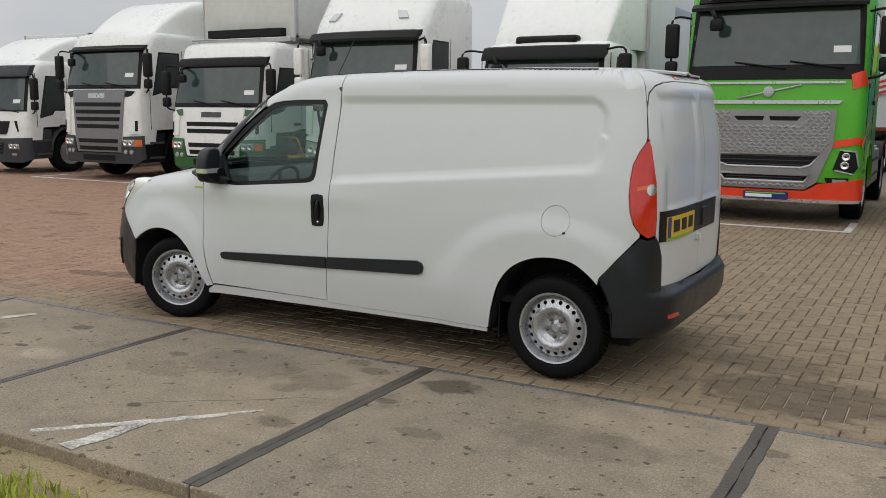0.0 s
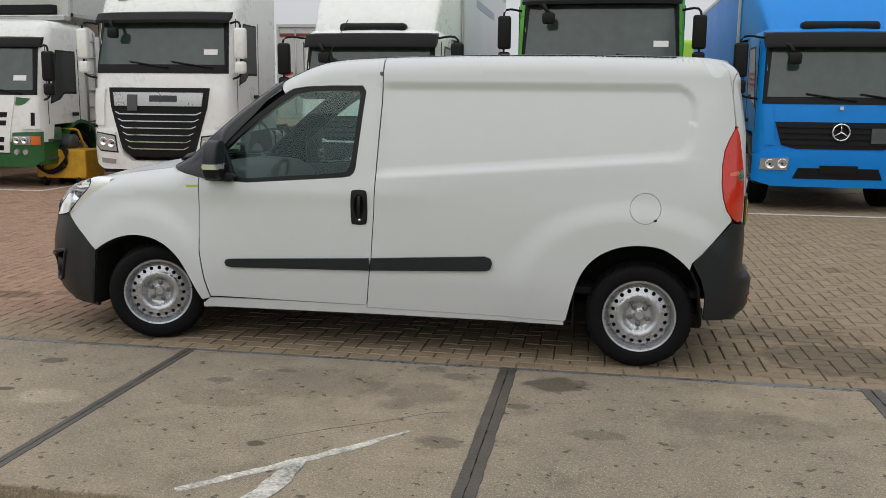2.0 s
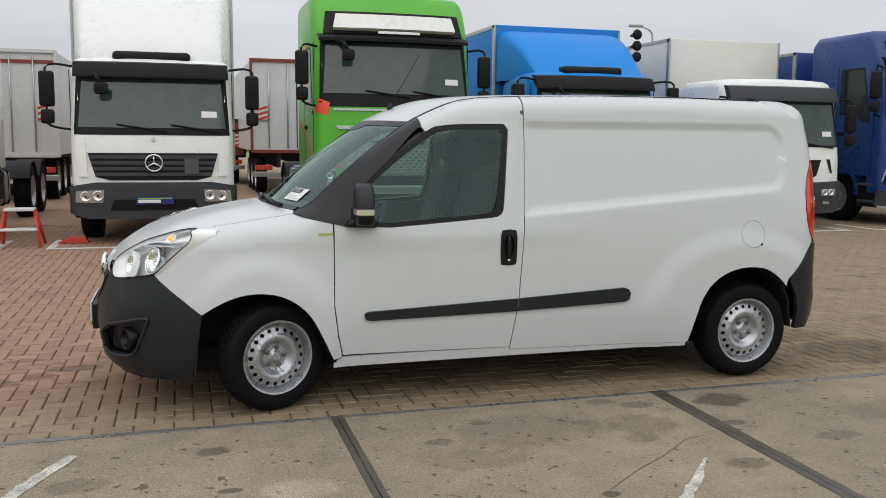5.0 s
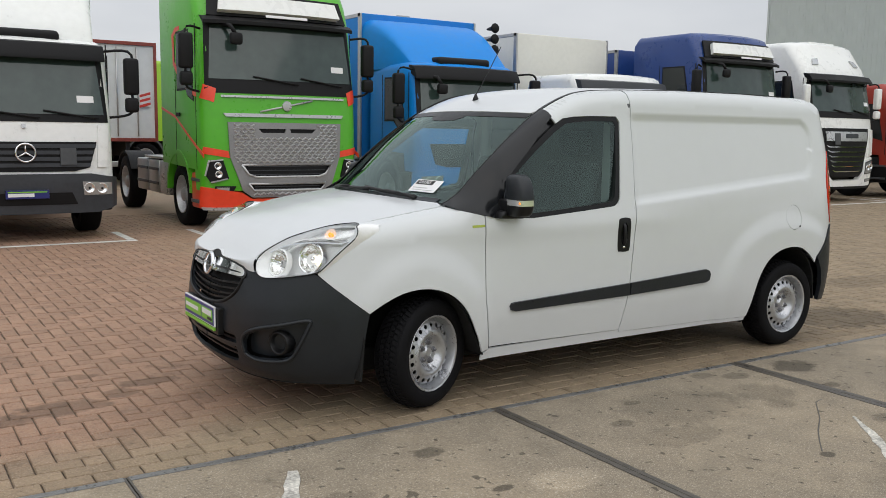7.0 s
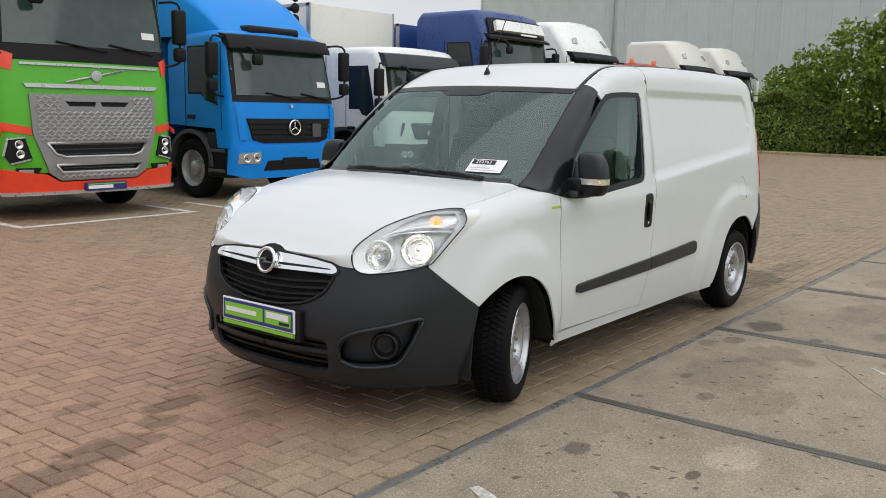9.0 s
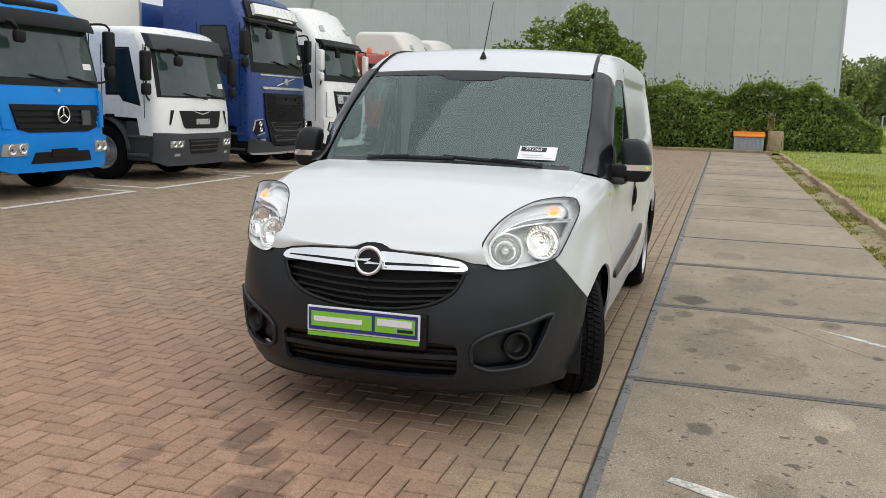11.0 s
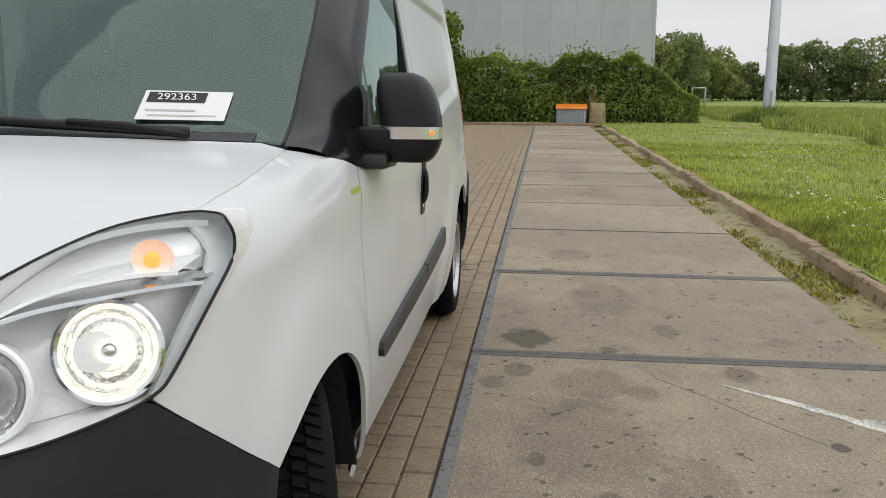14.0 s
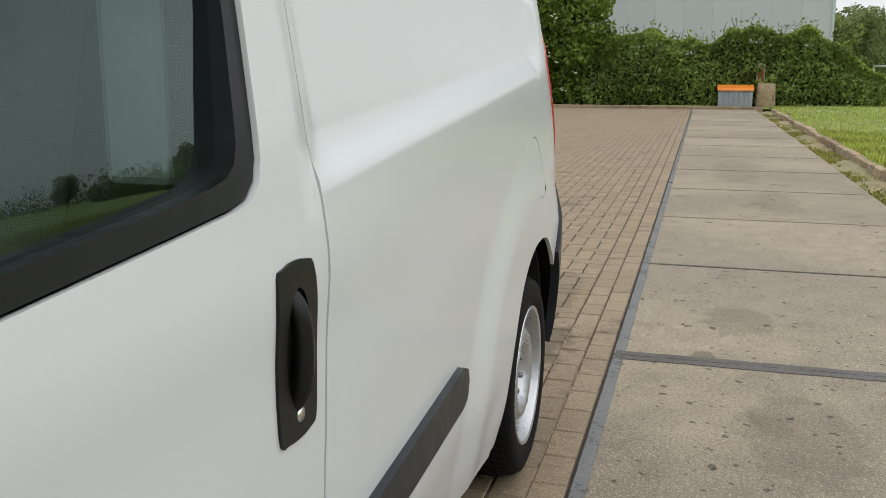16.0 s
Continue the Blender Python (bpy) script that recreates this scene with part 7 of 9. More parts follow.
def low_cab(name, cx, y0, label, paint, bump, box_mat, defl, box_len, box_z, turn=0.0, wb=3.6):
    c = Cab(name, cx, y0, label, 2.28, [(0.05, 0.3), (0.0, 0.8), (0.02, 1.3), (0.06, 1.6), (0.28, 2.5), (0.4, 2.75)], paint, 1.75, 2.68, 0.85, 0.22, 0.12, turn)
    c.windscreen(1.68, 2.44, 0.12, 0.1)
    c.visor(2.40, 2.64, 0.24)
    c.sides(1.72, 2.42, 0.45, 1.2, mirror_z=1.85, arm=0.28)
    g = [(-0.90, 1.32), (0.90, 1.32), (0.80, 0.98), (0.6, 0.93), (-0.6, 0.93), (-0.80, 0.98)]
    c.panel("grille", g, TBLACK, 0.012, 0.03, label="black slatted grille")
    for k in range(4):
        z = 0.99 + 0.083 * k
        w = 0.80 + 0.025 * k
        c.panel("grille_slat", [(-w, z), (w, z), (w + 0.01, z + 0.05), (-w - 0.01, z + 0.05)], TDGREY if paint is TWHITE else TBLACK, 0.032, 0.03)
    star_badge(c, 1.18)
    c.badge(0, 1.52, 0.025, 0.025)
    c.panel("front_bumper", [(-1.13, 0.84), (-0.8, 0.9), (0.8, 0.9), (1.13, 0.84), (1.13, 0.45), (0.9, 0.38), (-0.9, 0.38), (-1.13, 0.45)], bump, 0.05, 0.16, label="")
    c.panel("bumper_opening", [(-0.55, 0.66), (0.55, 0.66), (0.62, 0.5), (-0.62, 0.5)], TBLACK, 0.056, 0.01)
    c.panel("headlamp", [(0.68, 0.80), (1.04, 0.78), (1.05, 0.62), (0.70, 0.62)], TLAMP, 0.065, 0.03, both=True)
    c.lenses([(0.775, 0.71), (0.945, 0.70)], 0.068)
    c.panel("number_plate_holder", [(-0.26, 0.70), (0.26, 0.70), (0.26, 0.58), (-0.26, 0.58)], TBLACK, 0.075, 0.03)
    c.panel("corner_vane", [(0.93, 1.55), (1.06, 1.5), (1.02, 0.98), (0.90, 0.98)], paint, 0.025, 0.03, both=True)
    c.panel("grille_plate", [(0.42, 1.24), (0.62, 1.24), (0.62, 1.02), (0.42, 1.02)], TGREY, 0.05, 0.02)
    c.steps(TBLACK, 0.38, 1.22, TBLACK if paint is TWHITE else TGREY, 0.58)
    c.chassis(box_len, (1.22 + wb,))
    if box_mat:
        c.cargo_box(1.95, box_len, 2.5, 1.0, box_z, box_mat)
    if defl:
        c.deflector(0.55, 1.95, 2.62, box_z + 0.05 if defl is TWHITE else box_z - 0.1, defl, 1.0, 1.22)
        part("deflector_scoop", box(-0.55, 0.55, 0.42, 0.75, 2.64, 2.80, 0.06, 3), TBLACK, c.t, "", 40)
    return c


def wave_cab(name, cx, y0, label, paint, grille, accent, bump, turn=0.0, tractor=True, roof=3.8):
    c = Cab(name, cx, y0, label, 2.5, [(0.06, 0.3), (0.0, 0.7), (0.02, 1.5), (0.06, 2.05), (0.25, 3.1), (0.42, 3.5), (0.7, 3.85)], paint, 2.25, roof, 0.62, 0.22, 0.14, turn)
    c.windscreen(2.24, 3.02, 0.12, 0.2)
    c.visor(3.03, 3.16, 0.2, TBLACK)
    c.panel("roof_board", [(-0.95, 3.18), (0.95, 3.18), (0.9, 3.40), (-0.9, 3.40)], TWHITE, 0.14, 0.1, label="white sign board above the windscreen")
    c.panel("roof_light_bar", [(-1.1, 3.14), (1.1, 3.14), (1.05, 3.48), (-1.05, 3.48)], TBLACK, 0.05, 0.04)
    c.panel("visor_bar", [(-0.30, 3.09), (0.34, 3.09), (0.34, 3.115), (-0.30, 3.115)], WHITEP, 0.215, 0.01)
    c.sides(2.12, 2.95, 0.5, 1.35, mirror_z=2.25, mirror_mat=TBLACK, arm=0.2)
    c.panel("silver_trim", [(-0.98, 1.98), (0.98, 1.98), (0.98, 2.01), (-0.98, 2.01)], TSILV, 0.02, 0.02)
    c.panel("silver_trim", [(-0.92, 1.70), (0.92, 1.70), (0.96, 1.75), (-0.96, 1.75)], TSILV, 0.03, 0.03)
    p0, p1 = c.front(-0.42, 1.78), c.front(0.42, 1.96)
    part("badge_bar", tube([p0 + Vector((0, -0.02, 0)), p1 + Vector((0, -0.02, 0))], 0.014, 6), TSILV, c.t, "", True)
    part("round_badge", lathe([(0.0, -0.02), (0.04, -0.022), (0.072, -0.018), (0.078, 0.0), (0.07, 0.02)], 24, Matrix.Translation((0, c.front(0, 1.87).y - 0.02, 1.87))), TSILV, c.t, "round silver badge", 40)
    go = [(-0.90, 1.62), (0.90, 1.62), (0.88, 1.12), (0.70, 0.62), (0.55, 0.52), (-0.55, 0.52), (-0.70, 0.62), (-0.88, 1.12)]
    vents = [[(-0.46, 1.53), (-0.03, 1.53), (-0.05, 1.47), (-0.40, 1.47)], [(0.46, 1.53), (0.03, 1.53), (0.05, 1.47), (0.40, 1.47)], [(-0.72, 1.0), (0.72, 1.0), (0.62, 0.86), (0.5, 0.82), (-0.5, 0.82), (-0.62, 0.86)], [(-0.62, 0.72), (0.62, 0.72), (0.54, 0.62), (-0.54, 0.62)]]
    c.panel("grille_back", go, TBLACK, 0.004, 0.01)
    mesh_m = grille
    gp = c.panel("grille_mesh", go, mesh_m, 0.03, 0.03, holes=vents, label="pressed wave-patterned grille")
    # the raised waves of the grille
    wv = bmesh.new()
    for r in range(22):
        z = 0.57 + 0.048 * r
        hw = 0.56 + 0.3 * min(1.0, (z - 0.52) / 0.6)
        pts = []
        for k in range(int(hw * 2 / 0.05)):
            x = -hw + 0.04 + 0.05 * k
            zz = z + (0.014 if (k + r) % 2 else -0.014)
            blocked = any(min(q[0] for q in v) - 0.03 < x < max(q[0] for q in v) + 0.03 and min(q[1] for q in v) - 0.035 < zz < max(q[1] for q in v) + 0.035 for v in vents)
            if blocked or abs(x) > hw - 0.03:
                if len(pts) > 1:
                    tube(pts, 0.014, 4, wv)
                pts = []
            else:
                pts.append(c.front(x, zz) + Vector((0, -0.034, 0)))
        if len(pts) > 1:
            tube(pts, 0.014, 4, wv)
    tagged(part("grille_mesh", wv, TSILV if grille is TWAVE else TBLACK, gp), kind="stuff")
    for v in vents[2:]:
        part("vent_frame", tube([c.front(x, z) + Vector((0, -0.035, 0)) for x, z in v + v[:1]], 0.018, 6), TSILV if grille is TWAVE else TDGREY, gp, "", True)
        zs = [q[1] for q in v]
        for k in range(3):
            z = min(zs) + (max(zs) - min(zs)) * (k + 0.5) / 3
            w = max(q[0] for q in v) - 0.1
            c.panel("vent_slat", [(-w, z), (w, z), (w, z + 0.012), (-w, z + 0.012)], TDGREY, 0.016, 0.01, parent=gp)
    if accent:
        c.panel("accent_stripe", [(0.90, 1.20), (1.22, 1.26), (1.235, 1.16), (0.88, 1.10)], accent, 0.012, 0.01, both=True)
        c.panel("accent_patch", [(1.04, 2.1), (1.2, 2.16), (1.24, 1.96), (1.08, 1.9)], accent, 0.012, 0.01, both=True)
        for s in (1, -1):
            xw = s * 1.256
            line = [(0.12, 1.16), (0.8, 1.42), (1.5, 1.72), (2.24, 1.86), (2.24, 1.82), (1.5, 1.68), (0.8, 1.38), (0.12, 1.10)]
            part("accent_line", prism(line, "x", xw - s * 0.01, xw), accent, c.t)
            ring_ = [(0.42, 1.98), (0.8, 2.05), (1.3, 2.3), (1.55, 2.5), (1.6, 2.95), (1.4, 3.05), (1.2, 3.06), (1.2, 3.0), (1.38, 2.98), (1.5, 2.9), (1.46, 2.54), (1.25, 2.36), (0.78, 2.11), (0.42, 2.05)]
            part("accent_line", prism(ring_, "x", xw - s * 0.01, xw), accent, c.t)
    c.panel("front_bumper", [(-1.24, 0.68), (-0.72, 0.60), (-0.56, 0.5), (0.56, 0.5), (0.72, 0.60), (1.24, 0.68), (1.24, 0.39), (1.1, 0.36), (-1.1, 0.36), (-1.24, 0.39)], bump, 0.045, 0.16)
    c.panel("bumper_lip", [(-1.22, 0.385), (1.22, 0.385), (1.2, 0.345), (-1.2, 0.345)], TSILV, 0.075, 0.1)
    c.panel("headlamp", [(0.98, 1.08), (1.16, 1.06), (1.2, 0.84), (1.14, 0.73), (0.90, 0.80)], TBLACK, 0.02, 0.03, both=True)
    c.lenses([(1.06, 0.985), (1.05, 0.865)], 0.05, 0.036)
    c.panel("lamp_trim", [(0.975, 1.085), (1.17, 1.065), (1.21, 0.84), (1.195, 0.84), (1.155, 1.045), (0.98, 1.065)], TSILV, 0.03, 0.02, both=True)
    c.panel("daylight_strip", [(0.92, 0.79), (1.14, 0.735), (1.145, 0.755), (0.925, 0.81)], TLAMP, 0.036, 0.02, both=True)
    c.panel("fog_lamp", [(0.80, 0.69), (1.10, 0.69), (1.10, 0.61), (0.84, 0.61)], TBLACK, 0.03, 0.03, both=True)
    c.panel("fog_lamp_lens", [(0.90, 0.675), (1.07, 0.675), (1.07, 0.625), (0.90, 0.625)], TLAMP, 0.04, 0.02, both=True)
    c.steps(bump if accent else TBLACK, 0.34, 1.40, paint, 0.64)
    for s in (1, -1):
        for k, (ya, yb, m) in enumerate(((2.12, 2.62, TSILV), (2.66, 3.30, TALU), (3.34, 4.10, TALU))):
            sk = part("side_skirt", box(min(s * 1.02, s * 1.21), max(s * 1.02, s * 1.21), ya, yb, 0.42, 0.98, 0.03), m, c.t, "", 35)
            for z in (0.56, 0.80) if k else ():
                part("skirt_rib", box(min(s * 1.205, s * 1.222), max(s * 1.205, s * 1.222), ya + 0.02, yb - 0.02, z, z + 0.05, 0.006), TGREY, sk)
        part("catwalk", box(min(s * 0.2, s * 1.2), max(s * 0.2, s * 1.2), 2.3, 3.6, 1.0, 1.04, 0.008), TALU, c.t)
    c.chassis(6.2, (5.0,) if tractor else (5.0, 6.3))
    return c


def bulge_cab(name, cx, y0, label, paint, turn=0.0, lamp_roof=True):
    c = Cab(name, cx, y0, label, 2.48, [(0.05, 0.3), (0.0, 0.7), (0.02, 1.5), (0.08, 2.0), (0.3, 2.95), (0.4, 3.15), (0.75, 3.62)], paint, 2.25, 3.72, 0.7, 0.22, 0.15, turn)
    c.windscreen(2.12, 2.84, 0.12, 0.14)
    c.visor(2.80, 3.0, 0.24)
    c.sides(2.0, 2.8, 0.5, 1.3, mirror_z=2.1, mirror_mat=paint, arm=0.16)
    g = [(-0.90, 1.74), (0.90, 1.74), (0.86, 1.42), (0.66, 0.72), (0.5, 0.6), (-0.5, 0.6), (-0.66, 0.72), (-0.86, 1.42)]
    c.panel("grille", g, TBLACK, 0.012, 0.03, label="black grille with chrome slats")
    c.panel("grille_bar", [(-0.80, 1.66), (0.80, 1.66), (0.77, 1.44), (-0.77, 1.44)], TSILV, 0.035, 0.03)
    c.badge(0.12, 1.56, 0.24, 0.05, TDGREY, 0.045)
    c.panel("grille_plate", [(-0.52, 1.62), (-0.34, 1.62), (-0.34, 1.36), (-0.52, 1.36)], TGREY, 0.05, 0.02)
    for k in range(6):
        z = 0.72 + 0.115 * k
        w = 0.54 + 0.045 * k
        c.panel("grille_slat", [(-w, z + 0.04), (-w + 0.08, z), (w - 0.08, z), (w, z + 0.04), (w, z + 0.055), (w - 0.09, z + 0.018), (-w + 0.09, z + 0.018), (-w, z + 0.055)], CHROME, 0.03, 0.03)
    c.panel("front_bumper", [(-1.22, 1.06), (-0.78, 1.0), (-0.64, 0.62), (-0.5, 0.52), (0.5, 0.52), (0.64, 0.62), (0.78, 1.0), (1.22, 1.06), (1.22, 0.48), (1.05, 0.38), (-1.05, 0.38), (-1.22, 0.48)], paint, 0.04, 0.14)
    c.panel("bumper_lip", [(-1.1, 0.40), (1.1, 0.40), (1.05, 0.32), (-1.05, 0.32)], TBLACK, 0.03, 0.1)
    c.panel("headlamp", [(0.78, 0.93), (1.12, 0.98), (1.16, 0.80), (1.06, 0.70), (0.74, 0.68)], TLAMP, 0.055, 0.03, both=True)
    c.lenses([(0.85, 0.81), (1.01, 0.84)], 0.066)
    c.panel("headlamp_rim", [(0.76, 0.95), (1.14, 1.0), (1.18, 0.79), (1.07, 0.68), (0.72, 0.66)], TBLACK, 0.05, 0.02, both=True)
    c.panel("fog_lamp", [(0.78, 0.55), (1.06, 0.57), (1.06, 0.49), (0.80, 0.47)], TLAMP, 0.055, 0.03, both=True)
    c.panel("corner_vane", [(0.96, 1.72), (1.16, 1.72), (1.18, 1.12), (1.0, 1.1)], paint, 0.04, 0.05, both=True)
    if lamp_roof:
        c.panel("roof_lamp", [(0.62, 3.35), (0.80, 3.33), (0.88, 3.2), (0.70, 3.2)], TLAMP, 0.03, 0.03, both=True)
    part("roof_hatch", box(-0.5, 0.5, 0.9, 1.6, 3.70, 3.78, 0.03), paint, c.t, "", 40)
    c.steps(TBLACK, 0.4, 1.40, TGREY, 0.64)
    c.chassis(7.4, (5.2, 6.5))
    return c


def slat_cab(name, cx, y0, label, paint, lower, grille, low, turn=0.0, high=False):
    up = 0.38 if high else 0.0
    c = Cab(name, cx, y0, label, 2.48, [(0.06, 0.3), (0.0, 0.8), (0.03, 1.3 + up), (0.07, 1.62 + up), (0.27, 2.45 + up), (0.4, 2.75 + up)], paint, 2.0 if not high else 2.2, 2.88 + up * 0.8, 0.8, 0.2, 0.13, turn)
    c.windscreen(1.68 + up, 2.38 + up, 0.13, 0.08)
    c.visor(2.41 + up, 2.60 + up if not high else 2.5 + up, 0.13)
    c.sides(1.66 + up, 2.36 + up, 0.45, 1.25, mirror_z=1.72 + up, arm=0.16)
    top_ = 1.58 + up
    c.panel("grille", [(-0.82, top_), (0.82, top_), (0.74, 1.0), (0.70, 0.62), (-0.70, 0.62), (-0.74, 1.0)], grille, 0.02, 0.04, label="grille with horizontal slots")
    n = 5 if not high else 7
    for k in range(n):
        z = 0.66 + (top_ - 0.36 - 0.66) * k / (n - 1)
        if abs(z - 0.98) < 0.04:
            continue
        w = 0.60 + 0.02 * k
        c.panel("grille_slot", [(-w, z), (w, z), (w + 0.01, z + 0.085), (-w - 0.01, z + 0.085)], TBLACK, 0.024, 0.006)
    c.badge(0, top_ - 0.13, 0.26, 0.05, TSILV if low is not TDGREEN else TGREY, 0.03)
    c.panel("corner_slot", [(0.84, top_ - 0.02), (1.08, top_ - 0.04), (0.95, top_ - 0.16), (0.82, top_ - 0.15)], TDGREEN if low is TDGREEN else TBLACK, 0.014, 0.006, both=True)
    c.panel("corner_vane", [(0.92, 1.42 + up), (1.18, 1.5 + up), (1.2, 1.02), (0.94, 1.02)], paint, 0.03, 0.04, both=True)
    c.panel("vane_slot", [(1.09, 1.3), (1.14, 1.3), (1.14, 1.08), (1.09, 1.08)], TBLACK, 0.034, 0.004, both=True)
    c.panel("front_bumper", [(-1.22, 0.98), (-0.78, 0.96), (-0.72, 0.60), (0.72, 0.60), (0.78, 0.96), (1.22, 0.98), (1.22, 0.5), (1.08, 0.38), (-1.08, 0.38), (-1.22, 0.5)], low, 0.035, 0.14)
    c.panel("headlamp", [(0.78, 0.90), (1.08, 0.90), (1.08, 0.76), (0.80, 0.76)], TLAMP, 0.05, 0.03, both=True)
    c.lenses([(0.87, 0.83), (1.0, 0.83)], 0.052)
    c.panel("indicator_lens", [(1.085, 0.90), (1.19, 0.90), (1.19, 0.76), (1.085, 0.76)], TORANGE, 0.05, 0.03, both=True)
    for s in (1, -1):
        for x in (0.84, 0.99):
            part("fog_lamp", lathe([(0.0, -0.02), (0.045, -0.018), (0.055, 0.0), (0.05, 0.03)], 16, Matrix.Translation((s * x, c.front(s * x, 0.63).y - 0.045, 0.63))), TLAMP, c.t, "", 40)
    c.panel("bumper_opening", [(-0.5, 0.56), (0.5, 0.56), (0.5, 0.44), (-0.5, 0.44)], TBLACK, 0.045, 0.01)
    c.steps(low if low is TDGREEN else TBLACK, 0.4, 1.38, low if low is TDGREEN else TBLACK, 0.62)
    c.chassis(7.2, (5.4, 6.7))
    return c


def visor_cab(name, cx, y0, label, paint, turn=0.0):
    c = Cab(name, cx, y0, label, 2.38, [(0.05, 0.25), (0.0, 0.7), (0.02, 1.2), (0.06, 1.5), (0.24, 2.35), (0.36, 2.6)], paint, 1.85, 2.66, 0.8, 0.2, 0.12, turn)
    c.windscreen(1.50, 2.30, 0.13, 0.03)
    c.visor(2.28, 2.56, 0.24, TDGREY)
    c.sides(1.52, 2.28, 0.45, 1.15, mirror_z=1.62, arm=0.2)
    c.panel("grille", [(-0.66, 1.24), (0.66, 1.24), (0.56, 0.96), (0.5, 0.93), (-0.5, 0.93), (-0.56, 0.96)], TBLACK, 0.02, 0.03, label="black grille panel")
    c.badge(0, 1.05, 0.22, 0.05, TSILV, 0.03)
    c.panel("grille_trim", [(-0.25, 1.22), (0, 1.17), (0.25, 1.22), (0.25, 1.235), (0, 1.19), (-0.25, 1.235)], TSILV, 0.03, 0.02)
    c.panel("corner_slot", [(0.80, 1.25), (0.90, 1.0), (0.94, 1.0), (0.88, 1.25)], TBLACK, 0.012, 0.006, both=True)
    c.panel("front_bumper", [(-1.18, 0.86), (-0.6, 0.84), (0.6, 0.84), (1.18, 0.86), (1.18, 0.36), (1.0, 0.28), (-1.0, 0.28), (-1.18, 0.36)], TDGREY, 0.05, 0.16)
    c.panel("bumper_opening", [(-0.5, 0.74), (0.5, 0.74), (0.42, 0.48), (-0.42, 0.48)], TBLACK, 0.056, 0.01)
    for z in (0.54, 0.62, 0.69):
        c.panel("bumper_slat", [(-0.44, z), (0.44, z), (0.44, z + 0.02), (-0.44, z + 0.02)], TDGREY, 0.062, 0.01)
    c.panel("headlamp", [(0.64, 0.72), (0.98, 0.72), (0.98, 0.60), (0.66, 0.60)], TLAMP, 0.065, 0.03, both=True)
    c.lenses([(0.745, 0.66), (0.89, 0.66)], 0.05)
    c.panel("fog_lamp", [(0.72, 0.50), (0.86, 0.50), (0.86, 0.45), (0.72, 0.45)], TLAMP, 0.06, 0.02, both=True)
    c.steps(TDGREY, 0.36, 1.32, TGREY, 0.6)
    c.chassis(6.8, (5.0,))
    return c


TWAVE = mat("wave_grille_grey", (0.27, 0.27, 0.275), 0.4, metal=0.3, vary=0.1, scale=6)
Y0 = 7.72
# the row, from the far left end to the far right end
slat_cab_g = slat_cab("tipper_truck", -7.88, Y0, "white truck with dark green bumper and skirts", TWHITE, TDGREEN, TWHITE, TDGREEN)
hb = slat_cab_g.cargo_box(1.2, 6.8, 2.5, 3.0, 5.2, TSHEET)
part("container_lip", box(-1.25, 1.25, 1.02, 1.22, 2.92, 3.02, 0.02), TALU, hb)
part("container_opening", box(-1.0, 1.0, 1.05, 1.3, 3.04, 3.2, 0.01), TBLACK, hb)
part("roof_rack", tube([(-0.9, 0.5, 2.95), (0.9, 0.5, 2.95)], 0.018, 6), TALU, slat_cab_g.t, "", True)
for x in (1.20,):
    for dx in (-0.0, 0.3):
        part("ladder_rail", tube([(x + 0.06, 1.62 + dx, 0.95), (x + 0.06, 1.62 + dx, 2.75), (x - 0.1, 1.6 + dx, 2.92)], 0.02, 6), TALU, slat_cab_g.t, "", True)
    for k in range(6):
        part("ladder_rung", tube([(x + 0.06, 1.62, 1.1 + 0.3 * k), (x + 0.06, 1.92, 1.1 + 0.3 * k)], 0.016, 6), TALU, slat_cab_g.t, "", True)
slat_cab_h = slat_cab("tipper_truck", -11.22, Y0, "white truck with metal grey grille and bumper", TWHITE, TDGREY, TSLATGREY, TDGREY, high=True)
slat_cab_h.deflector(0.7, 2.2, 3.08, 4.0, TWHITE, 1.0, 1.2)
slat_cab_h.cargo_box(2.6, 8.5, 2.5, 1.0, 3.6, TSHEET)
visor_cab_w = visor_cab("box_truck", -14.95, Y0, "white box truck with black bumper", TWHITE)
visor_cab_w.deflector(0.5, 1.8, 2.6, 3.3, TWHITE, 1.0, 1.15)
visor_cab_w.cargo_box(1.95, 8.0, 2.45, 0.95, 3.4, TSHEET)
bulge_cab_a = bulge_cab("tractor_truck", -4.45, Y0 + 0.08, "white truck with black grille and chrome slats", TWHITE)
low_cab_w = low_cab("box_truck", -0.85, Y0, "white box truck with black visor and grille", TWHITE, TDGREY, TSHEET, TWHITE, 8.8, 4.05)
low_cab_w.board(0.64)
bar = part("box_lettering_bar", box(1.252, 1.256, 3.6, 6.4, 3.35, 3.5), mat("pale_blue_lettering", (0.4, 0.45, 0.5), 0.5), low_cab_w.t)
wave_cab_g = wave_cab("tractor_truck", 2.77, Y0 - 0.05, "green tractor truck with orange-red bumper", TGREEN, TWAVE, TRED, TRED)
wave_cab_g.board(0.42, 0.05, 0.3)
low_cab_b = low_cab("box_truck", 6.27, Y0, "bright blue box truck with dark visor", TBLUE, TBLUE, TBLUESHEET, TBLUE, 9.5, 3.62)
for k in range(3):
    part("air_horn", lathe([(0.0, -0.12), (0.085, -0.12), (0.095, -0.1), (0.05, -0.02), (0.02, 0.15), (0.0, 0.15)], 14, Matrix.Translation((1.30, 1.45, 3.08 + 0.2 * k))), TBLACK, low_cab_b.t, "black round air horn", True)
visor_cab_t = visor_cab("box_truck", 9.98, Y0, "white box truck with dark grey bumper and visor", TWHITE)
visor_cab_t.cargo_box(2.2, 9.0, 2.5, 1.0, 3.55, TCREAM)
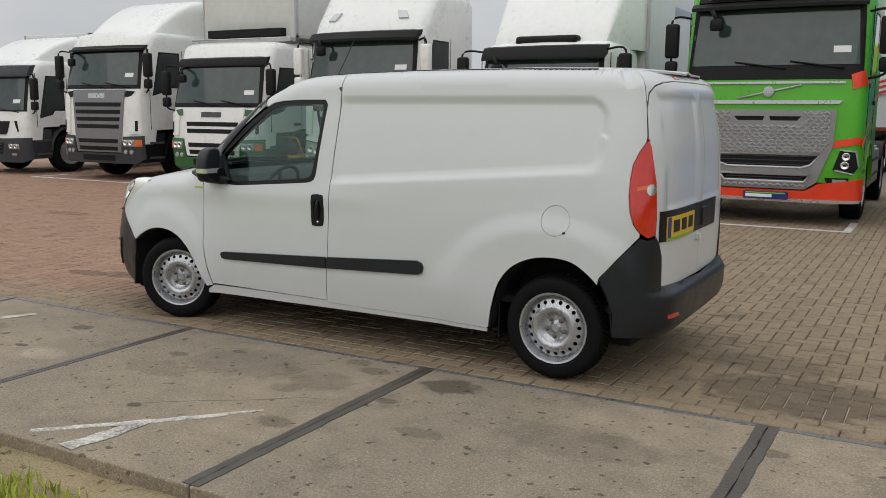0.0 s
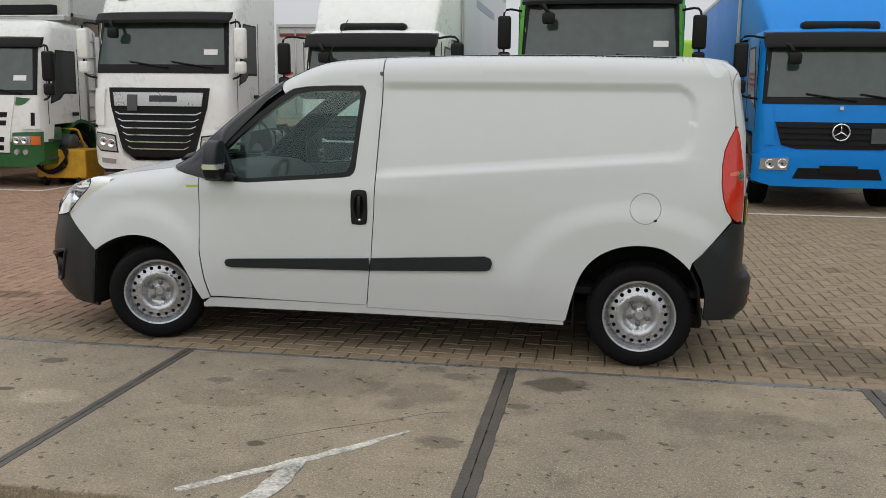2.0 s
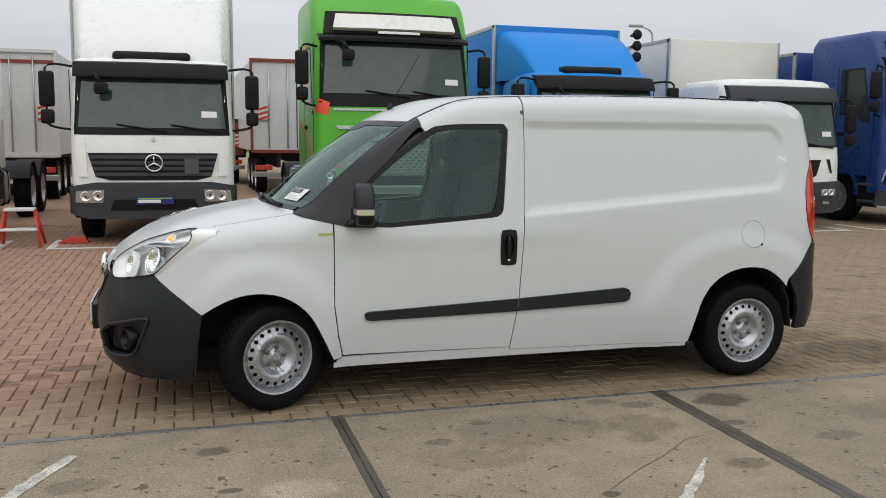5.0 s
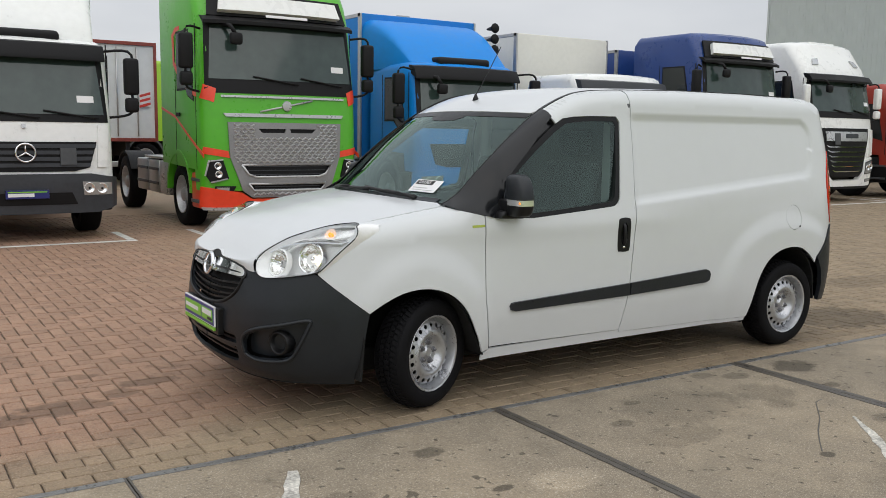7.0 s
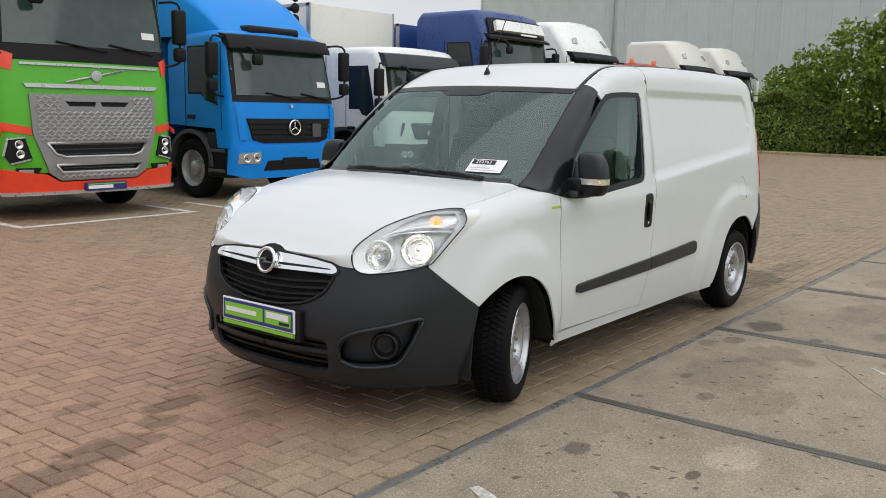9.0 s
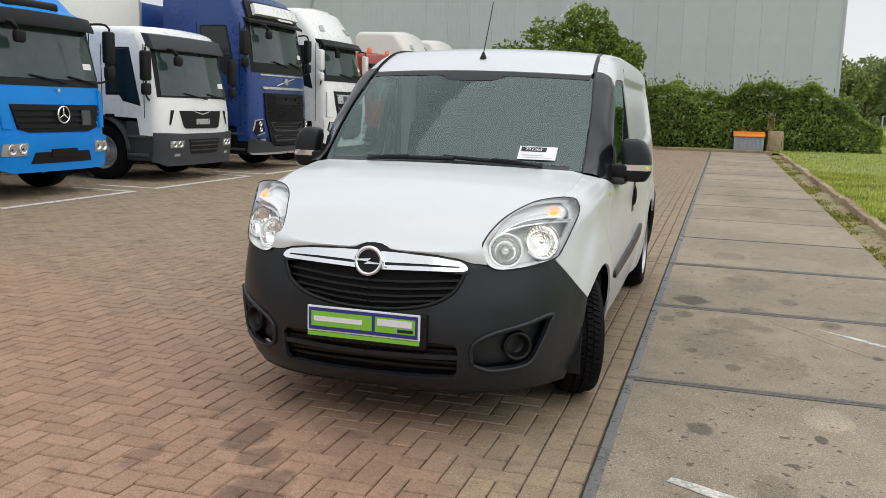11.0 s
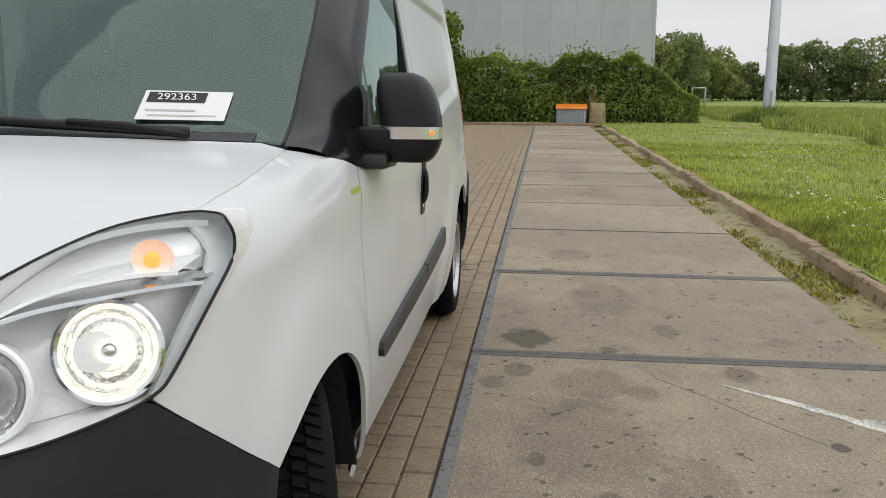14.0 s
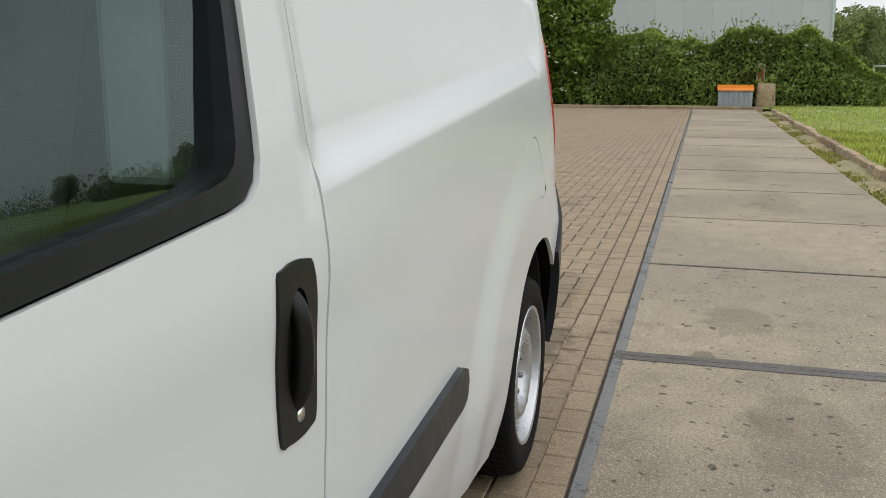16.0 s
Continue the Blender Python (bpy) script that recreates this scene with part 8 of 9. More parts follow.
wave_cab_b = wave_cab("tractor_truck", 13.35, Y0, "navy blue tractor truck with black grille", TNAVY, TBLACK, None, TDGREY, roof=3.66)
wave_cab_b.cargo_box(2.8, 12.0, 2.5, 1.1, 3.45, TNAVY)
bulge_cab_b = bulge_cab("tractor_truck", 16.95, Y0, "white truck with bulged roof and dark visor", TWHITE)
slat_cab_r = slat_cab("tractor_truck", 20.35, Y0, "red truck with grey bumper and orange beacons", TMAROON, TDGREY, TMAROON, TDGREY)
for x in (-0.8, 0.6):
    part("beacon", lathe([(0.07, 0.0), (0.07, 0.03), (0.06, 0.13), (0.03, 0.16), (0.0, 0.165)], 14, Matrix.Translation((x, 0.6, 2.88)) @ Euler((radians(90), 0, 0)).to_matrix().to_4x4()), TORANGE, slat_cab_r.t, "orange beacon", True)
bulge_cab_c = bulge_cab("tractor_truck", 23.7, Y0, "cream truck with bulged roof and black grille", TCREAM)
bulge_cab_d = bulge_cab("tractor_truck", 27.3, Y0, "cream truck with bulged roof and black grille", TCREAM)

# ---- building, hedge, trees and distance ----
leaf_hedge = leafy("hedge_leaf", (0.205, 0.285, 0.075), 0.4, vary=0.4, scale=0.6, rnd=0.5, island=True)
leaf_elder = leafy("elder_leaf", (0.15, 0.225, 0.04), 0.4, vary=0.35, scale=0.6, rnd=0.5, island=True)
# far leaves are paler than real foliage: distance haze put into their colour
leaf_far = leafy("far_tree_leaf_hazed", (0.21, 0.26, 0.13), 0.45, vary=0.35, scale=0.12, rnd=0.4, island=True)
leaf_far2 = leafy("far_tree_leaf_pale_hazed", (0.27, 0.32, 0.14), 0.45, vary=0.35, scale=0.12, rnd=0.4, island=True)
# near-black green: the shade inside the hedge, put into a colour
hedge_core = mat("hedge_inner_shade", (0.03, 0.045, 0.012), 0.95, vary=0.5, scale=3)
bark = mat("bark", (0.09, 0.07, 0.05), 0.9, vary=0.35, scale=6, bump=0.6, bscale=30)


def leaf_mesh(name, pts, size, seed, stretch=1.7):
    """Many small folded leaves about the given places, joined."""
    rs_ = np.random.RandomState(seed)
    pts = np.asarray(pts)
    n = len(pts)
    a = rs_.normal(size=(n, 3))
    a /= np.linalg.norm(a, axis=1)[:, None]
    b = np.cross(a, rs_.normal(size=(n, 3)))
    b /= np.linalg.norm(b, axis=1)[:, None]
    c = np.cross(a, b)
    s = size * rs_.uniform(0.6, 1.35, n)[:, None]
    verts = np.stack([pts - a * s * stretch / 2, pts + b * s / 2 + c * s * 0.12, pts + a * s * stretch / 2, pts - b * s / 2 + c * s * 0.12], 1).reshape(-1, 3)
    me = bpy.data.meshes.new(name)
    me.vertices.add(4 * n)
    me.vertices.foreach_set("co", verts.reshape(-1))
    idx = (np.arange(n)[:, None] * 4 + np.array([[0, 1, 2, 0, 2, 3]])).reshape(-1)
    me.loops.add(6 * n)
    me.loops.foreach_set("vertex_index", idx)
    me.polygons.add(2 * n)
    me.polygons.foreach_set("loop_start", np.arange(2 * n) * 3)
    me.update(calc_edges=True)
    me.validate()
    return me


hall = empty("warehouse", None, "tall grey-blue warehouse clad in vertical metal sheets", "building", "", "structure")
clad = mat("grey_blue_cladding", (0.50, 0.535, 0.55), 0.5, metal=0.0, vary=0.06, scale=0.15, bump=0.02, bscale=3, rnd=0.035)
part("wall", box(45.06, 75, -6.7, 32.0, 0, 13.6), mat("wall_core", (0.2, 0.22, 0.24), 0.7, vary=0.1, scale=0.5), hall)
panel_me = bpy.data.meshes.new("cladding_panel")
b2 = box(0, 0.06, 0.004, 1.284, 0.2, 13.7)
for k in range(4):
    box(-0.010, 0.001, 0.15 + 0.3 * k, 0.20 + 0.3 * k, 0.2, 13.7, bm=b2)
b2.to_mesh(panel_me)
b2.free()
for k in range(30):
    part_mesh("cladding_panel", panel_me, clad, hall, "", False, Matrix.Translation((45.0, -6.75 + 1.29 * k, 0)))
part("corner_trim", box(44.94, 45.1, -6.86, -6.74, 0.1, 13.75, 0.01), clad, hall)
part("roof", box(44.85, 75.2, -6.95, 32.1, 13.7, 13.95, 0.02), mat("roof_edge_grey", (0.25, 0.27, 0.29), 0.5, vary=0.1, scale=0.5), hall)
part("plinth", box(44.93, 45.05, -6.75, 32, 0, 0.35), kerb_stone, hall)
part("downpipe", tube([(44.88, 22.3, 0.2), (44.88, 22.3, 13.6)], 0.06, 8), mat("downpipe_grey", (0.33, 0.35, 0.36), 0.4, vary=0.1, scale=2), hall, "", True)
part("corner_trim", box(44.94, 45.1, 31.94, 32.06, 0.1, 13.75, 0.01), clad, hall)


def hedge_top(y):
    t = 2.25 + 0.25 * math.sin(y * 0.8) + 0.15 * math.sin(y * 2.3 + 1)
    if y < 0.5:
        t += 0.45 * max(0.0, 1 - ((y + 2.8) / 2.6) ** 2)
    if y < -4.6:
        t -= 0.5 * (-4.6 - y)
    return max(0.5, t)


rs2 = np.random.RandomState(31)
pts = []
for k in range(98000):
    y = rs2.uniform(-7.3, 30)
    if y > 12 and rs2.rand() < 0.55:
        continue
    top = hedge_top(y) + 0.25 * noise.noise((y * 1.7, 3.1, 0.5))
    f = rs2.rand()
    if f < 0.62:
        z = top * rs2.rand() ** 0.8
        bulge = 0.5 * noise.noise((y * 0.7, z * 0.8, 7.7)) + 0.14 * noise.noise((y * 3, z * 3, 1.7))
        x = 33.45 + bulge + 0.35 * (z / 3) ** 2 + abs(rs2.normal(0, 0.14))
    else:
        x = rs2.uniform(33.6, 36.0)
        z = top + 0.2 * noise.noise((x * 1.1, y * 1.1, 2.2)) - abs(rs2.normal(0, 0.16)) + (0.0 if rs2.rand() > 0.05 else rs2.uniform(0, 0.45))
    pts.append((x, y, z + 0.06))
hedge = empty("hedge", Matrix.Translation((34.7, 0, 0)), "dense dark green hedge with uneven top", "hedge", "", "stuff")
INV = Matrix.Translation((-34.7, 0, 0))
part_mesh("leaves", leaf_mesh("leaves", pts, 0.078, 1), leaf_hedge, hedge, at=INV)
# plain dark boxes fill the hedge and stand in for its inner shade
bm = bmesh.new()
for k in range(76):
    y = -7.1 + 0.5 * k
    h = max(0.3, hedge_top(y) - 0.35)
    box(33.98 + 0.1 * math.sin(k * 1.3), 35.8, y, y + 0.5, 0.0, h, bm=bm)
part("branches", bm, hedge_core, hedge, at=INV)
bm = bmesh.new()
for k in range(60):
    y = rs2.uniform(-6.5, 5)
    p = Vector((33.9 + rs2.uniform(0, 1.0), y, hedge_top(y) - 0.4))
    tube([p, p + Vector((rs2.uniform(-0.15, 0.15), rs2.uniform(-0.15, 0.15), 0.45)), p + Vector((rs2.uniform(-0.25, 0.25), rs2.uniform(-0.25, 0.25), rs2.uniform(0.6, 1.0)))], 0.008, 4, bm)
part("twigs", bm, bark, hedge, at=INV)


def tree(name, x, y, height, spread, n, size, leafm, label, seed, low=0.25, blossom=0, group="", trunk_r=None):
    """A tree: tapered trunk, limbs, and a crown of many small leaves in uneven clumps."""
    rg = np.random.RandomState(seed)
    t = empty(name, Matrix.Translation((x, y, 0.0)), label, "tree", group)
    r = trunk_r or height * 0.02
    bm = tube([(0, 0, -0.1), (rg.uniform(-.1, .1), rg.uniform(-.1, .1), height * 0.3), (rg.uniform(-.3, .3), rg.uniform(-.3, .3), height * 0.75)], r, 8, r1=r * 0.3)
    lobes = []
    for k in range(11):
        a, h = rg.uniform(0, 6.28), rg.uniform(low + 0.12, 0.86)
        rad = spread * rg.uniform(0.3, 0.72) * (1.0 - 0.55 * max(0, h - 0.5))
        c = np.array([rad * math.cos(a), rad * math.sin(a), height * h])
        lobes.append((c, spread * rg.uniform(0.28, 0.48)))
        tube([(0, 0, height * max(0.12, h - 0.25)), tuple(c * np.array([0.5, 0.5, 0.93])), tuple(c)], r * 0.35, 5, bm, r1=r * 0.08)
    lobes.append((np.array([0, 0, height * 0.84]), spread * 0.42))
    lobes.append((np.array([0, 0, height * 0.6]), spread * 0.6))
    part("trunk", bm, bark, t, "", True)
    out = []
    for k in range(n):
        c, rad = lobes[rg.randint(len(lobes))]
        d = rg.normal(size=3)
        d /= np.linalg.norm(d)
        q = c + d * rad * (rg.uniform(0.25, 1) ** 0.4) * (1 + 0.35 * noise.noise(tuple(d * 2.2 + c))) * np.array([1, 1, 0.9])
        if q[2] > height * low * 0.6:
            out.append(q)
    part_mesh("crown", leaf_mesh("crown", out, size, seed), leafm, t)
    if blossom:
        bb = bmesh.new()
        for k in range(blossom):
            c, rad = lobes[rg.randint(len(lobes))]
            d = rg.normal(size=3)
            d[0] = -abs(d[0]) * 1.2
            d /= np.linalg.norm(d)
            q = Vector(c + d * rad * 1.02)
            for j in range(5):
                o = Vector(rg.normal(size=3)) * 0.05
                m = Matrix.Translation(q + o) @ Euler((rg.uniform(-.6, .6), rg.uniform(-.9, .3), 0)).to_matrix().to_4x4()
                bmesh.ops.create_circle(bb, cap_ends=True, segments=6, radius=rg.uniform(0.03, 0.055), matrix=m)
        part("blossom", bb, mat("elder_blossom", (0.62, 0.62, 0.45), 0.8, vary=0.15, scale=20), t, "flat creamy flower heads")
    return t


tree("elder_tree", 34.6, 4.5, 5.9, 2.6, 15000, 0.12, leaf_elder, "flowering elder bush rising above the hedge", 5, 0.05, 70, trunk_r=0.12)
tree("elder_tree", 34.3, 2.9, 4.4, 1.9, 9000, 0.11, leaf_elder, "leafy elder bush leaning over the hedge", 7, 0.05, 20, trunk_r=0.09)
tree("elder_tree", 36.4, 8.2, 4.3, 2.3, 8000, 0.12, leaf_elder, "leafy elder bush behind the hedge", 6, 0.05, 25, trunk_r=0.1)
FAR = ((118, -14.5, 8.8, 4.5), (126, -19, 9.2, 5.0), (134, -22.5, 9.8, 4.4), (140, -27, 7.6, 4.2), (150, -31, 6.8, 3.6), (152, -35, 6.2, 3.2), (149, -40.5, 8.8, 4.0), (152, -45, 9.8, 4.6), (150, -50.5, 10.0, 4.6), (148, -56, 10.8, 5.0), (150, -62, 10.2, 5.0), (150, -69, 9.6, 5.0), (146, -77, 10.5, 5.5), (158, -90, 8.5, 5), (172, -104, 7.5, 5), (190, -120, 8, 5.5), (208, -131, 7, 5), (230, -146, 7.5, 5.5), (250, -158, 7, 5), (205, -170, 6.5, 5), (160, -175, 7, 5.5), (110, -178, 6.5, 5), (60, -176, 7.5, 5.5), (5, -178, 6.5, 5), (-60, -176, 7, 5.5), (-130, -170, 7, 5.5))
for k, (x, y, h, s) in enumerate(FAR):
    tree("far_tree", x, y, h, s, 5200, 0.30, leaf_far2 if k in (0, 3, 4, 9) else leaf_far, "pale green leafy tree beyond the field" if k in (0, 3, 4, 9) else "dark green leafy tree beyond the field", 40 + k, 0.08, group="trees beyond the field")
pts = [(rs2.uniform(150, 158) + 2 * math.sin(k), rs2.uniform(-120, -10), abs(rs2.normal(0, 1)) * 1.6 + 0.3) for k in range(14000)]
pts += [(rs2.uniform(-80, 45), rs2.uniform(76, 82), abs(rs2.normal(0, 1)) * 1.6 + 0.3) for k in range(9000)]
pts += [(rs2.uniform(-150, 260), rs2.uniform(-184, -176), abs(rs2.normal(0, 1)) * 2.2 + 0.3) for k in range(12000)]
tagged(part_mesh("far_hedgerow", leaf_mesh("far_hedgerow", pts, 0.5, 77), leaf_far), "low dark hedgerow along the far edge of the field", "hedgerow", "", "stuff")

# mast with a long grass tuft at its foot
mast = empty("lamp_mast", Matrix.Translation((35.6, -10.35, 0)), "tall tapered galvanised steel mast in the grass", "mast")
galv = mat("galvanised_steel", (0.42, 0.44, 0.45), 0.45, metal=0.5, vary=0.12, scale=2.0, bump=0.05, bscale=30)
part("shaft", lathe([(0.0, 0.0), (0.25, 0.0), (0.25, 0.7), (0.235, 0.72), (0.11, 14.0), (0.0, 14.0)], 14, Euler((radians(90), 0, 0)).to_matrix().to_4x4()), galv, mast, "", True)
part("service_door", box(-0.265, -0.235, -0.06, 0.06, 0.9, 1.35, 0.008), galv, mast)
part("lamp_head", box(-0.9, 0.9, -0.15, 0.15, 13.9, 14.1, 0.03), galv, mast)
tuft = []
for k in range(2200):
    a, r = rs2.uniform(0, 6.283), rs2.rand() ** 0.6 * 1.5
    tuft.append((35.2 + r * math.cos(a) * 0.8, -10.3 + r * math.sin(a), 0.1, max(0.3, 1.15 - 0.5 * r)))
blades("grass_tuft", np.array(tuft), 0.4, 0.8, 0.02, leaf_hedge, "dark long grass tuft round the mast", "grass", 9)

# grit box with orange lid, concrete block and marker post before the hedge
grit = empty("grit_box", Matrix.Translation((33.3, -2.43, 0.0)), "grey plastic grit box with orange lid", "grit box")
gbm = prism([(-0.42, 0.02), (0.42, 0.02), (0.38, 0.60), (-0.38, 0.60)], "y", -0.56, 0.56, 0.02)
part("tub", gbm, mat("grey_plastic_tub", (0.32, 0.34, 0.37), 0.55, vary=0.12, scale=4), grit, "", 30)
for k in range(7):
    part("rib", box(-0.445, -0.40, -0.5 + 0.155 * k, -0.45 + 0.155 * k, 0.05, 0.58, 0.008), mat("grey_plastic_tub", (0, 0, 0)), grit)
part("lid", prism([(-0.46, 0.60), (0.44, 0.60), (0.40, 0.74), (0.1, 0.80), (-0.40, 0.70)], "y", -0.6, 0.6, 0.025), mat("orange_plastic", (0.75, 0.22, 0.02), 0.5, vary=0.08, scale=4), grit, "bright orange lid", 30)
for y in (-0.45, 0.45):
    part("foot", box(-0.35, 0.35, y - 0.06, y + 0.06, 0.0, 0.04), mat("grey_plastic_tub", (0, 0, 0)), grit)
blk = empty("concrete_block", pose(33.75, -3.42, 0.05, 0, -3, 4), "weathered beige concrete block", "concrete block")
part("block", prism([(-0.33, 0.0), (0.33, 0.0), (0.27, 0.80), (-0.29, 0.80)], "x", -0.35, 0.35, 0.03), kerb_stone, blk, "", 30)
post = empty("marker_post", Matrix.Translation((33.8, -3.25, 0.84)), "faded red and white marker post on the block", "marker post")
part("board", box(-0.06, 0.06, -0.14, 0.14, 0.0, 0.70, 0.03), mat("faded_white_board", (0.5, 0.42, 0.36), 0.7, vary=0.25, scale=5), post)
part("stripe", box(-0.066, -0.058, -0.10, 0.09, 0.06, 0.60, 0.003), mat("faded_red", (0.42, 0.09, 0.05), 0.7, vary=0.3, scale=7), post)
goal = empty("goal_frame", Matrix.Translation((70, -13.3, 0)), "small grey tubular goal in the field", "goal")
for y in (-0.5, 0.5):
    part("upright", tube([(0, y, 0), (0, y, 1.65)], 0.06, 6), galv, goal, "", True)
    part("brace", tube([(0, y, 1.6), (1.0, y, 0.1)], 0.04, 6), galv, goal, "", True)
part("crossbar", tube([(0, -0.5, 1.62), (0, 0.5, 1.62)], 0.06, 6), galv, goal, "", True)
lamp = empty("street_lamp", Matrix.Translation((33.5, 55, 0)), "grey street lamp with curved arm", "street lamp")
part("pole", tube(spline([(0, 0, 0), (0, 0, 5.0), (0, 0, 8.8), (-0.15, 0, 9.6), (-0.9, 0, 9.95)], 16), 0.09, 8, r1=0.05), galv, lamp, "", True)
part("lamp_head", box(-1.95, -0.85, -0.16, 0.16, 9.88, 10.08, 0.06), galv, lamp, "", 40)

# ---- trailers and a lime truck behind the row ----
red_edge = mat("trailer_red_frame", (0.24, 0.045, 0.03), 0.45, vary=0.15, scale=3)
plate_red = mat("warning_red", (0.6, 0.05, 0.03), 0.45)
plate_white = mat("warning_white", (0.7, 0.7, 0.68), 0.45)


def trailer(x0, x1, y, z0, z1, label, body, frame_m, band=None):
    t = empty("semi_trailer", Matrix.Translation((0, y, 0)), label, "trailer", "trailers behind the trucks")
    part("body", box(x0 + 0.04, x1 - 0.04, 0.03, 11.0, z0, z1 - 0.02, 0.02), body, t)
    for x in (x0, x1 - 0.07):
        part("corner_post", box(x, x + 0.07, -0.02, 0.06, z0 - 0.05, z1, 0.01), frame_m, t)
    for z in (z0 - 0.06, z1 - 0.09):
        part("cross_frame", box(x0 + 0.07, x1 - 0.07, -0.02, 0.055, z, z + 0.09, 0.01), frame_m, t)
    xm = (x0 + x1) / 2
    part("door_gap", box(xm - 0.012, xm + 0.012, 0.012, 0.028, z0 + 0.06, z1 - 0.12), TBLACK, t)
    for dx in (-0.75, -0.25, 0.25, 0.75):
        part("lock_bar", tube([(xm + dx, -0.005, z0 + 0.08), (xm + dx, -0.005, z1 - 0.14)], 0.018, 6), TALU, t, "", True)
    if band:
        part("band", box(x0 + 0.09, x1 - 0.09, 0.008, 0.03, band[0], band[1]), red_edge, t)
    zp = z0 + 0.42 * (z1 - z0)
    for px in (x0 + 0.32, x1 - 0.32):
        p = part("warning_plate", box(px - 0.14, px + 0.14, -0.04, -0.02, zp - 0.2, zp + 0.2, 0.004), plate_white, t, "white plate with red slanted stripes")
        for k in (-1, 0, 1):
            part("stripe", prism([(px - 0.135, zp + 0.13 * k - 0.1), (px + 0.135, zp + 0.13 * k - 0.02), (px + 0.135, zp + 0.13 * k + 0.045), (px - 0.135, zp + 0.13 * k - 0.035)], "y", -0.044, -0.0405), plate_red, p)
    part("bumper", box(x0 + 0.05, x1 - 0.05, 0.0, 0.12, 0.5, 0.64, 0.02), TALU, t)
    for x in (x0 + 0.35, x1 - 0.35):
        part("tail_lamp", box(x - 0.22, x + 0.22, -0.03, 0.05, 0.68, 0.82, 0.02), plate_red, t)
        part("chassis_rail", box(x + (0.35 if x < xm else -0.45), x + (0.45 if x < xm else -0.35), 0.1, 10.5, 0.75, z0 - 0.03), TCHASS, t)
        for yy in (1.2, 2.5, 3.8):
            truck_wheel(t, x, yy, 0.49, -1 if x > xm else 1)
    return t


trailer(-5.75, -3.2, 17.0, 1.1, 3.55, "white box trailer with dark red top band", TSHEET, TSHEET, (3.22, 3.30))
trailer(1.33, 3.82, 18.7, 1.2, 3.65, "white box trailer with red door frame", TSHEET, red_edge)
trailer(-0.95, 1.6, 24.5, 0.95, 2.15, "low dark red flat trailer", red_edge, TCHASS)
lime = bulge_cab("tractor_truck", 3.95, 27.2, "lime green truck parked across behind the row", TLIME, -90)

# ---- yellow cart, red step and barrier beside the trucks ----
yel = mat("yellow_enamel", (0.60, 0.33, 0.02), 0.5, vary=0.2, scale=5, bump=0.1, bscale=40)
cart = empty("hand_cart", Matrix.Translation((-6.6, 8.6, 0)), "yellow wheeled service cart with coiled black hose", "cart")
part("tub", box(-0.5, 0.47, -0.25, 0.35, 0.14, 0.66, 0.03), yel, cart)
part("handle_frame", tube([(-0.42, 0.3, 0.6), (-0.42, 0.15, 0.98), (-0.38, 0.1, 1.0), (0.08, 0.1, 1.0), (0.12, 0.12, 0.98), (0.22, 0.2, 0.62)], 0.022, 8), yel, cart, "", True)
for k in range(4):
    part("hose", tube(spline([(-0.35 + 0.06 * k, -0.28, 0.6), (-0.5 + 0.05 * k, -0.3, 0.42 - 0.03 * k), (-0.2, -0.31, 0.22 + 0.02 * k), (0.12 - 0.04 * k, -0.3, 0.38), (0.05 + 0.03 * k, -0.27, 0.64), (-0.2, -0.1, 0.7 + 0.02 * k)], 22), 0.014, 6), TBLACK, cart, "black hose", True)
part("motor", lathe([(0.0, -0.2), (0.13, -0.2), (0.14, -0.15), (0.14, 0.15), (0.11, 0.2), (0.0, 0.2)], 16, pose(-0.1, 0.05, 0.78, 0, 0, 90)), TGREY, cart, "grey motor", True)
for x in (-0.35, 0.32):
    for y in (-0.2, 0.3):
        w = part("wheel", lathe([(0.0, -0.03), (0.08, -0.03), (0.09, -0.02), (0.09, 0.02), (0.08, 0.03), (0.0, 0.03)], 18, pose(x, y, 0.09, 0, 0, 90)), TBLACK, cart, "", True)
        part("fork", box(x - 0.045, x + 0.045, y - 0.02, y + 0.02, 0.1, 0.18), TGREY, w)
redp = mat("red_step_enamel", (0.55, 0.05, 0.03), 0.45, vary=0.12, scale=5)
step = empty("folding_step", Matrix.Translation((-2.68, 7.85, 0)), "red folding step with white treads", "folding step")
for s in (-1, 1):
    part("front_leg", tube([(s * 0.28, -0.22, 0.0), (s * 0.19, 0.0, 0.52)], 0.024, 8), redp, step, "", True)
    part("rear_leg", tube([(s * 0.28, 0.28, 0.0), (s * 0.19, 0.03, 0.52)], 0.024, 8), redp, step, "", True)
part("tread", box(-0.2, 0.2, -0.08, 0.14, 0.50, 0.54, 0.01), plate_white, step, "white tread")
part("tread", box(-0.24, 0.24, -0.2, -0.02, 0.23, 0.265, 0.01), plate_white, step, "white tread")
chock = empty("wheel_chock", Matrix.Translation((-2.0, 8.1, 0)), "red wheel chock on the pavers", "wheel chock")
part("wedge", prism([(-0.25, 0.0), (0.2, 0.0), (0.15, 0.08), (-0.05, 0.1)], "y", -0.08, 0.08, 0.01), redp, chock)

# ---- clay pavers: two edge courses along the strip, herringbone beyond ----
PX, PY = 0.105, 0.1085


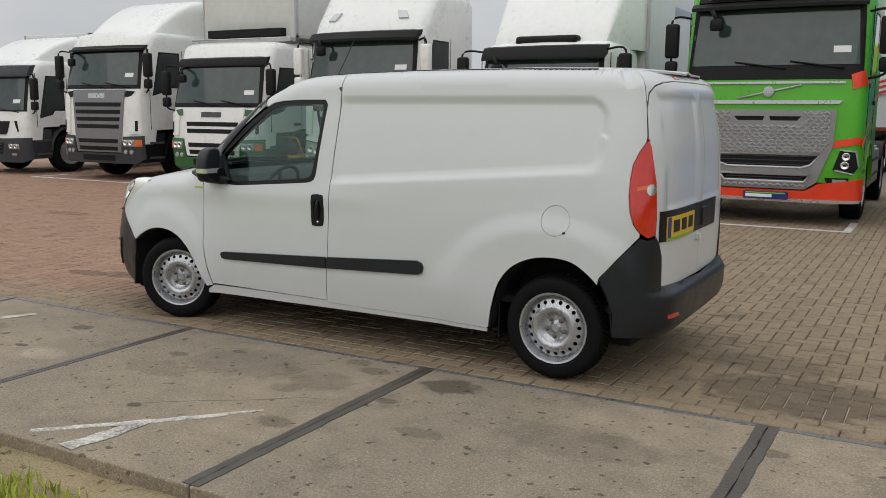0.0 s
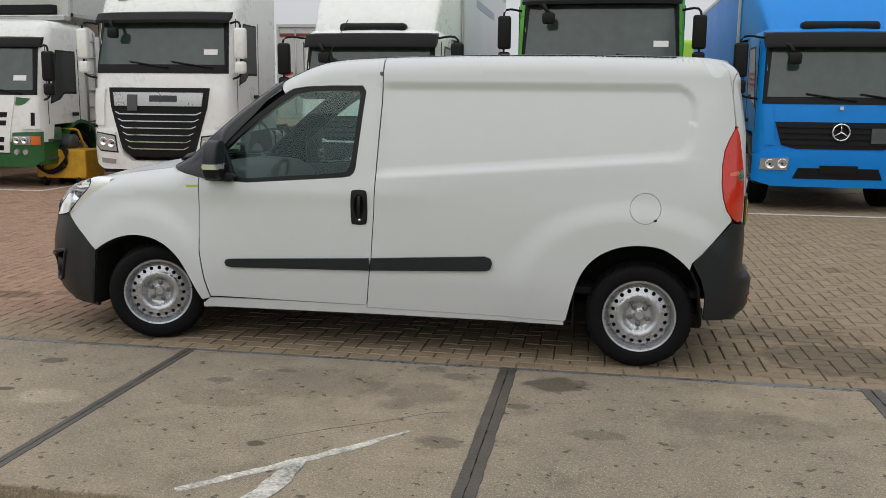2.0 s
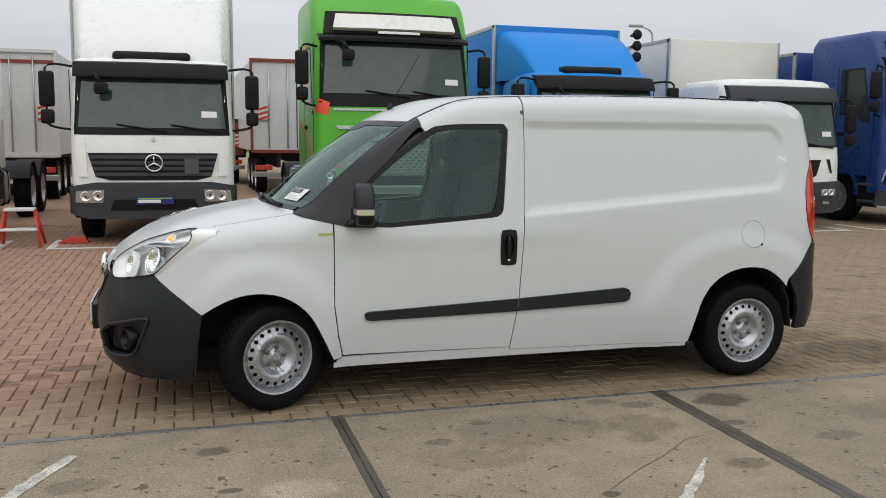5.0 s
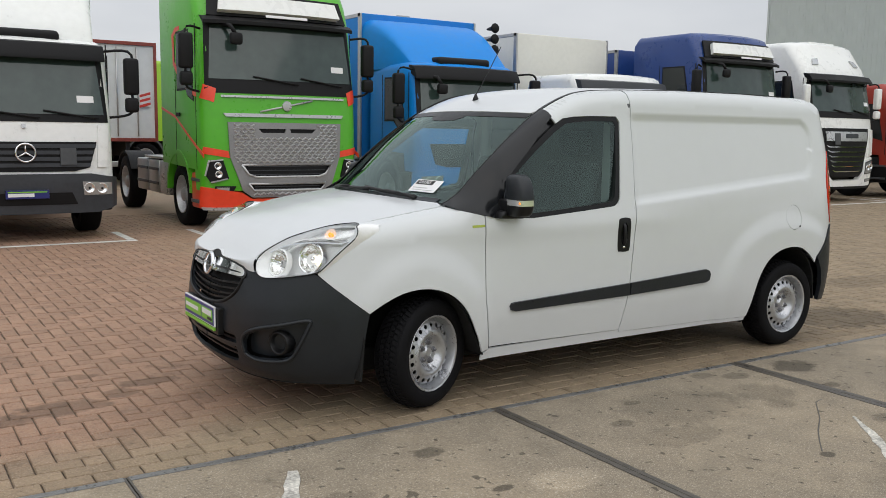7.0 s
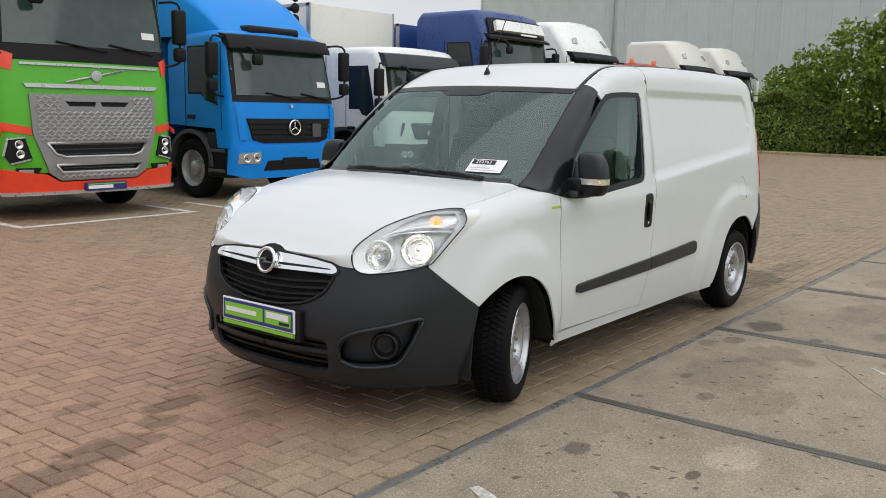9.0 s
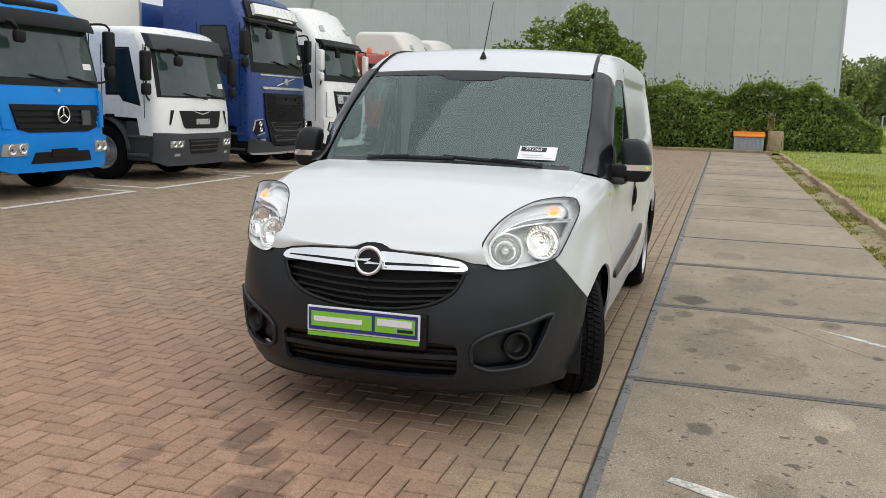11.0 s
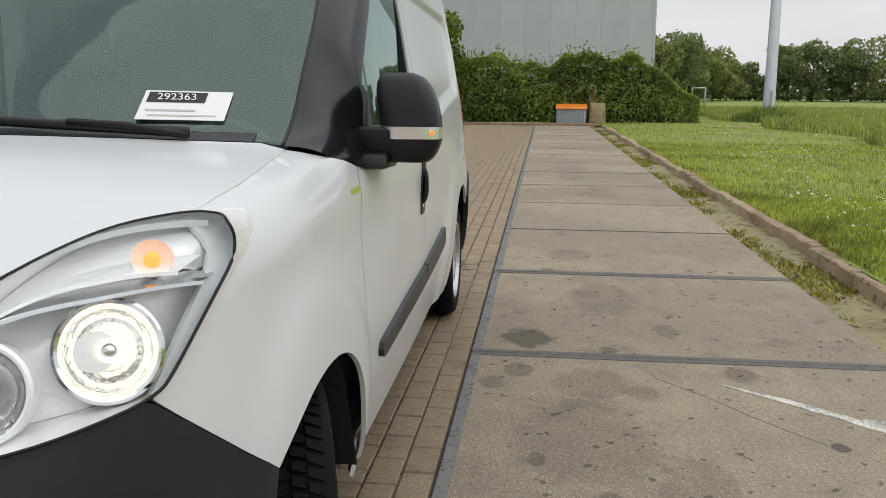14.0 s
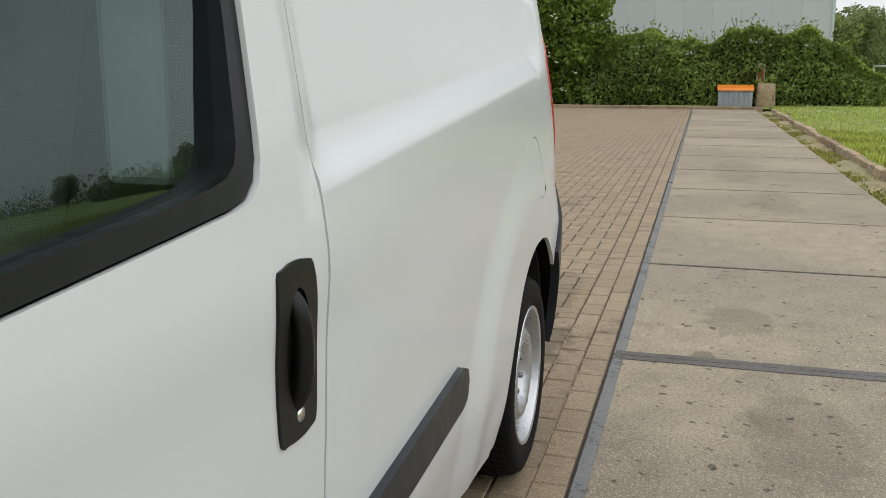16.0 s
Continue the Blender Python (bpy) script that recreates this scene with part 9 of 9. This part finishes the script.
def paver_cells():
    out = []
    rp = random.Random(21)
    for k in range(int(62 / 0.21)):
        for row in (0, 1):
            out.append((-30.155 + 0.21 * (k + 0.5 * row), -1.023 + 0.114 * row, 0.21, 0.114))
    nx, ny = int(62 / PX), int(11.8 / PY)
    for i in range(nx):
        for j in range(ny):
            kind = (i - j) % 4
            x, y = -30.155 + i * PX, -0.795 + j * PY
            if kind == 0:
                out.append((x, y, 2 * PX, PY))
            elif kind == 3:
                out.append((x, y, PX, 2 * PY))
            elif kind == 2 and j == 0:
                out.append((x, y, PX, PY))
    return out


cells = [c for c in paver_cells() if c[0] + c[2] < 31.95]
near = [c for c in cells if -2.3 < c[0] < -1.0 and -0.95 < c[1] < 1.9][:160] + [c for c in cells if 3.95 < c[0] < 5.2 and -1.1 < c[1] < 0.75][:140]
near_set = set(near)
PAVER_MESH = {}
rp = random.Random(8)


def paver_verts(x, y, w, d, g, dz, ta, tb):
    """Ten corners' worth of one paver: a slightly chamfered, slightly tilted top and its sides."""
    c, q = 0.0045, []
    for z, e in ((-0.03, g), (-0.006, g), (0.0, g + c)):
        for px, py in ((e, e), (w - e, e), (w - e, d - e), (e, d - e)):
            q.append((x + px, y + py, z + dz + ta * (px - w / 2) + tb * (py - d / 2)))
    return q


PF = [(8, 9, 10, 11)] + [(a, (a + 1) % 4 + (a // 4) * 4 if (a + 1) % 4 else a - 3, ((a + 1) if (a + 1) % 4 else a - 3) + 4, a + 4) for a in range(8)]
for c in near:
    v = (round(c[2], 3), round(c[3], 4), rp.randrange(4))
    if v not in PAVER_MESH:
        rv = random.Random(v[2] * 7 + int(c[2] * 100))
        me = bpy.data.meshes.new("paver")
        me.from_pydata(paver_verts(-c[2] / 2, -c[3] / 2, c[2], c[3], 0.0028 + rv.uniform(0, 0.0012), 0, rv.uniform(-0.012, 0.012), rv.uniform(-0.012, 0.012)), [], PF)
        me.update()
        PAVER_MESH[v] = me
    part_mesh("paver", PAVER_MESH[v], paver_piece, paving, "", False, Matrix.Translation((c[0] + c[2] / 2, c[1] + c[3] / 2, rp.uniform(-0.002, 0.0015))))
verts, faces = [], []
for c in cells:
    if c in near_set:
        continue
    o = len(verts)
    verts += paver_verts(*c, 0.0028 + rp.uniform(0, 0.0014), rp.uniform(-0.0022, 0.0015), rp.uniform(-0.012, 0.012), rp.uniform(-0.012, 0.012))[4:]
    faces += [(o + 4, o + 5, o + 6, o + 7)] + [(o + a, o + (a + 1) % 4, o + (a + 1) % 4 + 4, o + a + 4) for a in range(4)]
me = bpy.data.meshes.new("paver_field")
me.from_pydata(verts, [], faces)
me.update()
tagged(part_mesh("paver_field", me, paver_field, paving), "clay pavers in herringbone", "", "", "stuff")
